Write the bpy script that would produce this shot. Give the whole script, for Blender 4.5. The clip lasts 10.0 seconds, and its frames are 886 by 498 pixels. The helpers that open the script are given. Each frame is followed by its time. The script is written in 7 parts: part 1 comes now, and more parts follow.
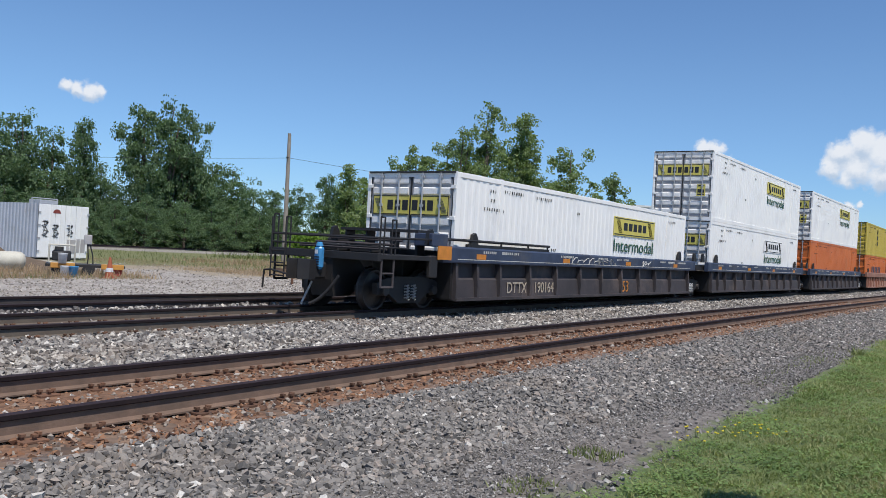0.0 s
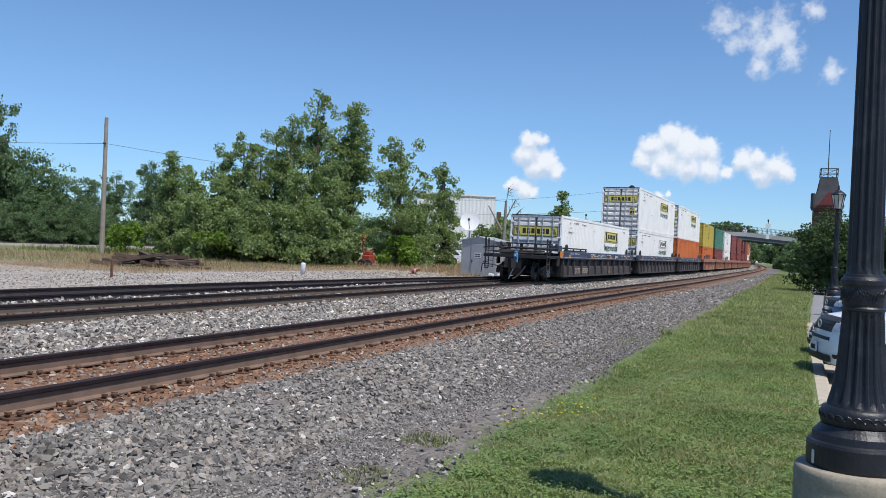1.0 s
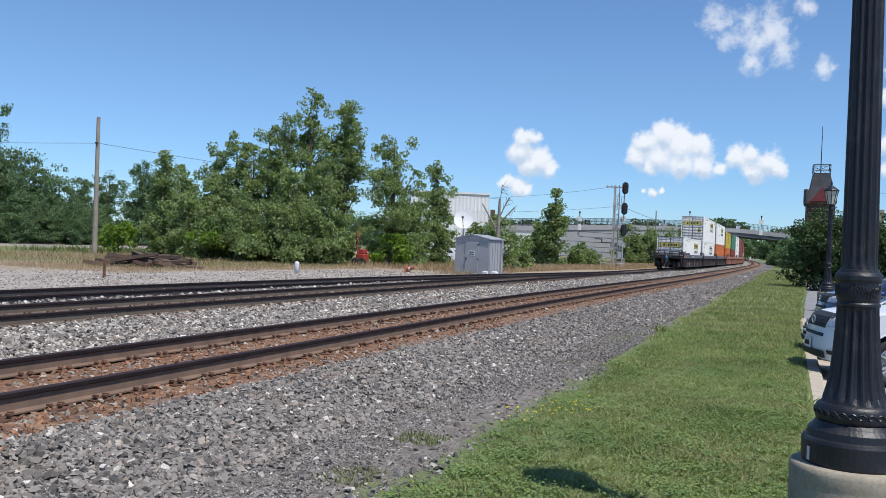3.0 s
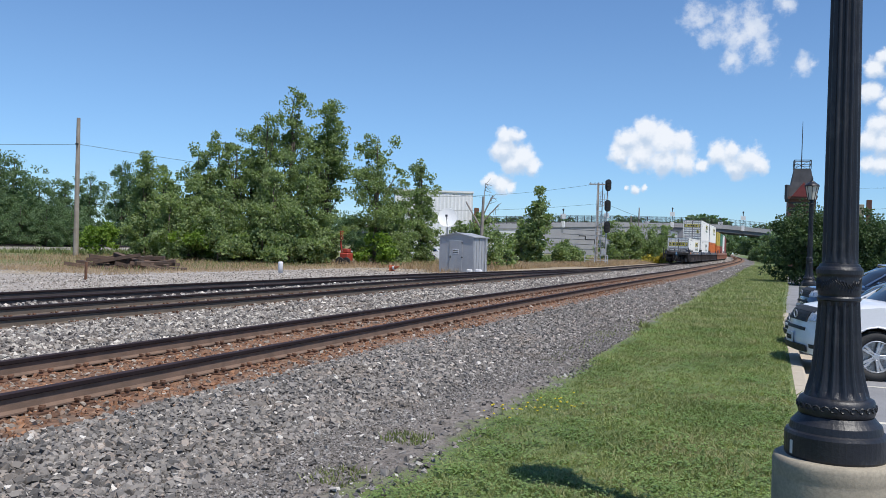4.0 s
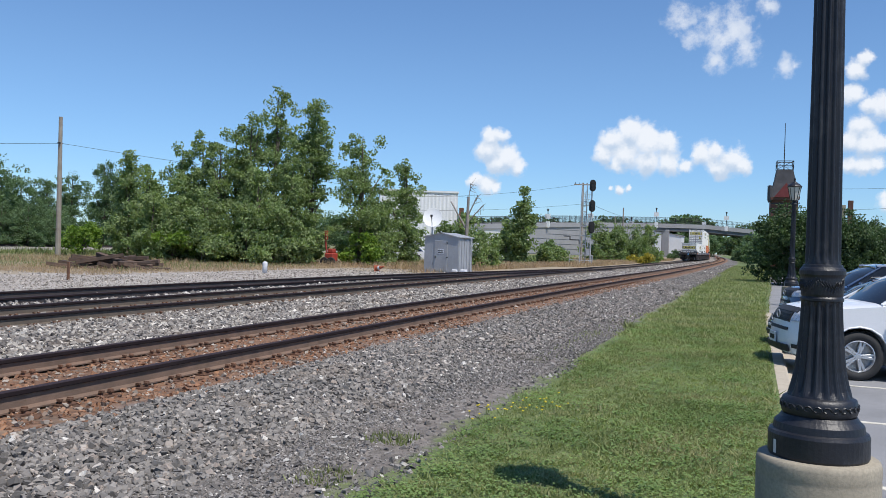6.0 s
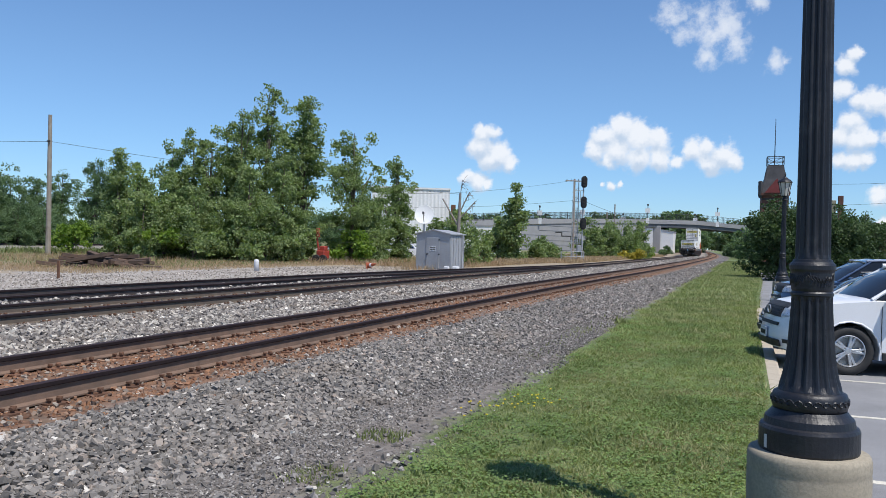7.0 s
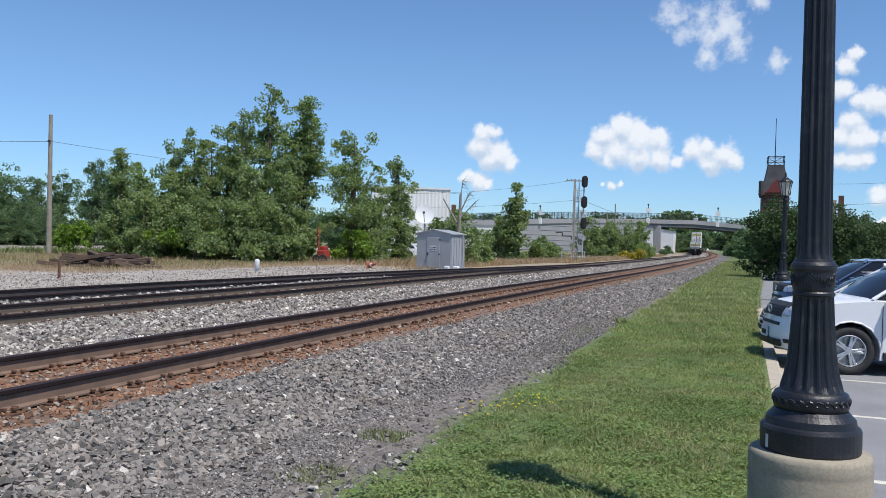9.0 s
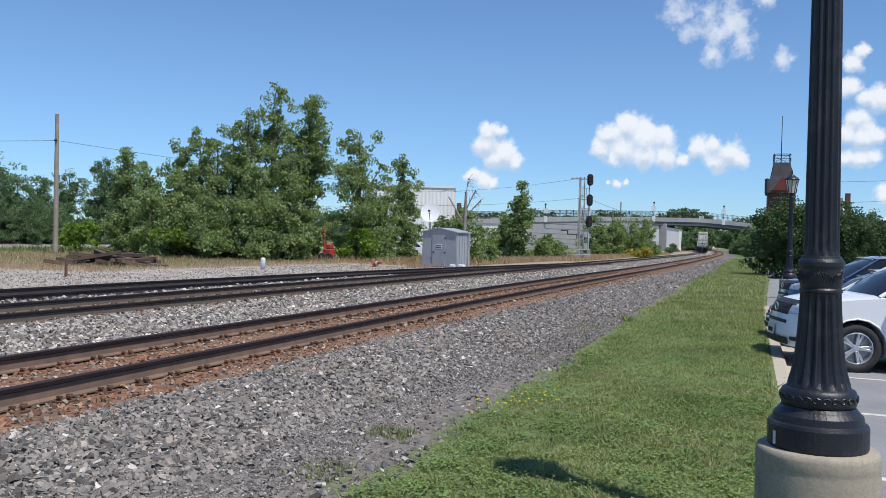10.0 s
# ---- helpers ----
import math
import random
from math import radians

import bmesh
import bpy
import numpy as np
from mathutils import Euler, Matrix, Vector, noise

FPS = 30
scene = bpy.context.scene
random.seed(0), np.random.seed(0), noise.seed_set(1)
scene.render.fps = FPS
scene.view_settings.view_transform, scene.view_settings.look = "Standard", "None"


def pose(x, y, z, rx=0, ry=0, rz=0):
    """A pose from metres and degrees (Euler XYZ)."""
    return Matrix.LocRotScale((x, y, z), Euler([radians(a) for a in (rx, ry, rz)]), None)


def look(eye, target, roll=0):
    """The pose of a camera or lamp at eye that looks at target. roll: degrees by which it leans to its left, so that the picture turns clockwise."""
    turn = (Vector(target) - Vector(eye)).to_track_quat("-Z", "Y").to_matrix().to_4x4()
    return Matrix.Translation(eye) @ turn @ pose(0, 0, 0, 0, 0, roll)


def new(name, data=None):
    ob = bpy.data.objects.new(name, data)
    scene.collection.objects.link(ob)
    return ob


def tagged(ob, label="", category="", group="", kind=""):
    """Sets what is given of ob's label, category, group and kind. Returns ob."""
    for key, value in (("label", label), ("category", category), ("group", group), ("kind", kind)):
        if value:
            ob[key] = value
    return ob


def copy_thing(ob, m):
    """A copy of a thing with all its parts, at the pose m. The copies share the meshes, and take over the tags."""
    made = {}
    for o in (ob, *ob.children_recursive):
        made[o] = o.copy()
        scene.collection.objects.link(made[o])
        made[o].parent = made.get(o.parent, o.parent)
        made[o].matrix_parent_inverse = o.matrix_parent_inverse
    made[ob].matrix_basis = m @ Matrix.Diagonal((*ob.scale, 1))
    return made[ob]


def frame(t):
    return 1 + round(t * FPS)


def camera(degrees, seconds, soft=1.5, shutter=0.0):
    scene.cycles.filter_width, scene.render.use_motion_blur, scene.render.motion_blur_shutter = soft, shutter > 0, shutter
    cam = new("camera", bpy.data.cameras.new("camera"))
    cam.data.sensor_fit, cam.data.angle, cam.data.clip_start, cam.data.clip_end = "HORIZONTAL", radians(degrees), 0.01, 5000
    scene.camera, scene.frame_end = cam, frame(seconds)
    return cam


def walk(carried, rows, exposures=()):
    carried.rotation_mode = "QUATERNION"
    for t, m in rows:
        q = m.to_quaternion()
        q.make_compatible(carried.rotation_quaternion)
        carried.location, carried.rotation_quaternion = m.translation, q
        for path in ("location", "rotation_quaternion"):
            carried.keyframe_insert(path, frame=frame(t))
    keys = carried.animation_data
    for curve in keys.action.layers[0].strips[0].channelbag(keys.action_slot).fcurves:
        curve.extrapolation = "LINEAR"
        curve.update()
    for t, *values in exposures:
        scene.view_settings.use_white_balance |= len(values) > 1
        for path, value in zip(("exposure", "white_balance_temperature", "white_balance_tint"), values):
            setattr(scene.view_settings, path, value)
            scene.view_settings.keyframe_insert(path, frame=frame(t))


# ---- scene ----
EYE = 1.67          # eye above the grass; the rail heads lie at 0.30
RAIL_Z = 0.30
SPEED = 23.6        # of the train, metres a second

cam = camera(54.4, 10.0, soft=0.5)
TURNS = [  # seconds, yaw, pitch, roll, and the small sway of the hand-held camera
    (0.0, 33.45, 0.02, 3.24, -0.010, -0.030, -0.020), (0.1, 30.6, 0.06, 3.25, 0.0, -0.045, -0.012), (0.2, 28.9, 0.11, 3.27, 0.006, -0.06, -0.006),
    (0.3, 27.1, 0.14, 3.27, 0.012, -0.08, 0.0), (0.4, 25.6, 0.18, 3.26, 0.016, -0.095, 0.001), (0.5, 24.70, 0.20, 3.22, 0.018, -0.100, 0.002),
    (0.6, 23.55, 0.09, 3.05, 0.015, -0.095, 0.002), (0.8, 22.75, -0.07, 2.85, 0.009, -0.085, 0.003), (1.0, 22.28, -0.15, 2.76, 0.005, -0.078, 0.003),
    (1.5, 22.27, -0.187, 2.74, -0.003, -0.071, 0.004), (2.0, 22.30, -0.19, 2.73, 0.001, -0.056, 0.002), (2.5, 22.20, -0.234, 2.68, 0.0, -0.042, 0.002),
    (4.0, 20.84, -0.32, 1.88, 0.002, -0.018, -0.001), (4.5, 20.19, -0.284, 1.99, 0.0, -0.017, 0.002), (5.0, 20.02, -0.226, 1.98, -0.005, -0.024, 0.002),
    (5.5, 20.03, -0.221, 1.997, -0.005, -0.024, 0.003), (7.0, 19.31, -0.473, 1.66, 0.001, 0.0, 0.0), (7.5, 19.33, -0.465, 1.64, 0.0, 0.0, 0.0),
    (8.0, 19.334, -0.467, 1.66, 0.0, -0.001, -0.001), (8.5, 19.338, -0.473, 1.66, -0.001, -0.005, 0.0), (9.0, 19.336, -0.486, 1.65, -0.004, -0.008, 0.001),
    (9.5, 19.347, -0.489, 1.61, -0.006, -0.006, -0.001), (10.0, 19.69, -0.60, 1.57, -0.010, -0.022, -0.006)]
walk(cam, [(t, pose(dx, dy, EYE + dz, 90 + p, -r, y)) for t, y, p, r, dx, dy, dz in TURNS],
     exposures=[(0.0, -0.03), (0.6, 0.05), (2.0, 0.11), (10.0, 0.09)])

# ---- sky and sun ----
SUN_EL, SUN_DIR = 63.5, Vector((0.884, -0.467, 0)).normalized()


class Nodes:
    """A short way to write node trees."""

    def __init__(self, tree):
        self.t = tree
        tree.nodes.clear()

    def n(self, kind, **kw):
        node = self.t.nodes.new(kind)
        for k, v in kw.items():
            if k == "operation":
                node.operation = v
            elif k == "attribute_name":
                node.attribute_name = v
            else:
                node.inputs[k].default_value = v
        return node

    def link(self, a, b):
        self.t.links.new(a, b)

    def put(self, value, socket):
        if isinstance(value, bpy.types.NodeSocket):
            self.link(value, socket)
        else:
            socket.default_value = value

    def math(self, op, a, b=0.0, c=0.0, clamp=False):
        node = self.t.nodes.new("ShaderNodeMath")
        node.operation, node.use_clamp = op, clamp
        for v, i in zip((a, b, c), node.inputs):
            self.put(v, i)
        return node.outputs[0]

    def mix(self, f, a, b, blend="MIX"):
        node = self.t.nodes.new("ShaderNodeMix")
        node.data_type, node.blend_type = "RGBA", blend
        for v, i in ((f, 0), (a, 6), (b, 7)):
            self.put((*v, 1.0) if isinstance(v, tuple) and len(v) == 3 else v, node.inputs[i])
        return node.outputs[2]

    def noise(self, vec, scale, detail=3.0, rough=0.55):
        node = self.n("ShaderNodeTexNoise", Scale=scale, Detail=detail, Roughness=rough)
        if vec is not None:
            self.link(vec, node.inputs["Vector"])
        return node.outputs[0]

    def step(self, v, lo, hi):
        """0 below lo, 1 above hi, smooth between."""
        node = self.t.nodes.new("ShaderNodeMapRange")
        node.interpolation_type = "SMOOTHSTEP"
        self.put(v, node.inputs[0])
        node.inputs[1].default_value, node.inputs[2].default_value = lo, hi
        return node.outputs[0]


def toward(az, el):
    a, e = radians(az), radians(el)
    return (-math.sin(a) * math.cos(e), math.cos(a) * math.cos(e), math.sin(e))


def make_world():
    world = bpy.data.worlds.new("summer_sky")
    scene.world = world
    world.use_nodes = True
    g = Nodes(world.node_tree)
    sky = g.n("ShaderNodeTexSky")
    sky.sky_type, sky.sun_disc, sky.sun_elevation, sky.sun_rotation = "NISHITA", False, radians(SUN_EL), math.atan2(SUN_DIR.x, SUN_DIR.y)
    sky.air_density, sky.dust_density, sky.ozone_density = 1.0, 0.0, 4.0
    co = g.n("ShaderNodeTexCoord").outputs["Generated"]
    # cumulus: azimuth, elevation, radius, all in degrees
    heap = [(8.92, 7.22, 0.83), (7.85, 7.66, 0.83), (6.76, 7.12, 1.05), (5.51, 6.94, 0.83), (9.44, 6.31, 0.68), (8.17, 6.32, 1.05), (6.72, 5.86, 0.98), (5.37, 5.79, 0.83),
            (4.23, 5.51, 0.53), (3.28, 6.22, 0.83), (2.46, 6.43, 0.75), (1.42, 5.97, 0.83), (0.86, 5.51, 0.53), (2.5, 5.55, 0.75), (8.6, 5.6, 0.6)]
    pair = [(16.87, 7.26, 0.68), (16.24, 7.35, 0.53), (17.03, 6.37, 0.83), (15.82, 5.8, 0.9), (15.02, 5.23, 0.6), (16.56, 5.45, 0.68), (17.88, 4.34, 0.49), (17.12, 4.02, 0.56),
            (16.44, 3.85, 0.34), (8.28, 3.91, 0.34), (7.74, 3.99, 0.28), (8.79, 4.05, 0.2)]
    high = [(4.86, 14.73, 0.83), (4.06, 13.58, 0.7), (3.05, 14.56, 0.98), (2.33, 13.51, 1.0), (1.49, 13.81, 0.85), (0.94, 12.64, 0.62), (2.7, 12.1, 0.55), (1.93, 14.77, 0.83),
            (-0.31, 15.31, 0.45), (-1.51, 11.52, 0.52), (-2.0, 11.7, 0.3)]
    east = [(-5.94, 11.84, 0.49), (-5.49, 11.22, 0.6), (-5.32, 9.74, 0.6), (-6.17, 9.05, 0.53), (-7.14, 9.0, 0.9), (-5.75, 7.9, 0.68), (-6.08, 6.96, 0.9), (-6.78, 6.87, 0.56),
            (-5.25, 7.08, 0.68), (-5.97, 5.55, 0.64), (-6.64, 5.54, 0.49), (-5.29, 5.56, 0.53), (-7.4, 3.37, 0.75), (-7.65, 1.7, 0.53), (-8.28, 8.62, 0.94), (-8.33, 6.99, 0.83)]
    west = [(57.57, 8.61, 0.34), (56.96, 8.42, 0.45), (56.13, 8.39, 0.52), (55.51, 8.39, 0.38)]
    warp = g.n("ShaderNodeTexNoise", Scale=55.0, Detail=5.0, Roughness=0.6)
    g.link(co, warp.inputs["Vector"])
    off = g.n("ShaderNodeVectorMath", operation="MULTIPLY_ADD")
    off.inputs[1].default_value, off.inputs[2].default_value = (0.016,) * 3, (-0.008,) * 3
    g.link(warp.outputs["Color"], off.inputs[0])
    add = g.n("ShaderNodeVectorMath", operation="ADD")
    g.link(co, add.inputs[0]), g.link(off.outputs[0], add.inputs[1])
    cover, under, veil = -1.0, -1.0, -1.0   # the puffs, the same puffs hung a little lower, which shade the bases, and the thin high ones
    for az, el, r in heap + pair + east + west:
        for drop in (0, 1):
            dist = g.n("ShaderNodeVectorMath", operation="DISTANCE")
            g.link(add.outputs[0], dist.inputs[0])
            dist.inputs[1].default_value = toward(az, el - 0.8 * r * drop)
            near = g.math("SUBTRACT", 1.0, g.math("DIVIDE", dist.outputs["Value"], radians(r) * 1.6))
            if drop:
                under = g.math("SMOOTH_MAX", under, near, 0.45)
            else:
                cover = g.math("SMOOTH_MAX", cover, near, 0.30)
    for az, el, r in high:
        dist = g.n("ShaderNodeVectorMath", operation="DISTANCE")
        g.link(add.outputs[0], dist.inputs[0])
        dist.inputs[1].default_value = toward(az, el)
        veil = g.math("MAXIMUM", veil, g.math("SUBTRACT", 1.0, g.math("DIVIDE", dist.outputs["Value"], radians(r) * 2.0)))
    fine = g.math("SUBTRACT", g.noise(co, 70.0, 7.0, 0.62), 0.5)
    broad = g.math("SUBTRACT", g.noise(co, 20.0, 4.0, 0.55), 0.5)
    ragged = g.math("ADD", g.math("MULTIPLY", fine, 0.95), g.math("MULTIPLY", broad, 0.75))
    thin = g.math("MULTIPLY", g.step(g.math("ADD", veil, g.math("MULTIPLY", ragged, 1.9)), 0.16, 1.15), 0.85)
    body = g.math("MAXIMUM", thin, g.step(g.math("ADD", cover, ragged), 0.20, 0.66))
    base = g.step(g.math("SUBTRACT", g.math("ADD", under, g.math("MULTIPLY", fine, 1.2)), g.math("MULTIPLY", cover, 0.9)), -0.25, 0.50)
    white = g.mix(base, (8.2, 8.45, 8.9), (5.0, 6.0, 7.4))
    up = g.n("ShaderNodeSeparateXYZ")
    g.link(co, up.inputs[0])
    clear = g.mix(g.step(up.outputs[2], 0.0, 0.22), (0.64, 0.89, 1.25), (0.83, 1.00, 1.19))
    tint = g.mix(1.0, sky.outputs[0], clear, "MULTIPLY")
    bg = g.n("ShaderNodeBackground", Strength=0.104)
    g.link(g.mix(g.math("MULTIPLY", body, 0.92), tint, white), bg.inputs[0])
    g.link(bg.outputs[0], g.n("ShaderNodeOutputWorld").inputs[0])
    sun = new("sun", bpy.data.lights.new("sun", "SUN"))
    sun.data.energy, sun.data.angle, sun.data.color = 4.6, radians(0.53), (1.0, 0.955, 0.895)
    at = SUN_DIR * math.cos(radians(SUN_EL)) + Vector((0, 0, math.sin(radians(SUN_EL))))
    sun.matrix_world = look(at * 50, (0, 0, 0))


make_world()


# ---- materials ----
def mat(name, base, rough=0.7, metal=0.0, second=None, scale=6.0, fine=60.0, bump=0.2, spread=0.5, stain=None, stain_amount=0.0,
        each=0.0, coat=0.0, space="Object", grit=0.35, spec=0.5):
    """A painted or natural surface: two colours mixed by coarse noise, fine grain and bump, stains, and change from piece to piece."""
    m = bpy.data.materials.new(name)
    m.use_nodes = True
    g = Nodes(m.node_tree)
    co = g.n("ShaderNodeTexCoord").outputs[space]
    second = second or tuple(c * 0.75 for c in base)
    coarse, grain = g.noise(co, scale, 4.0), g.noise(co, fine, 2.0)
    colour = g.mix(g.step(coarse, 0.5 - spread / 2, 0.5 + spread / 2), base, second)
    colour = g.mix(g.math("MULTIPLY", g.step(grain, 0.35, 0.7), grit), colour, tuple(c * 0.6 for c in base))
    if stain:
        spots = g.noise(co, scale * 0.45 + 0.37, 6.0, 0.7)
        colour = g.mix(g.math("MULTIPLY", g.step(spots, 0.5, 0.68), stain_amount), colour, stain)
    if each:
        pick = g.n("ShaderNodeObjectInfo").outputs["Random"]
        factor = g.math("MULTIPLY_ADD", pick, each * 2, 1.0 - each)
        grey = g.n("ShaderNodeCombineColor")
        for i in range(3):
            g.link(factor, grey.inputs[i])
        colour = g.mix(1.0, colour, grey.outputs[0], "MULTIPLY")
    b = g.n("ShaderNodeBsdfPrincipled", Roughness=rough, Metallic=metal)
    b.inputs["Coat Weight"].default_value, b.inputs["Specular IOR Level"].default_value = coat, spec
    g.link(colour, b.inputs["Base Color"])
    g.link(g.math("MULTIPLY_ADD", coarse, 0.25, rough - 0.12, clamp=True), b.inputs["Roughness"])
    if bump:
        bp = g.n("ShaderNodeBump", Strength=bump, Distance=0.01)
        g.link(g.math("ADD", grain, coarse), bp.inputs["Height"])
        g.link(bp.outputs[0], b.inputs["Normal"])
    g.link(b.outputs[0], g.n("ShaderNodeOutputMaterial").inputs[0])
    return m


def leaf_mat(name, dark, light, glow=0.35, dry=None):
    """Foliage: each leaf its own green, light passing through."""
    m = bpy.data.materials.new(name)
    m.use_nodes = True
    g = Nodes(m.node_tree)
    pick = g.n("ShaderNodeNewGeometry").outputs["Random Per Island"]
    co = g.n("ShaderNodeTexCoord").outputs["Object"]
    clump = g.noise(co, 0.6, 3.0)
    f = g.math("ADD", g.math("MULTIPLY", pick, 0.6), g.math("MULTIPLY", g.step(clump, 0.35, 0.65), 0.4))
    colour = g.mix(f, dark, light)
    if dry:
        colour = g.mix(g.math("MULTIPLY", g.step(g.math("ADD", g.noise(co, 0.9, 5.0), g.math("MULTIPLY", pick, 0.2)), 0.56, 0.78), 0.7), colour, dry)
    b = g.n("ShaderNodeBsdfPrincipled", Roughness=0.55)
    b.inputs["Specular IOR Level"].default_value = 0.3
    g.link(colour, b.inputs["Base Color"])
    tr = g.n("ShaderNodeBsdfTranslucent")
    g.link(g.mix(1.0, colour, (1.0, 1.16, 0.58), "MULTIPLY"), tr.inputs[0])
    mixer = g.n("ShaderNodeMixShader", Fac=glow)
    g.link(b.outputs[0], mixer.inputs[1]), g.link(tr.outputs[0], mixer.inputs[2])
    g.link(mixer.outputs[0], g.n("ShaderNodeOutputMaterial").inputs[0])
    return m


def island_mat(name, colours, rough=0.85, dust=None):
    """Loose pieces (stones): a colour for each from a ramp."""
    m = bpy.data.materials.new(name)
    m.use_nodes = True
    g = Nodes(m.node_tree)
    pick = g.n("ShaderNodeNewGeometry").outputs["Random Per Island"]
    ramp = g.n("ShaderNodeValToRGB")
    el = ramp.color_ramp.elements
    while len(el) < len(colours):
        el.new(0.5)
    for e, (p, c) in zip(el, colours):
        e.position, e.color = p, (*c, 1)
    g.link(pick, ramp.inputs[0])
    co = g.n("ShaderNodeTexCoord").outputs["Object"]
    colour = g.mix(g.math("MULTIPLY", g.step(g.noise(co, 70.0, 3.0), 0.4, 0.7), 0.3), ramp.outputs[0], (0.16, 0.15, 0.14))
    if dust:
        colour = g.mix(g.math("MULTIPLY", g.step(g.noise(co, 0.9, 4.0), 0.50, 0.70), 0.35), colour, dust)
    b = g.n("ShaderNodeBsdfPrincipled", Roughness=rough)
    g.link(colour, b.inputs["Base Color"])
    g.link(b.outputs[0], g.n("ShaderNodeOutputMaterial").inputs[0])
    return m


# head flanks and undersides: shade of the overhang put into a near-black colour
SHADED_STEEL = mat("shaded_rail_steel", (0.020, 0.014, 0.016), 0.9, 0.0, (0.030, 0.022, 0.022), 3, 90, 0.15, spec=0.12)
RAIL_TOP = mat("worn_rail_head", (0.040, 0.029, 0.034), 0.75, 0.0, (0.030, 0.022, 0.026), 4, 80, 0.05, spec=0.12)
RAIL_DARK = mat("oily_rail_web", (0.060, 0.048, 0.044), 0.7, 0.0, (0.042, 0.034, 0.032), 5, 70, 0.3)
RAIL_EARTH = mat("dusty_rail_web", (0.135, 0.108, 0.080), 0.85, 0.0, (0.105, 0.078, 0.062), 5, 70, 0.3)
RAIL_RUST = mat("rail_rust", (0.200, 0.128, 0.090), 0.85, 0.0, (0.130, 0.088, 0.064), 5, 70, 0.3)
PLASTIC = mat("black_trim_plastic", (0.02, 0.02, 0.021), 0.6, 0.0, (0.03, 0.03, 0.03), 10, 80, 0.1)
RUST_PLATE = mat("rusty_plate", (0.21, 0.10, 0.055), 0.9, 0.1, (0.13, 0.07, 0.045), 8, 90, 0.3, each=0.3)
TIE = mat("creosoted_wood", (0.215, 0.135, 0.085), 0.9, 0, (0.09, 0.065, 0.05), 5, 45, 0.5, each=0.35)
TRAIN_BLACK = mat("grimy_black_paint", (0.013, 0.012, 0.013), 0.6, 0.0, (0.024, 0.021, 0.020), 2, 40, 0.2)
TRAIN_GREY = mat("dusty_dark_grey_paint", (0.060, 0.049, 0.050), 0.7, 0.0, (0.034, 0.029, 0.031), 1.2, 30, 0.15, stain=(0.135, 0.10, 0.085), stain_amount=0.5)
TRAIN_BLUE = mat("faded_navy_paint", (0.045, 0.062, 0.11), 0.55, 0.0, (0.03, 0.04, 0.07), 1.5, 30, 0.1, stain=(0.11, 0.10, 0.095), stain_amount=0.5)
WHEEL = mat("dark_wheel_steel", (0.07, 0.062, 0.058), 0.55, 0.4, (0.04, 0.035, 0.033), 4, 50, 0.2)
WHITE = mat("white_container_paint", (0.95, 0.915, 0.85), 0.45, 0.0, (0.88, 0.865, 0.83), 0.7, 25, 0.03, stain=(0.56, 0.50, 0.43), stain_amount=0.22, grit=0.04)
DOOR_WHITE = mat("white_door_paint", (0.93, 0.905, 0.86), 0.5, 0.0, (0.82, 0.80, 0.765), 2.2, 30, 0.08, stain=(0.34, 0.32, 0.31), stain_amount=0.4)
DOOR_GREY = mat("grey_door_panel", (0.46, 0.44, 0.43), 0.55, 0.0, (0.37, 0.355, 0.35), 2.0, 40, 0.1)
GALV = mat("galvanised_steel", (0.50, 0.51, 0.52), 0.5, 0.3, (0.40, 0.41, 0.42), 3, 60, 0.1)
YELLOW = mat("yellow_sign_vinyl", (0.72, 0.62, 0.14), 0.5, 0.0, (0.66, 0.55, 0.10), 3, 60, 0.03)
INK = mat("black_ink", (0.02, 0.02, 0.02), 0.6, 0.0, None, 5, 60, 0.0)
GREEN_INK = mat("dark_green_ink", (0.02, 0.10, 0.055), 0.6, 0.0, None, 5, 60, 0.0)
TAN_INK = mat("tan_stencil_paint", (0.50, 0.42, 0.32), 0.7, 0.0, (0.36, 0.30, 0.23), 7, 60, 0.0)
PALE_INK = mat("pale_stencil_paint", (0.62, 0.60, 0.55), 0.7, 0.0, None, 7, 60, 0.0)
ORANGE = mat("orange_container_paint", (0.68, 0.17, 0.03), 0.5, 0.0, (0.58, 0.13, 0.025), 0.8, 30, 0.06, stain=(0.36, 0.14, 0.07), stain_amount=0.35)
MUSTARD = mat("mustard_container_paint", (0.60, 0.45, 0.06), 0.5, 0.0, (0.52, 0.38, 0.05), 0.8, 30, 0.06, stain=(0.33, 0.24, 0.08), stain_amount=0.3)
GREEN_BOX = mat("green_container_paint", (0.07, 0.22, 0.14), 0.5, 0.0, (0.05, 0.18, 0.11), 0.8, 30, 0.06)
MAROON = mat("maroon_container_paint", (0.26, 0.055, 0.04), 0.55, 0.0, (0.20, 0.045, 0.035), 0.8, 30, 0.06)
WELL_RED = mat("faded_red_well_paint", (0.36, 0.17, 0.11), 0.65, 0.0, (0.28, 0.13, 0.09), 1.5, 30, 0.1, stain=(0.45, 0.33, 0.24), stain_amount=0.5)
REFLECT = mat("orange_reflector", (0.70, 0.25, 0.03), 0.4, 0.0, None, 5, 60, 0.0)
BLUE_TAG = mat("blue_tag_plastic", (0.06, 0.28, 0.55), 0.4, 0.0, None, 8, 60, 0.0)
IRON = mat("black_painted_cast_iron", (0.009, 0.010, 0.015), 0.46, 0.0, (0.013, 0.014, 0.018), 7, 70, 0.2, stain=(0.075, 0.075, 0.08), stain_amount=0.4)
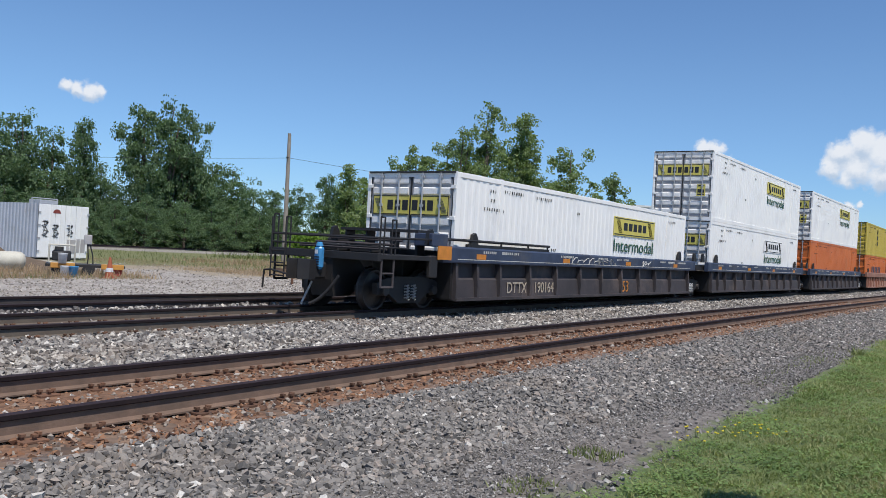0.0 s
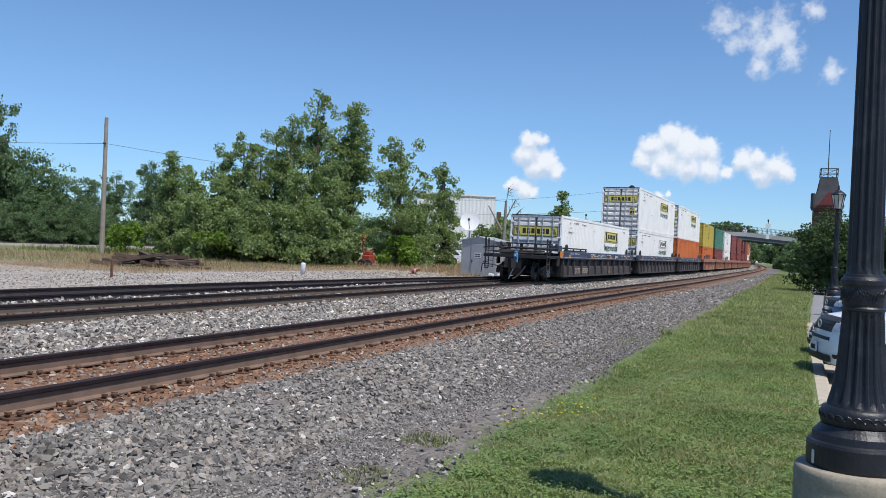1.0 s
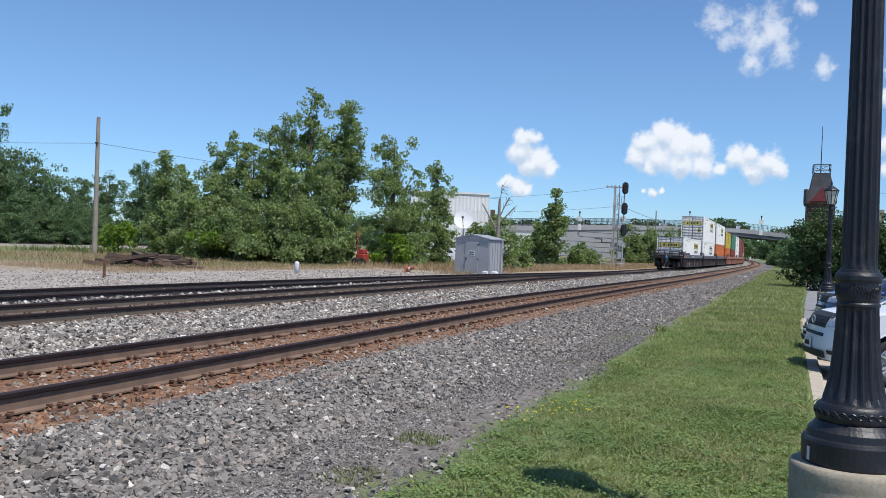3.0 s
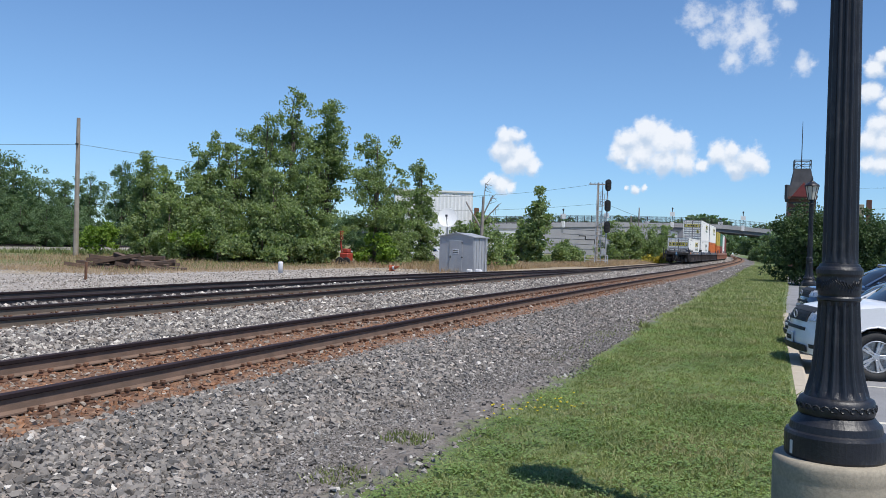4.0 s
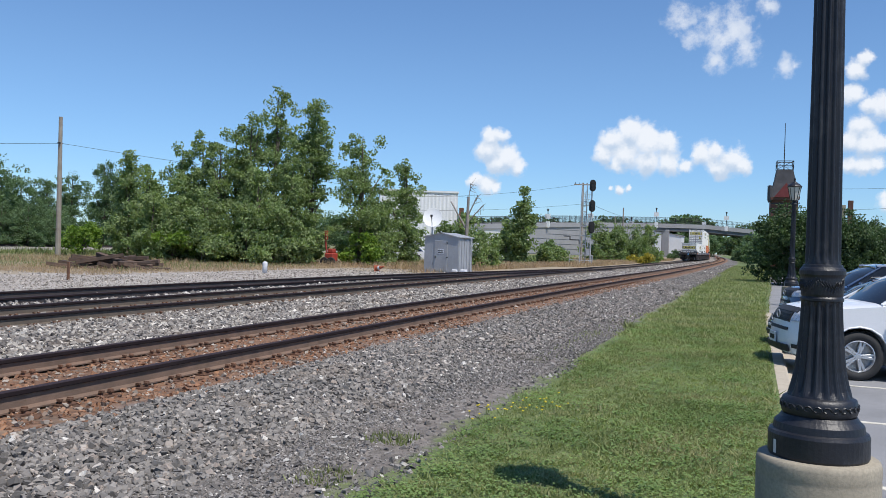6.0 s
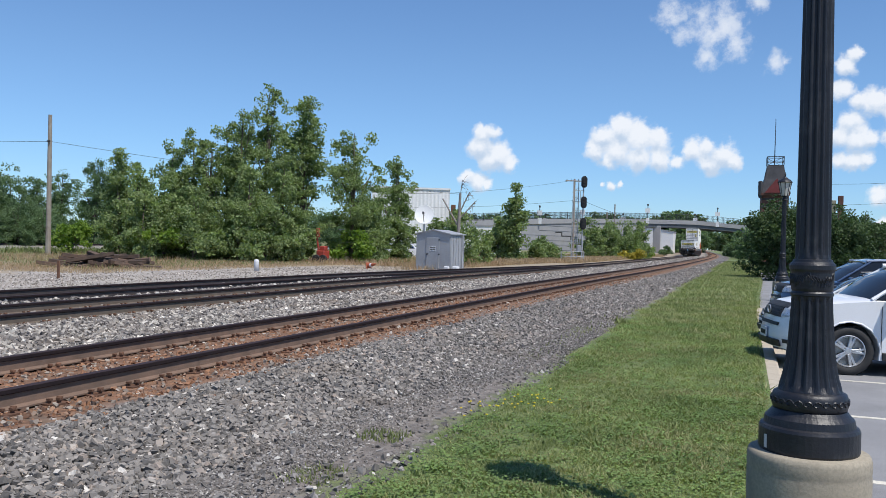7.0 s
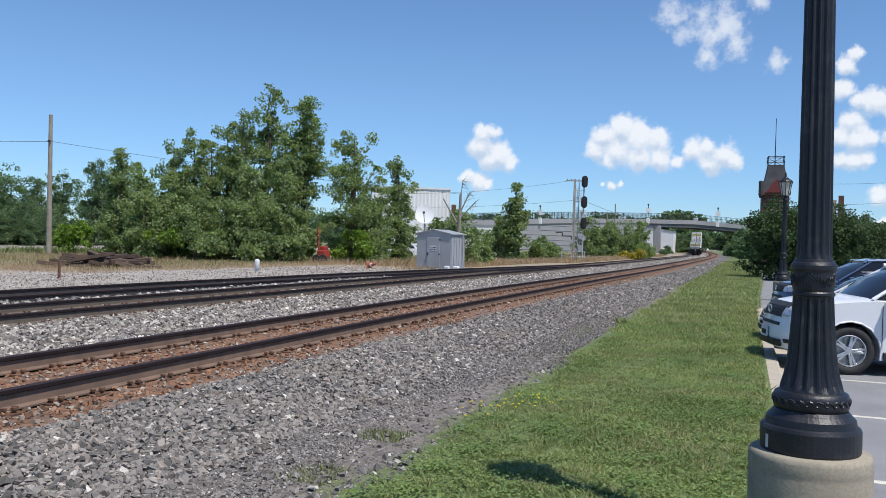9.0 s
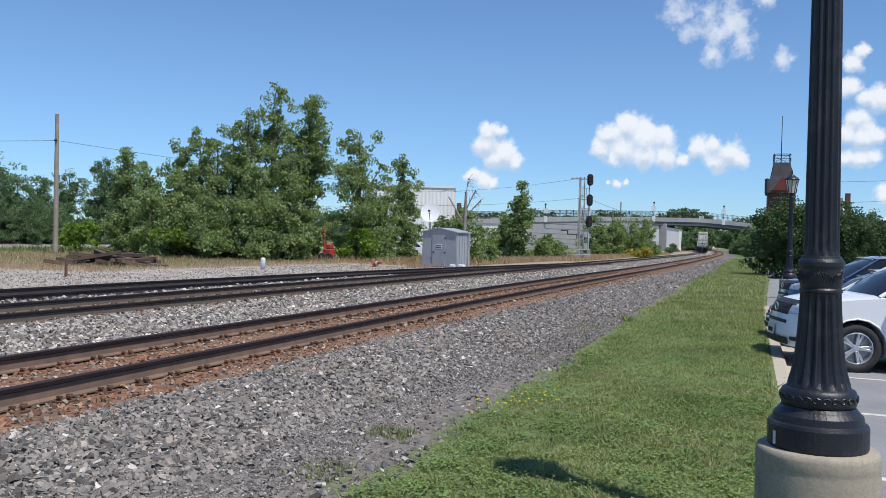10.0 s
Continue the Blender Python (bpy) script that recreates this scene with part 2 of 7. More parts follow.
CONCRETE = mat("weathered_concrete", (0.37, 0.325, 0.245), 0.92, 0.0, (0.29, 0.255, 0.195), 5, 75, 0.14, stain=(0.19, 0.17, 0.14), stain_amount=0.6, grit=0.55)
KERB = mat("pale_kerb_concrete", (0.46, 0.40, 0.31), 0.9, 0.0, (0.38, 0.33, 0.26), 3, 60, 0.3)
BRIDGE = mat("bridge_concrete", (0.33, 0.33, 0.335), 0.85, 0.0, (0.28, 0.28, 0.29), 0.4, 6, 0.1, stain=(0.27, 0.27, 0.27), stain_amount=0.35)
GIRDER = mat("girder_grey_paint", (0.12, 0.13, 0.15), 0.6, 0.2, (0.10, 0.11, 0.12), 0.5, 8, 0.05)
ASPHALT = mat("cracked_asphalt", (0.26, 0.26, 0.265), 0.9, 0.0, (0.205, 0.205, 0.21), 0.9, 60, 0.5, stain=(0.13, 0.13, 0.13), stain_amount=0.4)
LINE = mat("worn_parking_paint", (0.66, 0.62, 0.52), 0.8, 0.0, (0.40, 0.38, 0.33), 5, 40, 0.1)
WOOD = mat("grey_weathered_pole", (0.34, 0.30, 0.255), 0.9, 0.0, (0.26, 0.22, 0.18), 2, 30, 0.4, stain=(0.16, 0.10, 0.06), stain_amount=0.4)
OLD_TIE = mat("old_discarded_tie", (0.12, 0.075, 0.05), 0.9, 0.0, (0.07, 0.05, 0.04), 3, 30, 0.5, each=0.3)
SHED = mat("grey_shed_paint", (0.38, 0.39, 0.41), 0.5, 0.1, (0.33, 0.34, 0.36), 1.2, 20, 0.05, stain=(0.25, 0.25, 0.26), stain_amount=0.3)
PANEL_WHITE = mat("white_wall_cladding", (0.82, 0.82, 0.81), 0.6, 0.0, (0.77, 0.77, 0.76), 0.3, 5, 0.05)
BRICK_RED = mat("red_brickwork", (0.16, 0.070, 0.052), 0.85, 0.0, (0.11, 0.05, 0.04), 1.4, 12, 0.2)
SLATE = mat("grey_slate", (0.060, 0.060, 0.068), 0.75, 0.0, (0.042, 0.042, 0.048), 1.5, 10, 0.3)
BARK = mat("tree_bark", (0.17, 0.13, 0.10), 0.95, 0.0, (0.10, 0.08, 0.065), 4, 25, 0.6)
GREY_BARK = mat("bleached_dead_wood", (0.30, 0.27, 0.24), 0.95, 0.0, (0.20, 0.18, 0.16), 4, 25, 0.5)
LEAF = leaf_mat("poplar_leaves", (0.134, 0.186, 0.085), (0.350, 0.425, 0.200), 0.5)
LEAF_DARK = leaf_mat("shade_tree_leaves", (0.078, 0.128, 0.068), (0.218, 0.308, 0.162), 0.45)
LEAF_LIME = leaf_mat("bright_bush_leaves", (0.11, 0.19, 0.03), (0.27, 0.38, 0.07), 0.45)
LEAF_GOLD = leaf_mat("golden_flower_heads", (0.22, 0.20, 0.04), (0.60, 0.47, 0.07), 0.35)
LEAF_HEDGE = leaf_mat("dense_yew_leaves", (0.030, 0.060, 0.028), (0.115, 0.170, 0.065), 0.3)
GRASS = leaf_mat("lawn_blades", (0.138, 0.178, 0.066), (0.395, 0.422, 0.188), 0.42, (0.42, 0.37, 0.22))
CLOVER = leaf_mat("clover_leaves", (0.120, 0.190, 0.060), (0.270, 0.365, 0.130), 0.4)
DRY = leaf_mat("dry_weeds", (0.29, 0.185, 0.115), (0.56, 0.42, 0.28), 0.3)
WEED = leaf_mat("tall_green_weeds", (0.10, 0.135, 0.045), (0.27, 0.29, 0.12), 0.3)
FLOWER = mat("yellow_petals", (0.75, 0.60, 0.03), 0.6, 0.0, None, 5, 60, 0.0)
PLATE = mat("plain_white_sheet", (0.72, 0.72, 0.74), 0.5, 0.0, None, 8, 60, 0.0)
STONE_GREY = island_mat("grey_ballast", [(0.0, (0.072, 0.066, 0.060)), (0.25, (0.150, 0.138, 0.125)), (0.6, (0.220, 0.200, 0.179)), (0.85, (0.300, 0.272, 0.242)), (0.95, (0.31, 0.25, 0.205)), (1.0, (0.66, 0.63, 0.57))], dust=(0.22, 0.175, 0.135))
STONE_PATH = island_mat("trodden_fine_gravel", [(0.0, (0.075, 0.069, 0.064)), (0.35, (0.155, 0.141, 0.127)), (0.7, (0.228, 0.208, 0.188)), (0.93, (0.30, 0.28, 0.26)), (1.0, (0.55, 0.52, 0.47))], dust=(0.15, 0.118, 0.09))
STONE_PALE = island_mat("pale_fresh_ballast", [(0.0, (0.085, 0.075, 0.068)), (0.3, (0.19, 0.168, 0.150)), (0.66, (0.30, 0.272, 0.240)), (0.86, (0.42, 0.385, 0.335)), (0.95, (0.58, 0.53, 0.46)), (1.0, (0.76, 0.71, 0.63))], dust=(0.24, 0.175, 0.12))
STONE_YARD = island_mat("yard_gravel", [(0.0, (0.14, 0.120, 0.100)), (0.5, (0.29, 0.252, 0.212)), (0.85, (0.43, 0.382, 0.328)), (1.0, (0.62, 0.57, 0.51))])
STONE_RUST = island_mat("rust_stained_ballast", [(0.0, (0.060, 0.036, 0.025)), (0.3, (0.225, 0.100, 0.046)), (0.55, (0.320, 0.160, 0.080)), (0.75, (0.22, 0.18, 0.145)), (0.93, (0.31, 0.26, 0.21)), (1.0, (0.50, 0.45, 0.40))])


# ---- mesh helpers ----
def mesh_of(name, bm, *mats):
    me = bpy.data.meshes.new(name)
    bm.to_mesh(me)
    bm.free()
    for m in mats:
        me.materials.append(m)
    return me


def part(name, bm, material, parent, label="", smooth=False):
    """Links a bmesh as one mesh object under a thing or part."""
    me = mesh_of(name, bm, material)
    if smooth:
        for p in me.polygons:
            p.use_smooth = True
    ob = new(name, me)
    ob.parent = parent
    return tagged(ob, label)


def shared(name, me, parent, m, label=""):
    """One more object on a mesh that others use too."""
    ob = new(name, me)
    ob.parent = parent
    ob.matrix_basis = m
    return tagged(ob, label)


def thing(name, label, category, group="", kind="", m=None):
    ob = tagged(new(name), label, category, group, kind)
    if m is not None:
        ob.matrix_basis = m
    return ob


def box(bm, x0, x1, y0, y1, z0, z1, bevel=0.0, m=None):
    vs = [bm.verts.new((x, y, z)) for z in (z0, z1) for x, y in ((x0, y0), (x1, y0), (x1, y1), (x0, y1))]
    fs = [bm.faces.new([vs[i] for i in q]) for q in ((3, 2, 1, 0), (4, 5, 6, 7), (0, 1, 5, 4), (1, 2, 6, 5), (2, 3, 7, 6), (3, 0, 4, 7))]
    if bevel:
        edges = list({e for f in fs for e in f.edges})
        r = bmesh.ops.bevel(bm, geom=edges, offset=bevel, segments=1, affect="EDGES")
        vs = list({v for f in r["faces"] for v in f.verts} | {v for v in vs if v.is_valid})
    if m is not None:
        for v in vs:
            v.co = m @ v.co
    return vs


def tube(bm, a, b, r0, r1=None, seg=8, cap=True):
    """A round bar from a to b."""
    a, b, r1 = Vector(a), Vector(b), r0 if r1 is None else r1
    q = (b - a).to_track_quat("Z", "Y")
    rings = [[bm.verts.new(c + q @ Vector((r * math.cos(k * math.tau / seg), r * math.sin(k * math.tau / seg), 0))) for k in range(seg)]
             for c, r in ((a, r0), (b, r1))]
    for k in range(seg):
        bm.faces.new((rings[0][k], rings[0][(k + 1) % seg], rings[1][(k + 1) % seg], rings[1][k]))
    if cap:
        bm.faces.new(rings[0][::-1]), bm.faces.new(rings[1])


def bars(bm, points, r, seg=6):
    for a, b in zip(points, points[1:]):
        tube(bm, a, b, r, r, seg)


def lathe(bm, profile, seg=32, flute=0, depth=0.0, m=None):
    """Turns a profile of (radius, height) round z; flutes cut into it where wanted."""
    rings = []
    for row in profile:
        r, z = row[0], row[1]
        cut = row[2] if len(row) > 2 else 0.0
        ring = []
        for k in range(seg):
            a = k * math.tau / seg
            rr = r - cut * depth * (0.5 + 0.5 * math.cos(a * flute)) if flute else r
            co = Vector((rr * math.cos(a), rr * math.sin(a), z))
            ring.append(bm.verts.new(m @ co if m is not None else co))
        rings.append(ring)
    for a, b in zip(rings, rings[1:]):
        for k in range(seg):
            bm.faces.new((a[k], a[(k + 1) % seg], b[(k + 1) % seg], b[k]))
    bm.faces.new(rings[0][::-1]), bm.faces.new(rings[-1])


def prism(bm, outline, axis, lo, hi):
    """An outline in the plane across an axis, drawn out from lo to hi."""
    def at(p, d):
        return {"x": (d, p[0], p[1]), "y": (p[0], d, p[1]), "z": (p[0], p[1], d)}[axis]
    a, b = [bm.verts.new(at(p, lo)) for p in outline], [bm.verts.new(at(p, hi)) for p in outline]
    n = len(outline)
    for k in range(n):
        bm.faces.new((a[k], a[(k + 1) % n], b[(k + 1) % n], b[k]))
    bm.faces.new(a[::-1]), bm.faces.new(b)
    bmesh.ops.recalc_face_normals(bm, faces=bm.faces)


def spline(knots):
    """A smooth function through (y, x) knots."""
    ys, xs = np.array(knots, float).T
    slope = np.gradient(xs, ys)

    def at(y):
        y = min(max(y, ys[0]), ys[-1])
        i = min(max(int(np.searchsorted(ys, y)) - 1, 0), len(ys) - 2)
        h = ys[i + 1] - ys[i]
        s = (y - ys[i]) / h
        return float((2 * s**3 - 3 * s**2 + 1) * xs[i] + (s**3 - 2 * s**2 + s) * h * slope[i] + (3 * s**2 - 2 * s**3) * xs[i + 1] + (s**3 - s**2) * h * slope[i + 1])
    return at


# centre lines of the tracks: x at y
NEAR = spline([(-900, -6.7), (0, -6.7), (22, -6.7), (36, -6.5), (52, -6.15), (75, -5.9), (100, -5.85), (150, -6.0), (200, -6.7), (300, -10.2), (400, -14.8), (900, -38)])
MAIN = spline([(-900, -11.95), (0, -11.95), (16, -11.9), (38, -11.68), (58, -11.3), (83, -10.97), (110, -10.82), (146, -10.82), (182, -10.95), (205, -11.35), (252, -13.0), (300, -15.2), (400, -20), (900, -44)])
SIDE = spline([(-900, -15.2), (0, -14.95), (22, -14.85), (31, -14.45), (38, -13.85), (48, -12.6), (58, -11.5), (66, -10.85)])


def shift(y):
    """How far the whole line of way has swung at y."""
    return NEAR(y) + 6.7


# ---- ground ----
def ground_height(lat, y):
    """Height of the ground: level lawn, shoulders of ballast, level yard."""
    pts = [(-3000, 0.0), (-80, 0.0), (-73, 0.10), (-67, 0.10), (-64, -0.05), (-60, 0.0), (-18.2, 0.0), (-16.6, 0.09), (-15.7, 0.10), (-9.6, 0.09), (-8.9, 0.05), (-8.3, 0.09),
           (-5.5, 0.10), (-4.9, 0.08), (-3.6, 0.0), (-2.5, -0.01), (0.37, 0.0), (0.45, -0.38), (60, -0.35), (70, -0.05), (3000, 0.0)]
    for (a, za), (b, zb) in zip(pts, pts[1:]):
        if a <= lat <= b:
            return za + (zb - za) * (lat - a) / (b - a)
    return 0.0


def ground_mat():
    m = bpy.data.materials.new("ground_cover")
    m.use_nodes = True
    g = Nodes(m.node_tree)
    geo = g.n("ShaderNodeNewGeometry").outputs["Position"]
    sep = g.n("ShaderNodeSeparateXYZ")
    g.link(geo, sep.inputs[0])
    lat0 = g.n("ShaderNodeAttribute", attribute_name="lat").outputs["Fac"]
    y = sep.outputs[1]
    edge = g.noise(geo, 1.6, 4.0)
    wide = g.noise(geo, 0.25, 4.0)
    lat = g.math("ADD", lat0, g.math("MULTIPLY", g.math("SUBTRACT", edge, 0.5), 0.9))
    lat2 = g.math("ADD", lat0, g.math("MULTIPLY", g.math("SUBTRACT", wide, 0.5), 7.0))
    fine = g.noise(geo, 45.0, 3.0)
    pebbles = g.n("ShaderNodeTexVoronoi", Scale=16.0)
    g.link(geo, pebbles.inputs["Vector"])
    peb = pebbles.outputs["Color"]
    bw = g.n("ShaderNodeRGBToBW")
    g.link(peb, bw.inputs[0])
    # darker than the loose stones above: shade of their gaps put into the colour
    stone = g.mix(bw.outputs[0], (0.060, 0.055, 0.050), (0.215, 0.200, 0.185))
    pale = g.mix(bw.outputs[0], (0.13, 0.117, 0.102), (0.42, 0.385, 0.335))
    rust = g.mix(bw.outputs[0], (0.105, 0.056, 0.034), (0.265, 0.145, 0.082))
    dirt = g.mix(bw.outputs[0], (0.105, 0.091, 0.079), (0.235, 0.206, 0.180))
    road = g.mix(g.math("MULTIPLY_ADD", bw.outputs[0], 0.7, g.math("MULTIPLY", g.step(g.noise(geo, 0.9, 6.0, 0.7), 0.38, 0.62), 0.5)), (0.19, 0.168, 0.148), (0.42, 0.38, 0.335))
    lawn = g.mix(g.step(g.noise(geo, 0.8, 4.0), 0.35, 0.7), (0.105, 0.150, 0.042), (0.19, 0.215, 0.078))
    lawn = g.mix(g.math("MULTIPLY", g.step(g.noise(geo, 9.0, 4.0), 0.42, 0.66), 0.6), lawn, (0.060, 0.085, 0.025))
    lawn = g.mix(g.math("MULTIPLY", fine, 0.5), lawn, (0.08, 0.12, 0.03))
    straw = g.mix(g.noise(geo, 3.0, 4.0), (0.23, 0.185, 0.125), (0.38, 0.315, 0.225))
    weeds = g.mix(g.noise(geo, 1.1, 4.0), (0.09, 0.12, 0.035), (0.22, 0.20, 0.09))
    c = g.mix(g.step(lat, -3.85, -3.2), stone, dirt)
    border = g.math("ADD", lat, g.math("ADD", g.math("MULTIPLY", g.step(y, 15.0, 24.0), 0.15), g.math("MULTIPLY", g.step(y, 28.0, 55.0), 0.65)))
    c = g.mix(g.step(border, -2.62, -2.36), c, lawn)
    c = g.mix(g.step(lat, -9.3, -8.6), pale, c)
    c = g.mix(g.math("MULTIPLY", g.step(lat, -8.4, -7.9), g.math("SUBTRACT", 1.0, g.step(lat, -5.6, -5.1))), c, rust)
    lat = g.math("SUBTRACT", lat, g.math("MULTIPLY", g.step(y, 42.0, 72.0), 3.0))
    c = g.mix(g.step(lat, -17.4, -16.9), road, c)
    near_yard = g.math("SUBTRACT", 1.0, g.step(g.math("ADD", y, g.math("MULTIPLY", wide, 9.0)), 28.0, 31.0))
    far = g.math("ADD", g.step(lat2, -27.0, -25.5), g.math("MULTIPLY", g.step(g.math("ADD", y, g.math("MULTIPLY", wide, 8.0)), 46.0, 52.0), -1.0), clamp=True)
    far = g.math("MAXIMUM", far, near_yard)
    off_way = g.math("SUBTRACT", 1.0, g.step(lat, -17.4, -16.9))
    c = g.mix(g.math("MULTIPLY", off_way, g.math("SUBTRACT", 1.0, far)), c, straw)
    c = g.mix(g.math("MULTIPLY", g.math("SUBTRACT", 1.0, g.step(lat2, -38.0, -34.0)), g.math("SUBTRACT", 1.0, near_yard)), c, weeds)
    c = g.mix(g.math("MULTIPLY", g.step(lat, -75.0, -73.0), g.math("SUBTRACT", 1.0, g.step(lat, -65.0, -63.0))), c, pale)
    b = g.n("ShaderNodeBsdfPrincipled", Roughness=0.92)
    g.link(c, b.inputs["Base Color"])
    bp = g.n("ShaderNodeBump", Strength=0.7, Distance=0.03)
    g.link(g.math("ADD", pebbles.outputs["Distance"], fine), bp.inputs["Height"])
    g.link(bp.outputs[0], b.inputs["Normal"])
    g.link(b.outputs[0], g.n("ShaderNodeOutputMaterial").inputs[0])
    return m


def build_ground():
    lats = [-3000, -800, -300, -150, -100, -85, -80, -76, -73, -70, -66, -62, -56, -48, -40, -36, -32, -28, -26, -24, -22, -20, -18.2, -17.4, -16.6, -15.7, -14.5, -13,
            -11.5, -10.5, -9.6, -8.9, -8.3, -7, -5.5, -4.9, -4.2, -3.6, -3.0, -2.5, -2.0, -1.5, -1, -0.5, 0.1, 0.37, 0.45, 2, 6, 15, 30, 60, 70, 150, 300, 800, 3000]
    ys = [-3000, -800, -200, -60] + [-20 + 2 * k for k in range(50)] + [80 + 6 * k for k in range(40)] + [330, 400, 520, 700, 900, 1500, 3500]
    verts, faces = [], []
    for y in ys:
        for x in lats:
            z = ground_height(x, y) + (noise.noise((x * 0.7, y * 0.7, 3.0)) * 0.03 if -80 < x < 0 and -20 < y < 120 else 0.0)
            if x < -90 or y > 420:
                z -= 0.02
            verts.append((x + shift(y), y, z))
    w = len(lats)
    for j in range(len(ys) - 1):
        for i in range(w - 1):
            faces.append((j * w + i, j * w + i + 1, (j + 1) * w + i + 1, (j + 1) * w + i))
    me = bpy.data.meshes.new("ground")
    me.from_pydata(verts, [], faces)
    at = me.attributes.new("lat", "FLOAT", "POINT")
    at.data.foreach_set("value", [x for _ in ys for x in lats])
    for p in me.polygons:
        p.use_smooth = True
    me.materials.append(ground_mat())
    tagged(new("ground", me), "ballast shoulder, mown lawn, gravel yard and dry grass", "ground", kind="structure")


build_ground()


# ---- tracks ----
RAIL_SHAPE = [(-0.070, 0.0), (0.070, 0.0), (0.070, 0.014), (0.016, 0.032), (0.010, 0.130), (0.036, 0.142), (0.036, 0.176), (0.029, 0.183),
              (-0.029, 0.183), (-0.036, 0.176), (-0.036, 0.142), (-0.010, 0.130), (-0.016, 0.032), (-0.070, 0.014)]


def rail_mesh(centre, offset, ys, web):
    """A rail of true section along a centre line; faces: worn top, flank with its shade painted in, rusty foot."""
    verts, faces, kinds = [], [], []
    n = len(RAIL_SHAPE)
    for y in ys:
        for px, pz in RAIL_SHAPE:
            verts.append((centre(y) + offset + px, y, RAIL_Z - 0.183 + pz))
    for j in range(len(ys) - 1):
        for k in range(n):
            a, b = j * n + k, j * n + (k + 1) % n
            faces.append((a, b, b + n, a + n))
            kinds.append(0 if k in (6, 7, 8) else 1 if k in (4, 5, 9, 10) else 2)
    me = bpy.data.meshes.new("rail")
    me.from_pydata(verts, [], faces)
    for m in (RAIL_TOP, SHADED_STEEL, web):
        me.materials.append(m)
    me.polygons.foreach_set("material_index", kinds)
    return me


def spike_plate_mesh():
    bm = bmesh.new()
    box(bm, -0.18, 0.18, -0.10, 0.10, 0.0, 0.022, 0.004)
    for x, y in ((-0.10, -0.06), (0.10, 0.06), (-0.10, 0.065), (0.10, -0.065), (0.15, 0.0), (-0.15, 0.0)):
        box(bm, x - 0.012, x + 0.012, y - 0.012, y + 0.012, 0.0, 0.05)
        box(bm, x - 0.022, x + 0.022, y - 0.018, y + 0.018, 0.046, 0.066)
    return mesh_of("tie_plate", bm, RUST_PLATE)


def tie_mesh(length):
    bm = bmesh.new()
    box(bm, -length / 2, length / 2, -0.115, 0.115, -0.17, 0.0, 0.012)
    for v in bm.verts:
        v.co += Vector((noise.noise(v.co * 9), noise.noise(v.co * 7), noise.noise(v.co * 8))) * 0.008
    return mesh_of("tie", bm, TIE)


def build_track(name, label, centre, y0, y1, ties=300, length=2.6):
    track = thing(name, label, "railway track", kind="structure")
    ys = [y0] + [y for y in range(int(y0) + 2, 130, 2) if y < y1] + [y for y in range(134, 900, 12) if y < y1] + [y1]
    for off in (-0.755, 0.755):
        ob = new("rail", rail_mesh(centre, off, ys, RAIL_RUST if centre is NEAR else RAIL_EARTH if centre is MAIN else RAIL_DARK))
        ob.parent = track
    tie, plate = tie_mesh(length), spike_plate_mesh()
    rnd = random.Random(len(name))
    y, made = 2.5, 0
    top = RAIL_Z - 0.183 - 0.022
    while y < min(y1, 70) and made < ties:
        t = shared("tie", tie, track, pose(centre(y) + rnd.uniform(-0.05, 0.05), y + rnd.uniform(-0.02, 0.02), top, 0, 0, rnd.uniform(-1.5, 1.5)))
        if y < 48:
            for off in (-0.755, 0.755):
                shared("tie_plate", plate, track, pose(centre(y) + off, y, top))
        y, made = y + 0.53, made + 1
    bm = bmesh.new()
    while y < min(y1, 330):
        box(bm, centre(y) - length / 2, centre(y) + length / 2, y - 0.115, y + 0.115, top - 0.16, top)
        y += 0.53
    if bm.verts:
        tagged(part("far_ties", bm, TIE, track), kind="stuff")
    else:
        bm.free()
    return track


build_track("railway_track_1", "rusty main track on brown timber ties in grey ballast", NEAR, -40, 880)
build_track("railway_track_2", "dark steel main track on timber ties beside pale ballast", MAIN, -40, 880)
build_track("railway_track_3", "siding rails closing in on the main track at a turnout", SIDE, -40, 66, length=2.4)
build_track("railway_track_4", "distant branch track on a low pale embankment", lambda y: -69.5 + 0.0 * y, -200, 420, ties=0)


# ---- the train ----
def along(u, t):
    """The pose on the main track of a place u metres ahead of the last container's doors, t seconds in."""
    y = 16.45 + u + SPEED * t
    x = MAIN(y)
    return pose(x, y, 0, 0, 0, math.degrees(math.atan2(-(MAIN(y + 4) - MAIN(y - 4)), 8.0)))


MOVERS = []   # thing, metres ahead


def rider(name, label, category, group, u):
    ob = thing(name, label, category, group)
    MOVERS.append((ob, u))
    return ob


def text_part(words, size, material, parent, m, name="lettering", width=None):
    """Raised lettering as a mesh, in the built-in font; m places it, its plane being x and y."""
    cu = bpy.data.curves.new(name, "FONT")
    cu.body, cu.size, cu.extrude, cu.align_x, cu.align_y = words, size, 0.003, "CENTER", "CENTER"
    tmp = new(name, cu)
    dg = bpy.context.evaluated_depsgraph_get()
    me = bpy.data.meshes.new_from_object(tmp.evaluated_get(dg))
    bpy.data.objects.remove(tmp)
    me.materials.clear()
    me.materials.append(material)
    ob = new(name, me)
    ob.parent = parent
    fit = Matrix.Identity(4)
    if width:
        xs = [v.co.x for v in me.vertices]
        fit = Matrix.Diagonal((width / (max(xs) - min(xs)), 1, 1, 1))
    me.transform(fit)
    ob.matrix_basis = m
    return ob


def side_pose(y, z, x):
    """For lettering on the flank that faces the camera: reads along +y."""
    return pose(x, y, z, 90, 0, 90)


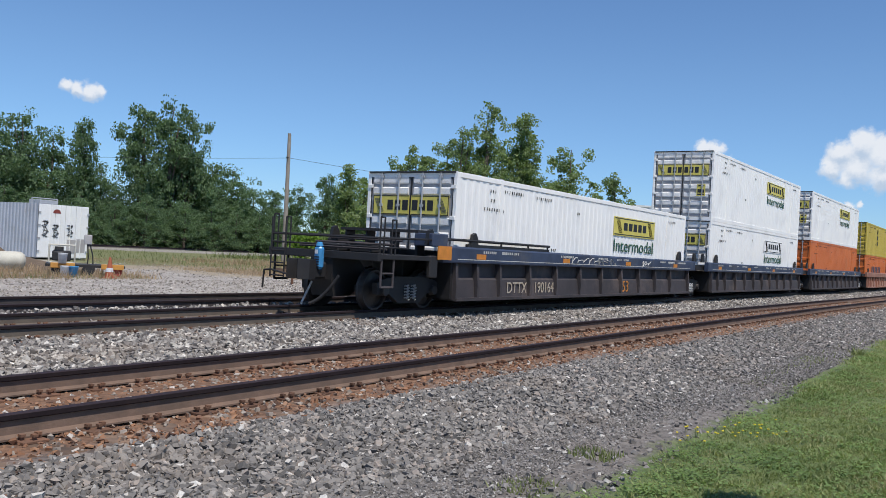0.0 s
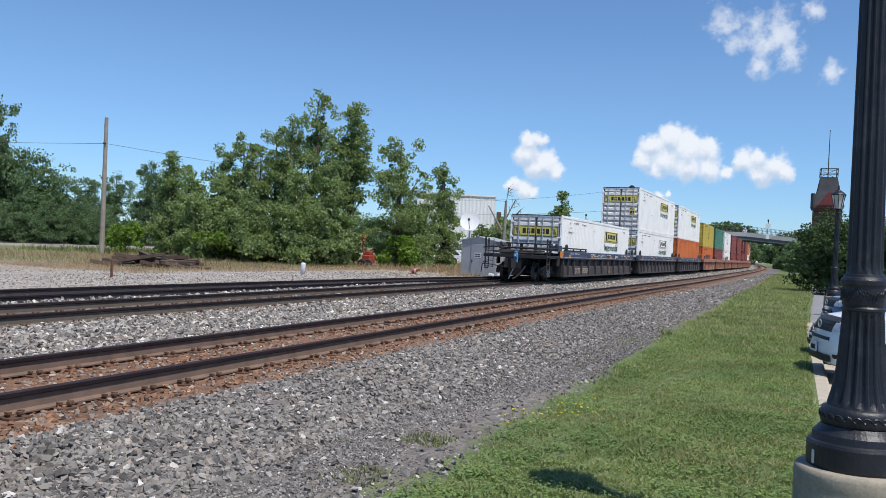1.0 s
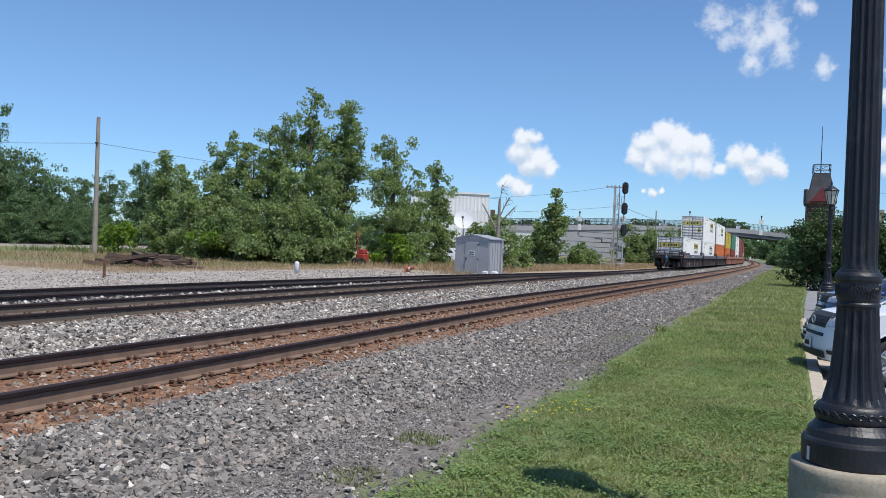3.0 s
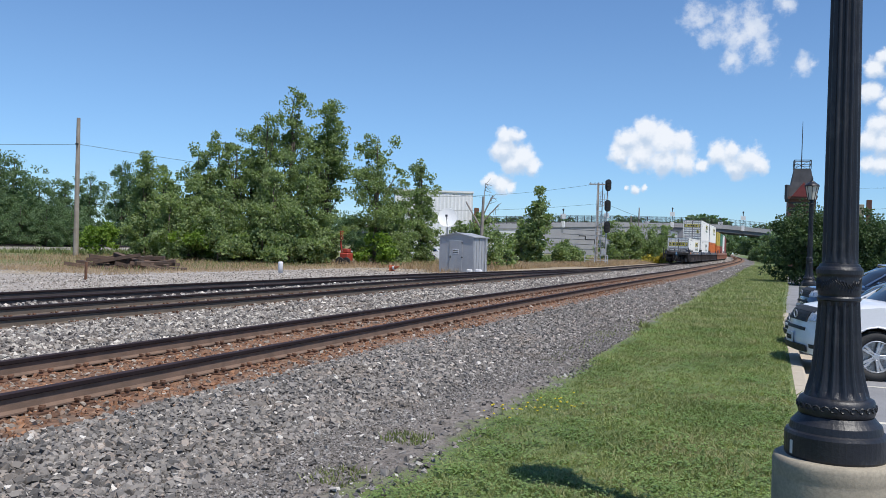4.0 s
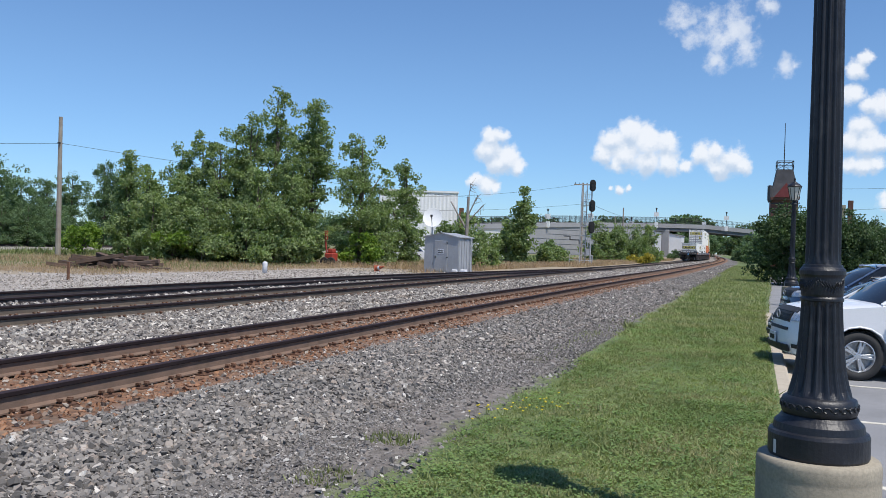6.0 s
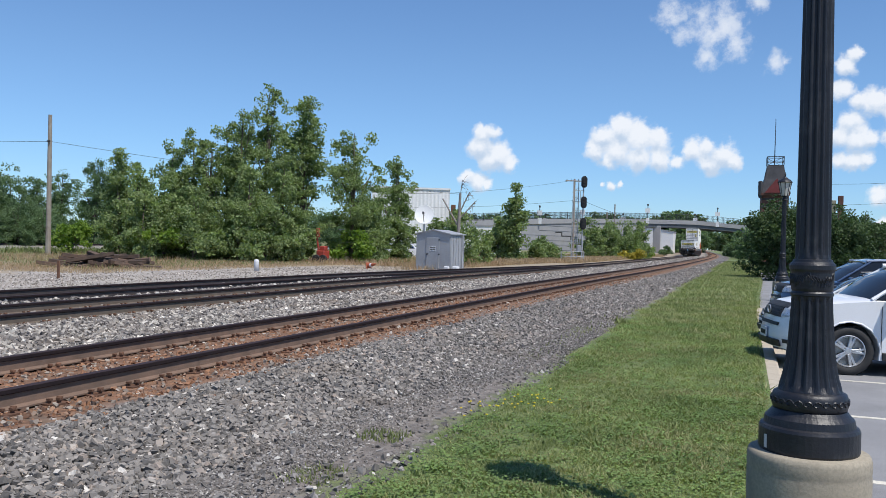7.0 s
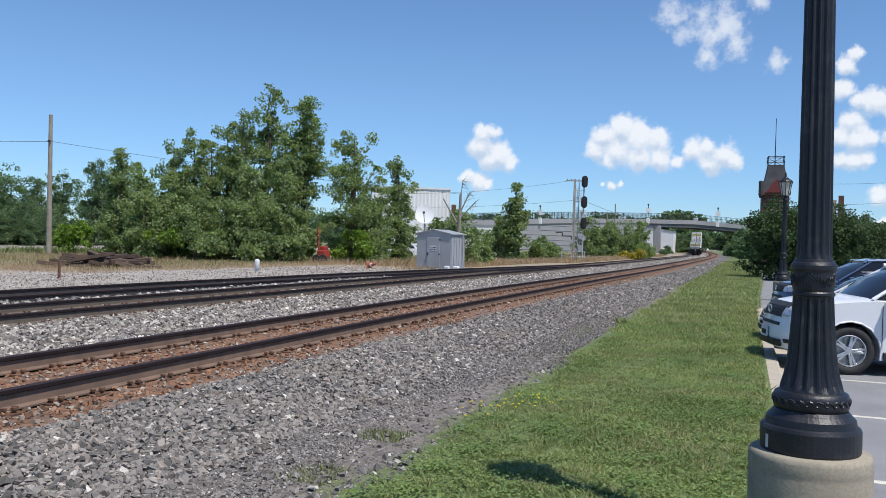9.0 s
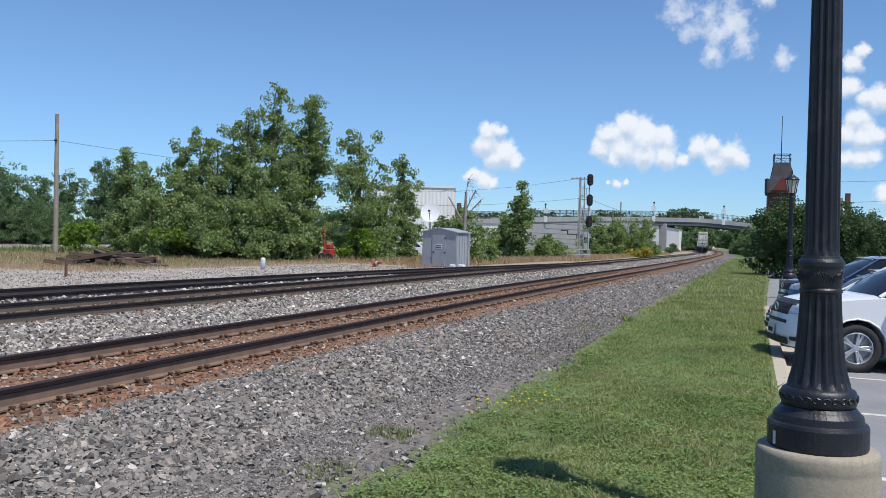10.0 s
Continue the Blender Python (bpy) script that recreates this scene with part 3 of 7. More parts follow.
def corrugated(bm, y0, y1, z0, z1, x, depth, pitch, face):
    """A side wall pressed into upright ribs."""
    n = max(2, int((y1 - y0) / pitch))
    p = (y1 - y0) / n
    line = []
    for k in range(n):
        a = y0 + k * p
        line += [(a, 0), (a + p * 0.32, 0), (a + p * 0.45, -depth), (a + p * 0.87, -depth)]
    line.append((y1, 0))
    lo = [bm.verts.new((x + face * d, y, z0)) for y, d in line]
    hi = [bm.verts.new((x + face * d, y, z1)) for y, d in line]
    for k in range(len(line) - 1):
        q = (lo[k], lo[k + 1], hi[k + 1], hi[k])
        bm.faces.new(q if face > 0 else q[::-1])


def build_container(u, z0, length, paint, label, signs="", height=2.896, width=2.591, door_paint=None, logo=None):
    """A box van body in parts: flanks, roof, frame, doors with bars; z0 is its floor."""
    c = rider("container", label, "shipping container", "containers on the train", u)
    w, h, z1 = width / 2, height, z0 + height
    bm = bmesh.new()
    corrugated(bm, 0.12, length - 0.12, z0 + 0.16, z1 - 0.10, w - 0.012, 0.011, 0.30, 1)
    part("side_panel", bm, paint, c)
    bm = bmesh.new()
    corrugated(bm, 0.12, length - 0.12, z0 + 0.16, z1 - 0.10, -w + 0.012, 0.022, 0.30, -1)
    part("side_panel", bm, paint, c)
    bm = bmesh.new()
    box(bm, -w + 0.02, w - 0.02, 0.1, length - 0.06, z1 - 0.06, z1 - 0.02)
    part("roof", bm, paint, c)
    bm = bmesh.new()
    box(bm, -w + 0.02, w - 0.02, length - 0.08, length - 0.03, z0 + 0.1, z1 - 0.05)
    part("front_panel", bm, paint, c)
    bm = bmesh.new()
    box(bm, -w + 0.03, w - 0.03, 0.1, length - 0.1, z0 + 0.05, z0 + 0.14)
    part("floor_pan", bm, TRAIN_BLACK, c)
    bm = bmesh.new()
    for x in (-w, w - 0.10):
        box(bm, x, x + 0.10, 0.0, 0.14, z0, z1, 0.008)
        box(bm, x, x + 0.10, length - 0.14, length, z0, z1, 0.008)
        box(bm, x, x + 0.10, 0.14, length - 0.14, z1 - 0.12, z1, 0.008)
        box(bm, x, x + 0.10, 0.14, length - 0.14, z0, z0 + 0.17, 0.008)
        if length > 14:   # lifting posts at the forty foot places
            for y in (length / 2 - 6.1, length / 2 + 6.0):
                box(bm, x - 0.004, x + 0.104, y, y + 0.14, z0 + 0.003, z1 + 0.012, 0.006)
    for y in (0.0, length - 0.12):
        box(bm, -w + 0.1, w - 0.1, y, y + 0.12, z1 - 0.13, z1 - 0.002)
        box(bm, -w + 0.1, w - 0.1, y, y + 0.12, z0 + 0.002, z0 + 0.16)
    part("frame", bm, paint, c)
    # doors
    dp = door_paint or DOOR_WHITE
    for s in (-1, 1):
        a, b = (-w + 0.12, -0.02) if s < 0 else (0.02, w - 0.12)
        bm = bmesh.new()
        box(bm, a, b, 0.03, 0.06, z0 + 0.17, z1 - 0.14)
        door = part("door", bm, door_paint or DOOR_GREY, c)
        for drop in (0.26, 0.52, 1.22, 1.56, 1.90, 2.24, 2.58):   # pressed horizontal ribs
            bm = bmesh.new()
            zc = z1 - drop * height / 2.9
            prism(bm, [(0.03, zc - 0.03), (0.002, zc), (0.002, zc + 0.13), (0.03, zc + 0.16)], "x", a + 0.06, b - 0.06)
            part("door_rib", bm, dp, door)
        for fx in (0.28, 0.72):
            bm = bmesh.new()
            x = a + (b - a) * fx
            tube(bm, (x, -0.025, z0 + 0.05), (x, -0.025, z1 - 0.03), 0.022, 0.022, 8)
            for zc in (0.1, 0.75, 1.45, 2.1, height - 0.12):
                box(bm, x - 0.045, x + 0.045, -0.045, 0.03, z0 + zc - 0.03, z0 + zc + 0.03)
            part("lock_bar", bm, GALV, door)
        bm = bmesh.new()
        box(bm, a + (b - a) * 0.28, a + (b - a) * 0.72, -0.04, -0.025, z0 + 0.95, z0 + 0.985)
        part("latch_handle", bm, GALV, door)
        for k in range(4):
            bm = bmesh.new()
            zc = z0 + 0.4 + k * (height - 0.75) / 3
            xx = (-w + 0.02) if s < 0 else (w - 0.16)
            box(bm, xx, xx + 0.14, -0.02, 0.02, zc - 0.045, zc + 0.045, 0.008)
            part("hinge", bm, dp, door)
    bm = bmesh.new()   # dark rubber seal round the doors
    box(bm, -w + 0.10, w - 0.10, 0.012, 0.032, z1 - 0.16, z1 - 0.128)
    box(bm, -0.022, 0.022, 0.012, 0.05, z0 + 0.16, z1 - 0.15)
    for x in (-w + 0.10, w - 0.125):
        box(bm, x, x + 0.025, 0.012, 0.032, z0 + 0.16, z1 - 0.15)
    part("door_seal", bm, PLASTIC, c)
    bm = bmesh.new()   # dark strip along the top edge over the doors
    box(bm, -w + 0.05, w - 0.05, -0.03, 0.05, z1 - 0.035, z1 + 0.008)
    part("rain_gutter", bm, PLASTIC, c)
    if "E" in signs:   # yellow door board across both doors
        board_z = z1 - 0.78
        for a, b in ((-w + 0.2, -0.03), (0.03, w - 0.2)):
            bm = bmesh.new()
            box(bm, a, b, -0.010, 0.003, board_z - 0.24, board_z + 0.22)
            brd = part("door_sign", bm, YELLOW, c, "yellow door sign with black strokes")
            bm = bmesh.new()
            s = 1 if a > 0 else -1
            for zz in (board_z - 0.235, board_z + 0.195):
                box(bm, a + 0.01, b, -0.013, -0.010, zz, zz + 0.02)
            box(bm, a if s < 0 else b - 0.02, a + 0.02 if s < 0 else b, -0.013, -0.010, board_z - 0.235, board_z + 0.215)
            part("sign_border", bm, INK, brd)
            n, span = 3, (b - a) * 0.62
            start = b - span if s < 0 else a
            for k in range(n):   # stout strokes in place of the maker's name
                bm = bmesh.new()
                xx = start + span * k / n
                box(bm, xx + 0.03, xx + 0.03 + span / n * 0.74, -0.014, -0.010, board_z - 0.13, board_z + 0.11)
                part("sign_stroke", bm, INK, brd)
            bm = bmesh.new()
            edge_x = a + 0.03 if s < 0 else b - 0.03
            for k in range(5):   # scroll lines
                bars(bm, [(edge_x - s * (0.02 + k * 0.03), -0.013, board_z - 0.01 - s * 0.16), (edge_x - s * (0.17 + k * 0.03), -0.013, board_z - 0.01 + s * 0.16)], 0.006, 4)
            tagged(part("scroll_ornament", bm, INK, brd), kind="stuff")
    if "E" in signs and z0 > 2:   # small warning placard low on a door
        bm = bmesh.new()
        box(bm, 0.62, 0.98, -0.012, 0.001, z0 + 1.02, z0 + 1.50)
        pl = part("placard", bm, YELLOW, c, "small yellow and black placard")
        for k, (za, zb2) in enumerate(((1.42, 1.47), (1.16, 1.30), (1.06, 1.12))):
            bm = bmesh.new()
            box(bm, 0.66, 0.94, -0.015, -0.012, z0 + za, z0 + zb2)
            part("placard_bar", bm, INK, pl)
    if "S" in signs or "W" in signs:   # flank board and the word below it
        yc, zc = length * (0.68 if not u else 0.655), z1 - 0.73
        bm = bmesh.new()
        box(bm, w, w + 0.008, yc - 1.82, yc + 1.82, zc - 0.30, zc + 0.30)
        brd = part("side_sign", bm, YELLOW if "S" in signs else WHITE, c, "sign board with black strokes")
        bm = bmesh.new()
        for zz in (zc - 0.27, zc + 0.24):
            box(bm, w + 0.008, w + 0.012, yc - 1.75, yc + 1.75, zz, zz + 0.03)
        part("sign_border", bm, INK, brd)
        for k in range(5):
            bm = bmesh.new()
            yy = yc - 1.0 + k * 0.42
            box(bm, w + 0.008, w + 0.013, yy, yy + 0.31, zc - 0.12, zc + 0.13)
            part("sign_stroke", bm, INK, brd)
        bm = bmesh.new()
        for k in range(5):
            for s in (-1, 1):
                bars(bm, [(w + 0.01, yc + s * (1.62 - 0.06 * k), zc - s * 0.22), (w + 0.01, yc + s * (1.36 - 0.06 * k), zc + s * 0.22)], 0.009, 4)
        tagged(part("scroll_ornament", bm, INK, brd), kind="stuff")
        text_part("Intermodal", 0.58, GREEN_INK, c, side_pose(yc, zc - 0.63, w + 0.006), width=3.5)
    bm = bmesh.new()   # stencilled lines too small to read
    rnd = random.Random(int(u * 10))
    for yy, zz, n in ((1.5, 0.28, 3), (1.55, 0.50, 2), (1.25, 0.72, 9), (2.2, 0.24, 9), (3.9, 0.26, 8), (length - 1.9, 0.3, 7), (4.9, 1.6, 3), (length * 0.4, 0.5, 2)):
        for j in range(n):
            box(bm, w - 0.004, w + 0.001, yy + j * 0.115, yy + j * 0.115 + rnd.choice((0.018, 0.03, 0.05)), z1 - zz - 0.075, z1 - zz)
    tagged(part("stencils", bm, INK, c, "small dark stencilled marks"), kind="stuff")
    if logo == "tall":   # a stacked mark in dark paint
        bm = bmesh.new()
        for k in range(3):
            box(bm, w + 0.001, w + 0.005, length * 0.5 - 0.25, length * 0.5 + 0.25, z1 - 0.7 - k * 0.5, z1 - 0.35 - k * 0.5)
        part("side_mark", bm, INK, c)
    if logo == "bars":
        bm = bmesh.new()
        for k in range(6):
            box(bm, w + 0.001, w + 0.005, length * 0.3 + k * 0.9, length * 0.3 + k * 0.9 + 0.5, z0 + 1.1, z0 + 1.7)
        part("side_mark", bm, TRAIN_BLUE, c)
    return c


def wheel_mesh():
    bm = bmesh.new()
    turn = Matrix.Rotation(radians(90), 4, "Y")
    lathe(bm, [(0.10, 0.05), (0.16, 0.02), (0.36, -0.02), (0.38, 0.05), (0.42, 0.055), (0.43, -0.06), (0.46, -0.085), (0.46, -0.10), (0.38, -0.10), (0.35, -0.05), (0.14, -0.06), (0.10, -0.10)][::-1], 28, m=turn)
    me = mesh_of("wheel", bm, WHEEL)
    return me


WHEEL_MESH = wheel_mesh()


def add_truck(car, y):
    """A freight truck: two wheelsets, side frames with springs, bolster."""
    zc = RAIL_Z + 0.42
    for dy in (-0.89, 0.89):
        bm = bmesh.new()
        tube(bm, (-0.8, y + dy, zc), (0.8, y + dy, zc), 0.08, 0.08, 10)
        part("axle", bm, WHEEL, car)
        for s in (-1, 1):
            shared("wheel", WHEEL_MESH, car, pose(s * 0.765, y + dy, zc, 0, 0, 0 if s > 0 else 180))
    for s in (-1, 1):
        bm = bmesh.new()
        x = s * 0.98
        out = [(y - 1.12, zc + 0.16), (y - 0.9, zc + 0.24), (y - 0.45, zc + 0.30), (y + 0.45, zc + 0.30), (y + 0.9, zc + 0.24), (y + 1.12, zc + 0.16), (y + 1.10, zc - 0.08),
               (y + 0.72, zc - 0.06), (y + 0.36, zc - 0.27), (y - 0.36, zc - 0.27), (y - 0.72, zc - 0.06), (y - 1.10, zc - 0.08)]
        prism(bm, out, "x", x - 0.07, x + 0.07)
        frame_ob = part("side_frame", bm, TRAIN_BLACK, car)
        for dy in (-0.89, 0.89):
            bm = bmesh.new()
            tube(bm, (x + s * 0.02, y + dy, zc), (x + s * 0.14, y + dy, zc), 0.12, 0.10, 12)
            part("bearing_cap", bm, WHEEL, frame_ob)
        for dy in (-0.12, 0.12):
            bm = bmesh.new()
            pts = [(x + s * 0.10 + 0.05 * math.cos(a), y + dy + 0.07 * math.sin(a), zc - 0.2 + 0.32 * k / 40) for k in range(41) for a in (k * math.tau * 5 / 40,)]
            bars(bm, pts, 0.016, 4)
            part("spring", bm, GALV, frame_ob, "pale coil spring")
    bm = bmesh.new()
    box(bm, -1.0, 1.0, y - 0.2, y + 0.2, zc - 0.02, zc + 0.28, 0.02)
    part("bolster", bm, TRAIN_BLACK, car)


def build_well(u, well_len, gap0, gap1, side, top, label, rear_end=False, detail=True):
    """One unit of a well car. u: its well's rear end; gaps reach half way to its neighbours."""
    car = rider("well_car", label, "well car", "well cars of the train", u)
    zb, zs, zt = RAIL_Z + 0.24, RAIL_Z + 1.06, RAIL_Z + 1.43
    w0, w1 = -0.15, well_len + 0.15
    for s in (-1, 1):
        bm = bmesh.new()
        x = s * 1.42
        prism(bm, [(x - s * 0.08, zs), (x + s * 0.09, zs), (x + s * 0.10, zs + 0.03), (x + s * 0.10, zt - 0.04), (x + s * 0.07, zt), (x - s * 0.05, zt)], "y", w0 - 0.6, w1 + 0.6)
        chord = part("top_chord", bm, top, car)
        bm = bmesh.new()
        box(bm, x - s * 0.095 - 0.015, x - s * 0.095 + 0.015, w0, w1, zb + 0.40, zs)
        prism(bm, [(x - s * 0.10, zb + 0.52), (x - s * 0.02, zb + 0.44), (x + s * 0.03, zb - 0.02), (x - s * 0.04, zb - 0.02), (x - s * 0.09, zb + 0.40)], "y", w0, w1)
        sheet = part("side_sheet", bm, side, car)
        if s > 0:
            posts = [-0.1, 0.81] + [1.87 + 1.545 * k for k in range(int((w1 - 2.3) / 1.545))] + [w1 - 0.05]
            for y in posts:
                bm = bmesh.new()
                prism(bm, [(x - 0.09, zb - 0.02), (x + 0.09, zb - 0.02), (x + 0.10, zb + 0.3), (x + 0.05, zs), (x - 0.09, zs)], "y", y - 0.045, y + 0.045)
                part("side_post", bm, side, car)
            bm = bmesh.new()
            box(bm, x + 0.03, x + 0.12, w0, w1, zb - 0.04, zb + 0.03)
            part("bottom_flange", bm, side, car)
            if detail:
                for k in range(4):   # reflectors on the chord
                    bm = bmesh.new()
                    y = w0 + 0.8 + k * (w1 - w0) / 3.6
                    box(bm, x + 0.10, x + 0.106, y, y + 0.42, zs + 0.10, zs + 0.22)
                    part("reflector", bm, REFLECT, chord, "orange reflector strip")
                bm = bmesh.new()
                rnd = random.Random(int(u))
                for k in range(16):
                    y = w0 + rnd.uniform(0.5, w1 - w0 - 1)
                    for j in range(rnd.randint(3, 8)):
                        box(bm, x + 0.10, x + 0.104, y + j * 0.09, y + j * 0.09 + 0.045, zs + 0.24, zs + 0.30)
                tagged(part("stencils", bm, PALE_INK, chord, "small pale stencilled lines"), kind="stuff")
                bm = bmesh.new()   # a thin painted stripe
                box(bm, x + 0.10, x + 0.1035, w0, w1, zs + 0.075, zs + 0.092)
                part("stripe", bm, PALE_INK, chord)
    for k in range(5):
        bm = bmesh.new()
        y = w0 + 0.4 + k * (w1 - w0 - 0.8) / 4
        box(bm, -1.4, 1.4, y - 0.2, y + 0.2, zb - 0.06, zb)
        part("cross_member", bm, TRAIN_BLACK, car)
    for y0, y1 in ((w0 - (0.6 if rear_end else gap0), w0), (w1, w1 + gap1)):
        bm = bmesh.new()
        box(bm, -1.3, 1.3, min(y0, y1), max(y0, y1), zs + 0.02, zt - 0.12, 0.02)
        box(bm, -0.45, 0.45, min(y0, y1), max(y0, y1), RAIL_Z + 0.62, zs + 0.02, 0.02)
        part("end_platform", bm, TRAIN_BLACK, car)
        inner = y1 if y1 <= w0 else y0
        bm = bmesh.new()
        box(bm, -1.4, 1.4, inner - 0.08, inner + 0.08, zb, zs)
        part("bulkhead", bm, TRAIN_BLACK, car)
        for s in (-1, 1):   # guides for stacked boxes
            for dy in (-0.9, 0.9) if detail else (0.9,):
                bm = bmesh.new()
                yy = inner + dy
                prism(bm, [(yy - 0.16, zt), (yy + 0.16, zt), (yy + 0.12, zt + 0.22), (yy + 0.02, zt + 0.34), (yy - 0.10, zt + 0.30)], "x", s * 1.36 - 0.04, s * 1.36 + 0.04)
                part("box_guide", bm, TRAIN_BLACK, car)
    return car


def finish_rear(car):
    """The last unit's open end: truck, platform, rails, ladders, coupler, hose, marker."""
    zd = RAIL_Z + 1.18
    add_truck(car, -1.30)
    bm = bmesh.new()
    box(bm, -1.5, 1.5, -2.95, -0.6, zd - 0.10, zd, 0.01)
    part("walkway", bm, TRAIN_BLACK, car)
    bm = bmesh.new()
    box(bm, -1.5, 1.5, -3.02, -2.90, zd - 0.14, zd + 0.02, 0.01)
    part("end_sill", bm, TRAIN_BLACK, car)
    bm = bmesh.new()   # centre sill and its cheeks, low behind the coupler
    prism(bm, [(-2.98, 1.40), (-2.2, 1.40), (-1.9, 1.1), (-2.2, 0.66), (-2.9, 0.55), (-3.0, 0.9)], "x", -0.30, 0.30)
    part("draft_gear", bm, TRAIN_BLACK, car)
    for s in (-1, 1):
        x = s * 1.46
        for u, top in ((-2.93, 2.22), (-2.55, 2.18)):
            bm = bmesh.new()
            bars(bm, [(x, u, zd - 0.1), (x, u, top), (x, u + 0.13, top), (x, u + 0.13, zd - 0.1)], 0.019)
            part("grab_post", bm, TRAIN_BLACK, car)
        bm = bmesh.new()
        bars(bm, [(x, -2.93, 1.80), (x, -0.4, 1.86)], 0.026)
        bars(bm, [(x, -2.93, 1.62), (x, -2.0, 1.62)], 0.02)
        part("handrail", bm, TRAIN_BLACK, car)
        bm = bmesh.new()   # step hung from the sill
        bars(bm, [(x, -2.85, zd), (x, -2.85, 0.82), (x, -2.45, 0.82), (x, -2.45, zd)], 0.026)
        bars(bm, [(x, -2.85, 1.1), (x, -2.45, 1.1)], 0.02)
        part("sill_step", bm, TRAIN_GREY if s > 0 else TRAIN_BLACK, car)
        bm = bmesh.new()   # plate under the walkway at the well's end
        box(bm, x - 0.05, x + 0.05, -1.22, -0.92, 1.02, 1.50, 0.02)
        part("jacking_pad", bm, TRAIN_BLACK, car)
        bm = bmesh.new()   # tube along the chord
        bars(bm, [(s * 1.38, -0.6, 1.88), (s * 1.38, 4.6, 1.88)], 0.035)
        for u in (0.6, 2.0, 3.4, 4.5):
            bars(bm, [(s * 1.38, u, 1.70), (s * 1.38, u, 1.88)], 0.03)
        box(bm, s * 1.34 - 0.05, s * 1.34 + 0.05, 0.5, 4.6, 1.73, 1.80)
        part("guide_tube", bm, TRAIN_BLACK, car)
    bm = bmesh.new()   # rail across the end
    bars(bm, [(-1.46, -2.97, 1.80), (1.46, -2.97, 1.80)], 0.03)
    bars(bm, [(-1.46, -2.97, 1.62), (1.46, -2.97, 1.62)], 0.022)
    part("end_rail", bm, TRAIN_BLACK, car)
    for k, px in enumerate((-1.42, -1.02)):   # brake wheel ladder on the far corner
        bm = bmesh.new()
        bars(bm, [(px, -3.02, 0.86), (px, -3.02, 2.16)], 0.018)
        part("ladder_stile", bm, TRAIN_BLACK, car)
    for k in range(3):
        bm = bmesh.new()
        bars(bm, [(-1.42, -3.02, 0.90 + 0.27 * k), (-1.02, -3.02, 0.90 + 0.27 * k)], 0.018)
        part("ladder_rung", bm, TRAIN_BLACK, car)
    for x0, x1, u0, u1, h in ((-0.95, -0.25, -2.2, -1.7, 0.18), (-0.2, 0.4, -1.9, -1.5, 0.20), (-1.2, -0.9, -1.5, -0.9, 0.30)):
        bm = bmesh.new()
        box(bm, x0, x1, u0, u1, zd, zd + h, 0.03)
        part("brake_reservoir", bm, TRAIN_BLACK, car)
    bm = bmesh.new()   # raised footway across the platform
    box(bm, -1.1, 1.1, -1.15, -0.75, zd + 0.50, zd + 0.56)
    for px in (-1.0, -0.4, 0.3, 1.0):
        box(bm, px, px + 0.05, -1.1, -0.8, zd, zd + 0.5)
    part("footway", bm, TRAIN_BLACK, car)
    for k in range(3):   # racks of pipe and rod under the footway
        bm = bmesh.new()
        bars(bm, [(-1.25 + 0.1 * k, -2.3 + 0.4 * k, zd + 0.10 + 0.10 * k), (1.15 - 0.1 * k, -2.3 + 0.4 * k, zd + 0.10 + 0.10 * k)], 0.03, 6)
        part("brake_pipe", bm, TRAIN_GREY, car)
    bm = bmesh.new()
    box(bm, 1.0, 1.50, -1.15, -0.55, 1.70, 1.98, 0.02)
    part("corner_box", bm, TRAIN_BLUE, car, "faded blue box")
    bm = bmesh.new()
    box(bm, 1.525, 1.545, -0.98, -0.45, 1.42, 1.72)
    part("reflector", bm, REFLECT, car, "large orange reflector plate")
    bm = bmesh.new()   # coupler
    box(bm, -0.14, 0.14, -3.5, -2.4, RAIL_Z + 0.62, RAIL_Z + 0.95, 0.03)
    prism(bm, [(-0.22, -3.4), (0.22, -3.4), (0.24, -3.6), (0.12, -3.82), (0.02, -3.62), (-0.12, -3.58), (-0.2, -3.78), (-0.26, -3.65)], "z", RAIL_Z + 0.60, RAIL_Z + 1.0)
    part("coupler", bm, TRAIN_BLACK, car)
    bm = bmesh.new()   # air hose hanging in a bow
    pts = [(0.55 - 0.5 * s, -3.05 - 0.3 * s, 1.0 - 1.0 * s + 0.40 * s * s) for s in [k / 12 for k in range(13)]]
    bars(bm, pts, 0.035, 8)
    part("air_hose", bm, TRAIN_BLACK, car, "black rubber air hose")
    bm = bmesh.new()
    bars(bm, [(0.05, -3.30, 0.85), (-0.12, -3.40, 0.38)], 0.022, 6)
    part("hose_clamp_rod", bm, GALV, car)
    bm = bmesh.new()   # telemetry box on the coupler
    box(bm, 0.02, 0.22, -3.28, -3.12, 1.10, 1.58, 0.05)
    tube(bm, (0.12, -3.2, 1.58), (0.12, -3.2, 1.66), 0.08, 0.05, 8)
    marker = part("end_marker", bm, BLUE_TAG, car, "blue end-of-train marker box")
    bm = bmesh.new()
    box(bm, 0.08, 0.15, -3.29, -3.275, 1.42, 1.50)
    part("marker_label", bm, PLATE, marker)
    bm = bmesh.new()
    for k in range(5):
        box(bm, 0.05, 0.19, -3.288, -3.276, 1.14 + 0.05 * k, 1.165 + 0.05 * k)
    part("marker_stripe", bm, INK, marker)
    bm = bmesh.new()   # lever that lifts the pin
    bars(bm, [(-1.55, -3.1, 0.62), (-1.5, -3.12, 1.0), (-1.3, -3.12, 1.02), (-0.15, -3.3, 0.88)], 0.022)
    part("uncoupling_lever", bm, TRAIN_BLACK, car)


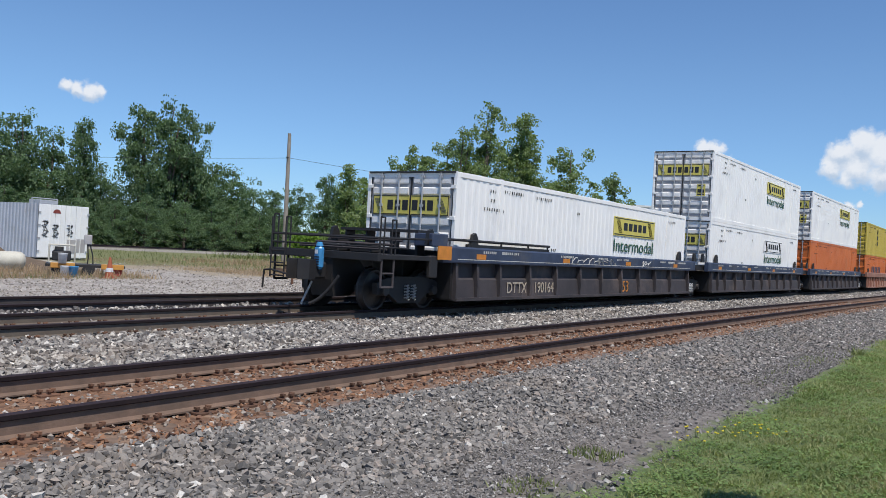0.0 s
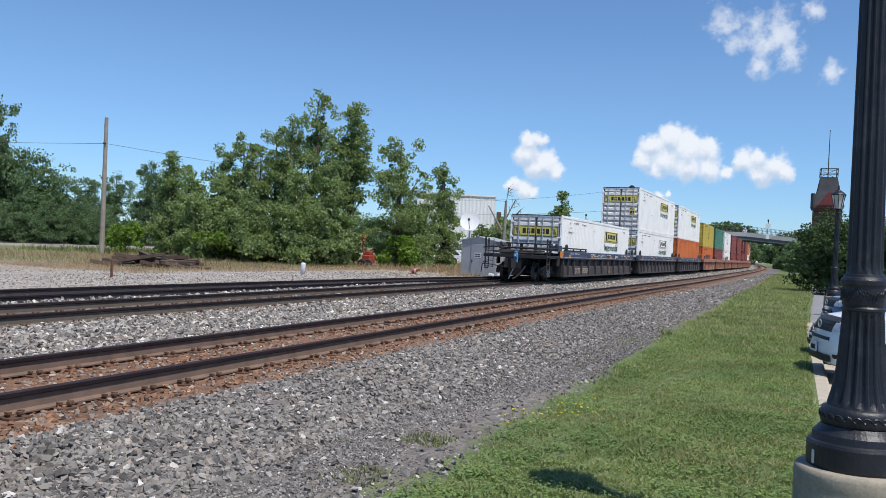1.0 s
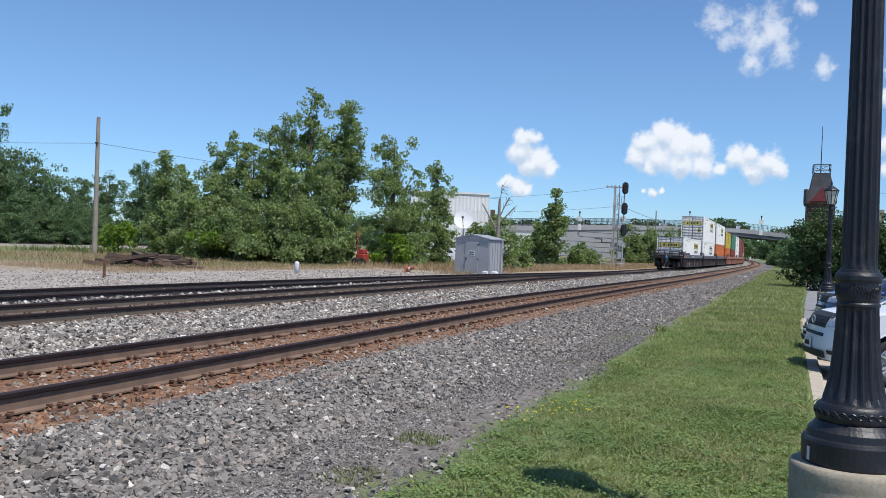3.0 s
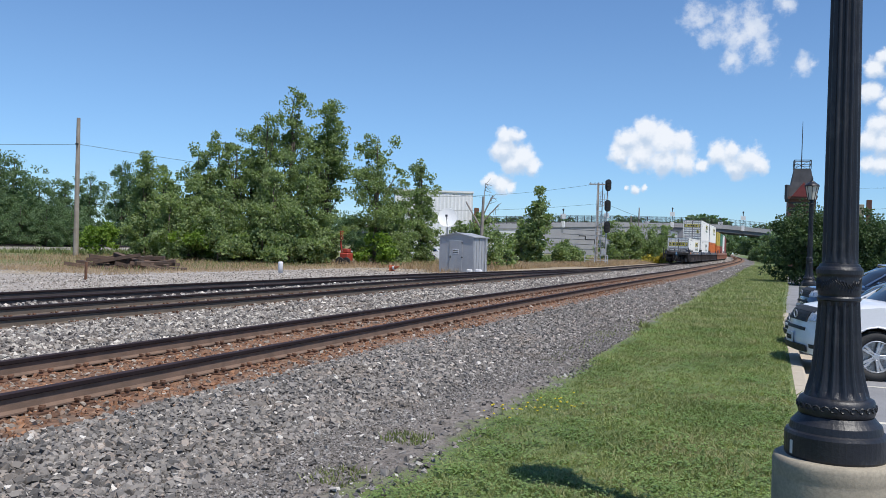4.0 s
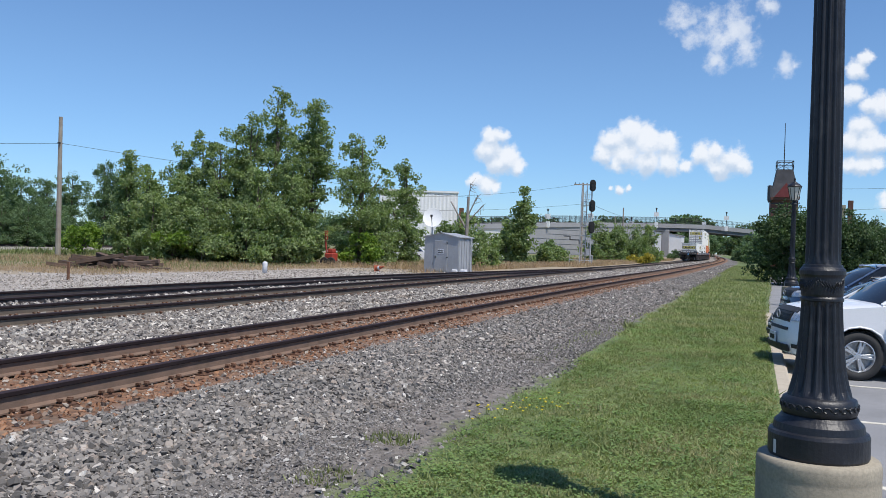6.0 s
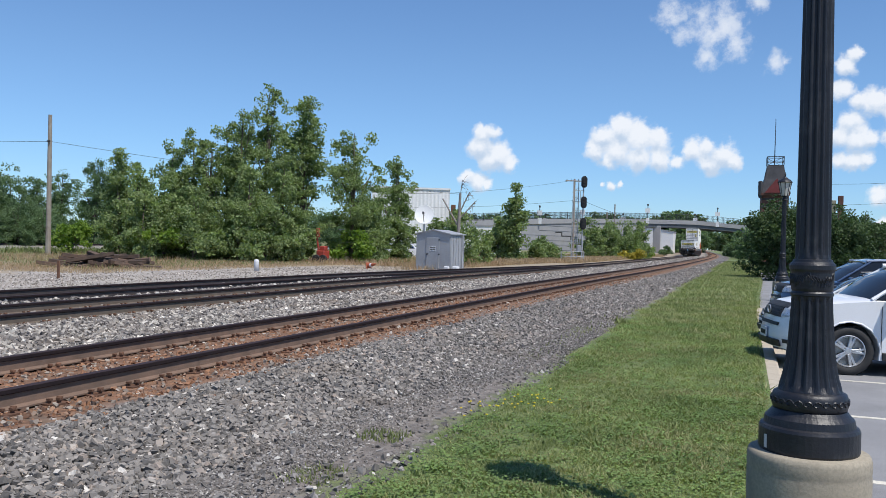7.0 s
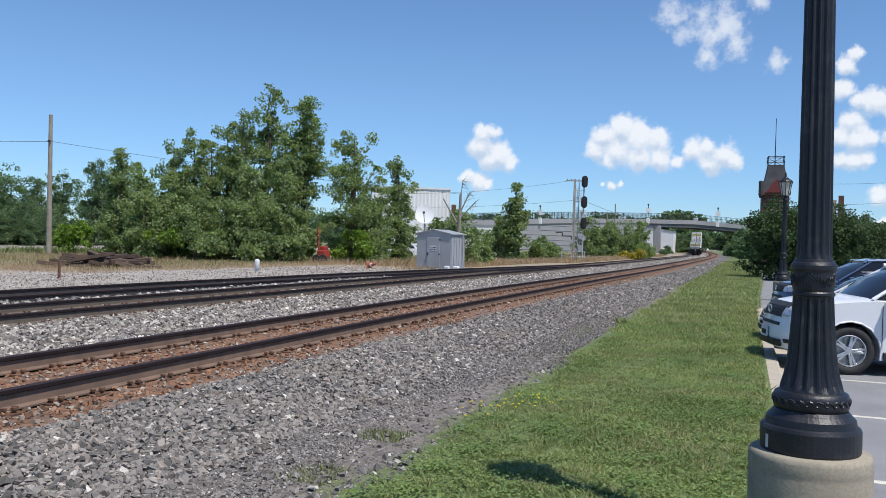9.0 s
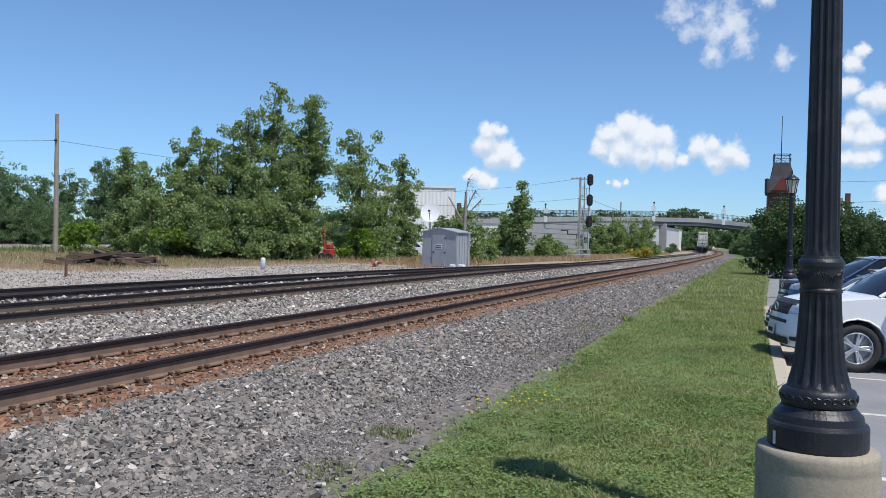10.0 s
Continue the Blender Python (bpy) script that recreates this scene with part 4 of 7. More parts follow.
def build_train():
    wells = []
    white = "white ribbed container with yellow signs, in the train's well"
    floor = RAIL_Z + 0.24
    for k in range(3):
        car = build_well(19.15 * k, 16.15, 1.5, 1.5, TRAIN_GREY, TRAIN_BLUE, "dark grey articulated well car with navy top chord", rear_end=(k == 0))
        wells.append(car)
        if k:
            add_truck(car, -1.5)
    add_truck(wells[2], 16.15 + 1.5)
    finish_rear(wells[0])
    w = 1.42 + 0.022
    for u0, n in ((5.6, 5), (7.5, 4), (11.2, 3)):   # looped scrawl on the chord
        bm = bmesh.new()
        pts = [(1.522, u0 + 0.055 * k * n / 5 + 0.10 * math.sin(k * 0.9), RAIL_Z + 1.24 + 0.11 * math.cos(k * 0.9 + u0) * (0.6 + 0.4 * math.sin(k * 0.31))) for k in range(8 * n)]
        bars(bm, pts, 0.011, 4)
        part("scrawl", bm, PALE_INK, wells[0], "white sprayed scrawl")
    text_part("DTTX", 0.40, TAN_INK, wells[0], side_pose(2.80, RAIL_Z + 0.47, w), width=1.02)
    text_part("190164", 0.40, TAN_INK, wells[0], side_pose(4.30, RAIL_Z + 0.47, w), width=1.08)
    text_part("53", 0.5, REFLECT, wells[0], side_pose(10.05, RAIL_Z + 0.47, w), width=0.5)
    build_container(0.0, floor, 16.15, WHITE, white, "ES")
    build_container(19.15, floor, 16.15, WHITE, white, "EW")
    build_container(19.15, floor + 2.90, 16.15, WHITE, "white ribbed container with yellow signs, stacked on another", "ES")
    build_container(38.3, floor, 16.15, ORANGE, "orange container low in the well", door_paint=ORANGE, logo="")
    build_container(38.3, floor + 2.90, 16.15, WHITE, "white container stacked on an orange one", "ES")
    # shorter wells ahead, with mixed boxes
    rnd = random.Random(4)
    u = 59.6
    tops = [(MUSTARD, "mustard yellow"), (GREEN_BOX, "dark green"), (WHITE, "white"), (MAROON, "maroon"), (MAROON, "maroon"), (None, ""), (MAROON, "maroon"), (ORANGE, "orange"),
            (MAROON, "maroon"), (WHITE, "white"), (MAROON, "maroon"), (GREEN_BOX, "dark green")]
    lows = [(ORANGE, "orange"), (MAROON, "maroon"), (WHITE, "white"), (MAROON, "maroon"), (MAROON, "maroon"), (MAROON, "maroon"), (MAROON, "maroon"), (WHITE, "white"), (ORANGE, "orange"),
            (MAROON, "maroon"), (MAROON, "maroon"), (MAROON, "maroon")]
    for k in range(12):
        car = build_well(u, 12.2, 1.4, 1.4, WELL_RED, WELL_RED, "faded red articulated well car carrying stacked containers", detail=False)
        add_truck(car, -1.4)
        (p, n), (q, o) = tops[k], lows[k]
        build_container(u, floor, 12.19, q, o + " corrugated container low in the well", height=2.59, width=2.44, door_paint=q, logo="bars" if k in (0, 2) else None)
        if p:
            build_container(u, floor + 2.6, 12.19, p, n + " corrugated container stacked on another", height=2.59, width=2.44, door_paint=p, logo="tall" if k in (0, 2) else None)
        u += 15.0


build_train()


# ---- loose cover: ballast, lawn, weeds ----
def bulk(name, verts, faces, material, label, category, smooth=False):
    """One object of many small loose pieces."""
    me = bpy.data.meshes.new(name)
    v, f = np.asarray(verts, np.float32).reshape(-1, 3), np.asarray(faces, np.int32)
    k = f.shape[1]
    me.vertices.add(len(v)), me.loops.add(f.size), me.polygons.add(len(f))
    me.vertices.foreach_set("co", v.ravel())
    me.loops.foreach_set("vertex_index", f.ravel())
    me.polygons.foreach_set("loop_start", np.arange(0, f.size, k, dtype=np.int32))
    me.polygons.foreach_set("loop_total", np.full(len(f), k, np.int32))
    me.update(calc_edges=True)
    me.shade_flat()
    me.materials.append(material)
    return tagged(new(name, me), label, category, kind="stuff")


def turns(rng, n):
    """n random rotation matrices."""
    q = rng.normal(size=(n, 4))
    q /= np.linalg.norm(q, axis=1, keepdims=True)
    w, x, y, z = q.T
    return np.stack([np.stack([1 - 2 * (y * y + z * z), 2 * (x * y - z * w), 2 * (x * z + y * w)], -1),
                     np.stack([2 * (x * y + z * w), 1 - 2 * (x * x + z * z), 2 * (y * z - x * w)], -1),
                     np.stack([2 * (x * z - y * w), 2 * (y * z + x * w), 1 - 2 * (x * x + y * y)], -1)], 1)


CUBE = np.array([(-1, -1, -1), (1, -1, -1), (1, 1, -1), (-1, 1, -1), (-1, -1, 1), (1, -1, 1), (1, 1, 1), (-1, 1, 1)], float)
CUBE_FACES = np.array([(3, 2, 1, 0), (4, 5, 6, 7), (0, 1, 5, 4), (1, 2, 6, 5), (2, 3, 7, 6), (3, 0, 4, 7)])
SHIFT_Y = np.arange(-40.0, 400.0, 2.0)
SHIFT_X = np.array([shift(y) for y in SHIFT_Y])
HEIGHT_X = np.arange(-80.0, 2.0, 0.1)
HEIGHT_Z = np.array([ground_height(x, 0) for x in HEIGHT_X])


def scatter(rng, regions):
    """Places (lat, y) and sizes over regions of lat0, lat1, y0, y1, pieces a square metre, smallest, largest."""
    lat, y, size = [], [], []
    for a, b, c, d, dens, s0, s1 in regions:
        n = int((b - a) * (d - c) * dens)
        lat.append(rng.uniform(a, b, n)), y.append(rng.uniform(c, d, n)), size.append(s0 + (s1 - s0) * rng.random(n) ** 1.6)
    return np.concatenate(lat), np.concatenate(y), np.concatenate(size)


def stones(name, regions, material, label, seed, lift=0.0):
    rng = np.random.default_rng(seed)
    lat, y, size = scatter(rng, regions)
    n = len(lat)
    # wedges and shards: long, broad and thin by turns, with skewed corners
    shape = CUBE[None] * np.stack([rng.uniform(0.85, 1.3, n), rng.uniform(0.5, 0.95, n), rng.uniform(0.42, 0.8, n)], -1)[:, None] * (1 + rng.uniform(-0.5, 0.42, (n, 8, 3)))
    pts = np.einsum("nij,nkj->nki", turns(rng, n), shape) * (size / 2 * 0.82)[:, None, None]
    pts[:, :, 2] *= 0.85
    base = np.stack([lat + np.interp(y, SHIFT_Y, SHIFT_X), y, np.interp(lat, HEIGHT_X, HEIGHT_Z) + lift + size * rng.uniform(0.0, 0.42, n)], -1)
    faces = (CUBE_FACES[None] + (np.arange(n) * 8)[:, None, None]).reshape(-1, 4)
    bulk(name, pts + base[:, None], faces, material, label, "ballast")


stones("ballast", [(-5.25, -3.5, 1.5, 8, 1700, 0.024, 0.072), (-5.25, -2.7, -6, 1.5, 150, 0.03, 0.07), (-5.25, -3.4, 8, 13, 1050, 0.026, 0.076), 
                   (-5.2, -3.3, 13, 20, 420, 0.035, 0.085), (-5.2, -2.9, 20, 34, 190, 0.04, 0.09), (-5.1, -3.0, 34, 70, 60, 0.05, 0.11), (-4.0, -2.7, 20, 34, 260, 0.025, 0.06),
                   (-4.4, -3.2, 34, 75, 70, 0.04, 0.09), (-5.1, -3.4, 70, 130, 16, 0.08, 0.16)], STONE_GREY, "crushed grey ballast stones on the shoulder", 1)
stones("path_gravel", [(-3.75, -2.85, 2, 8, 3600, 0.008, 0.030), (-2.85, -2.3, 2, 8, 900, 0.006, 0.022), (-3.75, -2.8, 8, 13, 2000, 0.010, 0.034), (-2.8, -2.3, 8, 13, 700, 0.008, 0.026), (-3.75, -2.5, 13, 20, 800, 0.014, 0.042), (-3.9, -2.3, 2, 13, 120, 0.03, 0.06)], STONE_PATH, "trodden fine brown-grey gravel along the lawn", 31, lift=-0.004)
stones("pale_ballast", [(-11.2, -8.1, 2, 16, 420, 0.04, 0.10), (-11.2, -8.1, 16, 34, 210, 0.045, 0.105), (-11.0, -8.0, 34, 70, 75, 0.06, 0.12), (-11.0, -8.0, 70, 120, 28, 0.08, 0.15), (-10.6, -8.0, 120, 200, 10, 0.12, 0.22),
                        (-17.0, -11.2, 8, 40, 44, 0.05, 0.10)], STONE_PALE, "pale crushed ballast between the two tracks", 2)
stones("rusty_ballast", [(-8.15, -5.1, 2.5, 12, 300, 0.022, 0.065), (-8.15, -5.1, 12, 26, 170, 0.03, 0.07), (-8.1, -5.1, 26, 50, 70, 0.04, 0.08), (-5.25, -4.75, 2.5, 20, 90, 0.022, 0.06), (-11.2, -10.45, 3, 26, 130, 0.03, 0.07), (-11.1, -10.4, 26, 70, 50, 0.04, 0.09)], STONE_RUST,
       "rust-stained stones between and beside the ties", 3, lift=-0.01)


stones("pale_ballast_heap", [(-13.95, -12.95, 4, 34, 90, 0.05, 0.11)], STONE_PALE, "pale stones heaped between main track and siding", 21, lift=0.02)
stones("pale_ballast_heap", [(-13.75, -13.15, 6, 32, 90, 0.05, 0.11)], STONE_PALE, "pale stones heaped between main track and siding", 22, lift=0.08)
stones("pale_ballast_heap", [(-13.6, -13.25, 7, 15, 55, 0.05, 0.11), (-13.5, -13.1, 18, 30, 55, 0.05, 0.11)], STONE_PALE, "pale stones heaped between main track and siding", 23, lift=0.13)
stones("yard_gravel", [(-25, -16.6, 6, 30, 45, 0.03, 0.075), (-24, -16.6, 30, 52, 26, 0.04, 0.09), (-38, -25, 8, 30, 14, 0.03, 0.08)], STONE_YARD, "loose grey gravel on the yard", 24, lift=-0.01)


def blades(name, regions, material, label, category, seed, thin=0.09, lean=0.55, rough_edge=0.0, lift=0.0, clumpy=0.0):
    """Upright narrow leaves, one triangle each."""
    rng = np.random.default_rng(seed)
    lat, y, h = scatter(rng, regions)
    if rough_edge:   # an uneven border towards the tracks
        edge = np.interp(y, (0, 15, 20, 31, 50, 84), (-2.28, -2.28, -2.42, -2.58, -3.1, -3.4)) + rough_edge * (np.sin(y * 1.3) * 0.35 + np.sin(y * 3.1 + 1) * 0.25 + np.sin(y * 7.7) * 0.15 + rng.normal(0, 0.35, len(y)))
        keep = lat > edge
        lat, y, h = lat[keep], y[keep], h[keep]
    n = len(lat)
    if clumpy:   # taller and shorter tufts
        waves = np.sin(lat * 9.1 + 2.3 * np.sin(y * 5.3)) * np.sin(y * 7.7 + 1.9 * np.sin(lat * 6.1)) + 0.7 * np.sin(lat * 23 + y * 17) * np.sin(y * 21 - lat * 13)
        h = h * (1 + clumpy * waves)
    a = rng.uniform(0, math.tau, n)
    w = h * thin * rng.uniform(0.7, 1.5, n)
    base = np.stack([lat + np.interp(y, SHIFT_Y, SHIFT_X), y, np.interp(lat, HEIGHT_X, HEIGHT_Z) - 0.01 + lift], -1)
    across = np.stack([np.cos(a), np.sin(a), 0 * a], -1) * w[:, None]
    b = rng.uniform(0, math.tau, n)
    tip = np.stack([np.cos(b) * lean * h * rng.random(n), np.sin(b) * lean * h * rng.random(n), h], -1)
    v = np.stack([base - across, base + across, base + tip], 1)
    bulk(name, v, np.arange(n * 3).reshape(-1, 3), material, label, category)


blades("lawn_grass", [(-2.75, 0.36, -6, 3.5, 700, 0.02, 0.055), (-2.75, 0.36, 3.5, 7, 11000, 0.014, 0.045), (-2.75, 0.36, 7, 11, 7000, 0.016, 0.05), (-2.75, 0.40, 11, 17, 3600, 0.02, 0.055), (0.2, 0.46, 4, 30, 1200, 0.03, 0.075),
                      (-3.0, 0.40, 17, 30, 1300, 0.03, 0.075), (-3.6, 0.6, 30, 70, 280, 0.05, 0.11), (-4.0, 1.5, 70, 130, 60, 0.09, 0.18)],
       GRASS, "mown green lawn grass with clover", "grass", 5, 0.17, 1.5, 0.22, clumpy=0.42)


def clover(name, seed):
    """Round flat leaves in drifts through the lawn, four-cornered, near the ground."""
    rng = np.random.default_rng(seed)
    hub = np.stack([rng.uniform(-2.5, 0.3, 420), 3.6 + 16 * rng.random(420) ** 1.5], -1)
    per = 90
    k = np.repeat(np.arange(len(hub)), per)
    xy = hub[k] + rng.normal(0, 0.13, (len(k), 2)) * rng.uniform(0.5, 1.9, (len(hub), 1))[k]
    keep = (xy[:, 0] > -2.42) & (xy[:, 0] < 0.33)
    xy = xy[keep]
    n = len(xy)
    r = rng.uniform(0.007, 0.016, n)
    up = rng.uniform(0.018, 0.050, n)
    tilt = rng.uniform(-0.5, 0.5, (n, 4))
    turn = rng.uniform(0, math.tau, n)
    v = np.stack([np.stack([xy[:, 0] + r * np.cos(turn + q * math.pi / 2), xy[:, 1] + r * np.sin(turn + q * math.pi / 2), up + r * tilt[:, q]], -1) for q in range(4)], 1)
    bulk(name, v, np.arange(n * 4).reshape(-1, 4), CLOVER, "dark clover drifts in the lawn", "clover")


clover("lawn_clover", 12)
blades("verge_weeds", [(-3.02, -2.64, 6.56, 6.94, 2400, 0.03, 0.085), (-3.0, -2.64, 5.22, 5.68, 1900, 0.025, 0.07), (-3.2, -2.75, 16.4, 17.6, 400, 0.03, 0.07), (-3.1, -2.8, 12.2, 13.2, 400, 0.02, 0.05), (-2.62, -2.4, 18.8, 19.7, 500, 0.06, 0.2),
                       (-3.1, -2.6, 12.5, 24, 40, 0.03, 0.1)], WEED, "scattered weed tufts at the edge of the gravel", "weeds", 6, 0.12, 0.9)
blades("dry_grass", [(-33, -24.5, 27, 50, 150, 0.06, 0.24), (-29, -17.6, 50, 130, 60, 0.2, 0.5), (-45, -33, 36, 56, 40, 0.12, 0.4), (-28.5, -25, 10, 20, 150, 0.04, 0.15), (-44, -29, 27, 38, 60, 0.05, 0.18), (-31, -25.5, 14, 20.5, 110, 0.1, 0.38),
                     (-19.5, -17.6, 46, 80, 75, 0.15, 0.4), (-20, -14.9, 74, 170, 60, 0.2, 0.55)], DRY, "tall dry straw-coloured grass", "grass", 7, 0.04, 0.8)
blades("green_weeds", [(-34, -26, 30, 50, 16, 0.1, 0.35), (-54, -36, 47, 64, 24, 0.2, 0.6), (-60, -32, 30, 46, 5, 0.1, 0.3), (-30, -22, 54, 140, 20, 0.15, 0.5), (-27.5, -25.5, 9, 20, 60, 0.05, 0.2)],
       WEED, "green weeds among the dry grass", "weeds", 8, 0.07, 0.8)


def build_flowers():
    rng = random.Random(3)
    for k in range(34):
        bm = bmesh.new()
        x, y = rng.choice(((-2.40, 8.2), (-2.2, 8.5), (-1.86, 8.78), (-2.42, 8.0), (-1.95, 8.4))), 0
        px, py = x[0] + rng.gauss(0, 0.10), x[1] + rng.gauss(0, 0.22)
        z = rng.uniform(0.05, 0.10)
        f = thing("dandelion", "yellow dandelion in the lawn", "flower", "dandelions in the lawn", m=pose(px, py, 0))
        lathe(bm, [(0.004, z - 0.004), (0.013, z), (0.011, z + 0.006), (0.003, z + 0.008)], 7)
        part("flower_head", bm, FLOWER, f, "yellow flower head")
        bm = bmesh.new()
        tube(bm, (0, 0, -0.01), (0, 0, z), 0.0025, 0.002, 4)
        part("stalk", bm, GRASS, f)


build_flowers()


# ---- street lamps ----
GLASS_MILK = mat("milky_lamp_glass", (0.62, 0.60, 0.52), 0.25, 0.0, (0.55, 0.53, 0.46), 6, 60, 0.0)


def build_lamp():
    lamp = thing("street_lamp", "black fluted cast-iron lamp post with lantern on a concrete footing", "street lamp", "street lamps along the lot")
    bm = bmesh.new()
    lathe(bm, [(0.264, -0.3), (0.264, 0.68), (0.262, 0.69), (0.264, 0.70), (0.264, 0.748), (0.258, 0.768), (0.246, 0.775), (0.05, 0.777)], 48)
    part("footing", bm, CONCRETE, lamp, "round weathered concrete footing", True)
    bm = bmesh.new()
    lathe(bm, [(0.210, 0.772), (0.215, 0.785), (0.215, 0.875), (0.209, 0.888), (0.196, 0.894), (0.190, 0.925), (0.170, 0.945), (0.158, 0.962)], 48)
    part("base_drum", bm, IRON, lamp)
    bm = bmesh.new()
    lathe(bm, [(0.148, 0.958), (0.158, 0.968), (0.163, 0.985), (0.163, 1.015), (0.156, 1.036), (0.140, 1.045)], 48)
    ring = part("scroll_ring", bm, IRON, lamp, "", True)
    bm = bmesh.new()   # running scroll in relief
    for k in range(26):
        a0 = k * math.tau / 26
        pts = []
        for j in range(9):
            s = j / 8
            rr, ang = 0.022 * (1 - 0.7 * s), s * 5.2
            pts.append((a0 + rr * math.cos(ang) / 0.165, 1.0 + rr * 0.85 * math.sin(ang)))
        bars(bm, [(0.164 * math.cos(a), 0.164 * math.sin(a), z) for a, z in pts], 0.0038, 4)
    part("scrollwork", bm, IRON, ring)
    bm = bmesh.new()
    lathe(bm, [(0.138, 1.042, 0), (0.136, 1.052, 0.3), (0.131, 1.075, 1), (0.121, 1.11, 1), (0.111, 1.16, 1), (0.104, 1.22, 1), (0.099, 1.28, 1), (0.092, 1.38, 1), (0.0885, 1.45, 0.8), (0.087, 1.475, 0)], 96, 16, 0.014)
    part("fluted_bell", bm, IRON, lamp, "", False)
    bm = bmesh.new()
    lathe(bm, [(0.084, 1.47), (0.092, 1.477), (0.092, 1.487), (0.086, 1.495), (0.089, 1.505), (0.0925, 1.55), (0.092, 1.578), (0.093, 1.584), (0.0985, 1.594), (0.0985, 1.612), (0.093, 1.622), (0.086, 1.628), (0.083, 1.638), (0.070, 1.642)], 48)
    collar = part("collar", bm, IRON, lamp, "", False)
    bm = bmesh.new()
    rnd = random.Random(2)
    for k in range(26):
        a, z = 2.2 + k * math.tau / 44, 1.545 + rnd.uniform(-0.015, 0.015)
        bars(bm, [(0.0915 * math.cos(a + d), 0.0915 * math.sin(a + d), z + e) for d, e in ((0, -0.018), (0.06, 0.0), (-0.05, 0.012), (0.03, 0.022), (0.09, 0.006))], 0.0045, 4)
    part("leaf_band", bm, IRON, collar)
    bm = bmesh.new()
    n = 14
    lathe(bm, [(0.076, 1.640, 0), (0.076, 1.66, 0.6), (0.0755, 1.69, 1)] + [(0.0755 - 0.012 * k / n, 1.69 + 1.49 * k / n, 1) for k in range(1, n)] + [(0.063, 3.20, 0)], 112, 14, 0.010)
    part("fluted_shaft", bm, IRON, lamp)
    bm = bmesh.new()
    lathe(bm, [(0.06, 3.19), (0.09, 3.205), (0.09, 3.225), (0.06, 3.255), (0.055, 3.295), (0.10, 3.32), (0.115, 3.335)], 24)
    part("neck", bm, IRON, lamp)
    bm = bmesh.new()
    lathe(bm, [(0.10, 3.335), (0.185, 3.735)], 8)
    lantern = part("lantern", bm, GLASS_MILK, lamp, "milky glass lantern")
    for k in range(8):
        a = k * math.tau / 8
        bm = bmesh.new()
        tube(bm, (0.104 * math.cos(a), 0.104 * math.sin(a), 3.335), (0.190 * math.cos(a), 0.190 * math.sin(a), 3.735), 0.010, 0.010, 5)
        part("glazing_bar", bm, IRON, lantern)
    bm = bmesh.new()
    lathe(bm, [(0.21, 3.725), (0.215, 3.745), (0.19, 3.775), (0.13, 3.825), (0.08, 3.855), (0.06, 3.88), (0.03, 3.895), (0.022, 3.935), (0.028, 3.955), (0.006, 4.036)], 16)
    part("lantern_cap", bm, IRON, lamp)
    bm = bmesh.new()   # a small label stuck to the drum
    for d0, d1, z0, z1 in ((3.62, 3.72, 0.79, 0.85),):
        vs = [bm.verts.new((0.2165 * math.cos(a), 0.2165 * math.sin(a), z)) for a, z in ((d0, z0), (d1, z0), (d1, z1), (d0, z1))]
        bm.faces.new(vs)
    part("sticker", bm, PLATE, lamp, "small pale sticker")
    return lamp


LAMP = build_lamp()
LAMP.matrix_basis = pose(0.376, 5.20, -0.373, 0, -0.5, 0) @ Matrix.Scale(1.2235, 4)
copy_thing(LAMP, pose(1.31, 33.77, -0.373))


# ---- kerb and car park ----
def kerb_x(y):
    return 0.36 + 0.0 * y


def build_lot():
    verts, faces = [], []
    ys = [-25 + 3 * k for k in range(36)]
    for y in ys:
        verts += [(kerb_x(y) + 0.16, y, -0.13), (30, y, -0.18), (30, y, -0.5), (kerb_x(y) + 0.16, y, -0.5)]
    for j in range(len(ys) - 1):
        for k in range(4):
            faces.append((j * 4 + k, j * 4 + (k + 1) % 4, j * 4 + 4 + (k + 1) % 4, j * 4 + 4 + k))
    me = bpy.data.meshes.new("parking_lot")
    me.from_pydata(verts, [], [f[::-1] for f in faces])
    me.materials.append(ASPHALT)
    lot = tagged(new("parking_lot", me), "dark cracked asphalt car park with worn bay lines", "parking lot", kind="structure")
    for y in (1.6, 4.6, 7.55, 10.5, 13.4, 16.4, 19.3, 22.2, 25.1, 28.0):
        bm = bmesh.new()
        box(bm, kerb_x(y) + 0.5, kerb_x(y) + 5.6, y - 0.05, y + 0.05, -0.15, -0.124)
        for v in bm.verts:
            v.co.z -= 0.0016 * (v.co.x - kerb_x(y))
        part("bay_line", bm, LINE, lot, "worn pale bay line")
    kerb = tagged(new("kerb"), "pale concrete kerb between lawn and car park", "kerb", kind="structure")
    for y in [-24 + 3.0 * k for k in range(17)]:
        bm = bmesh.new()
        prism(bm, [(-0.10, -0.30), (0.42, -0.30), (0.42, -0.112), (0.10, -0.098), (0.08, -0.012), (0.05, 0.002), (-0.10, 0.002)], "y", 0.004, 2.996)
        o = part("kerb_stone", bm, KERB, kerb)
        o.matrix_basis = pose(kerb_x(y) + 0.08, y, 0)


build_lot()


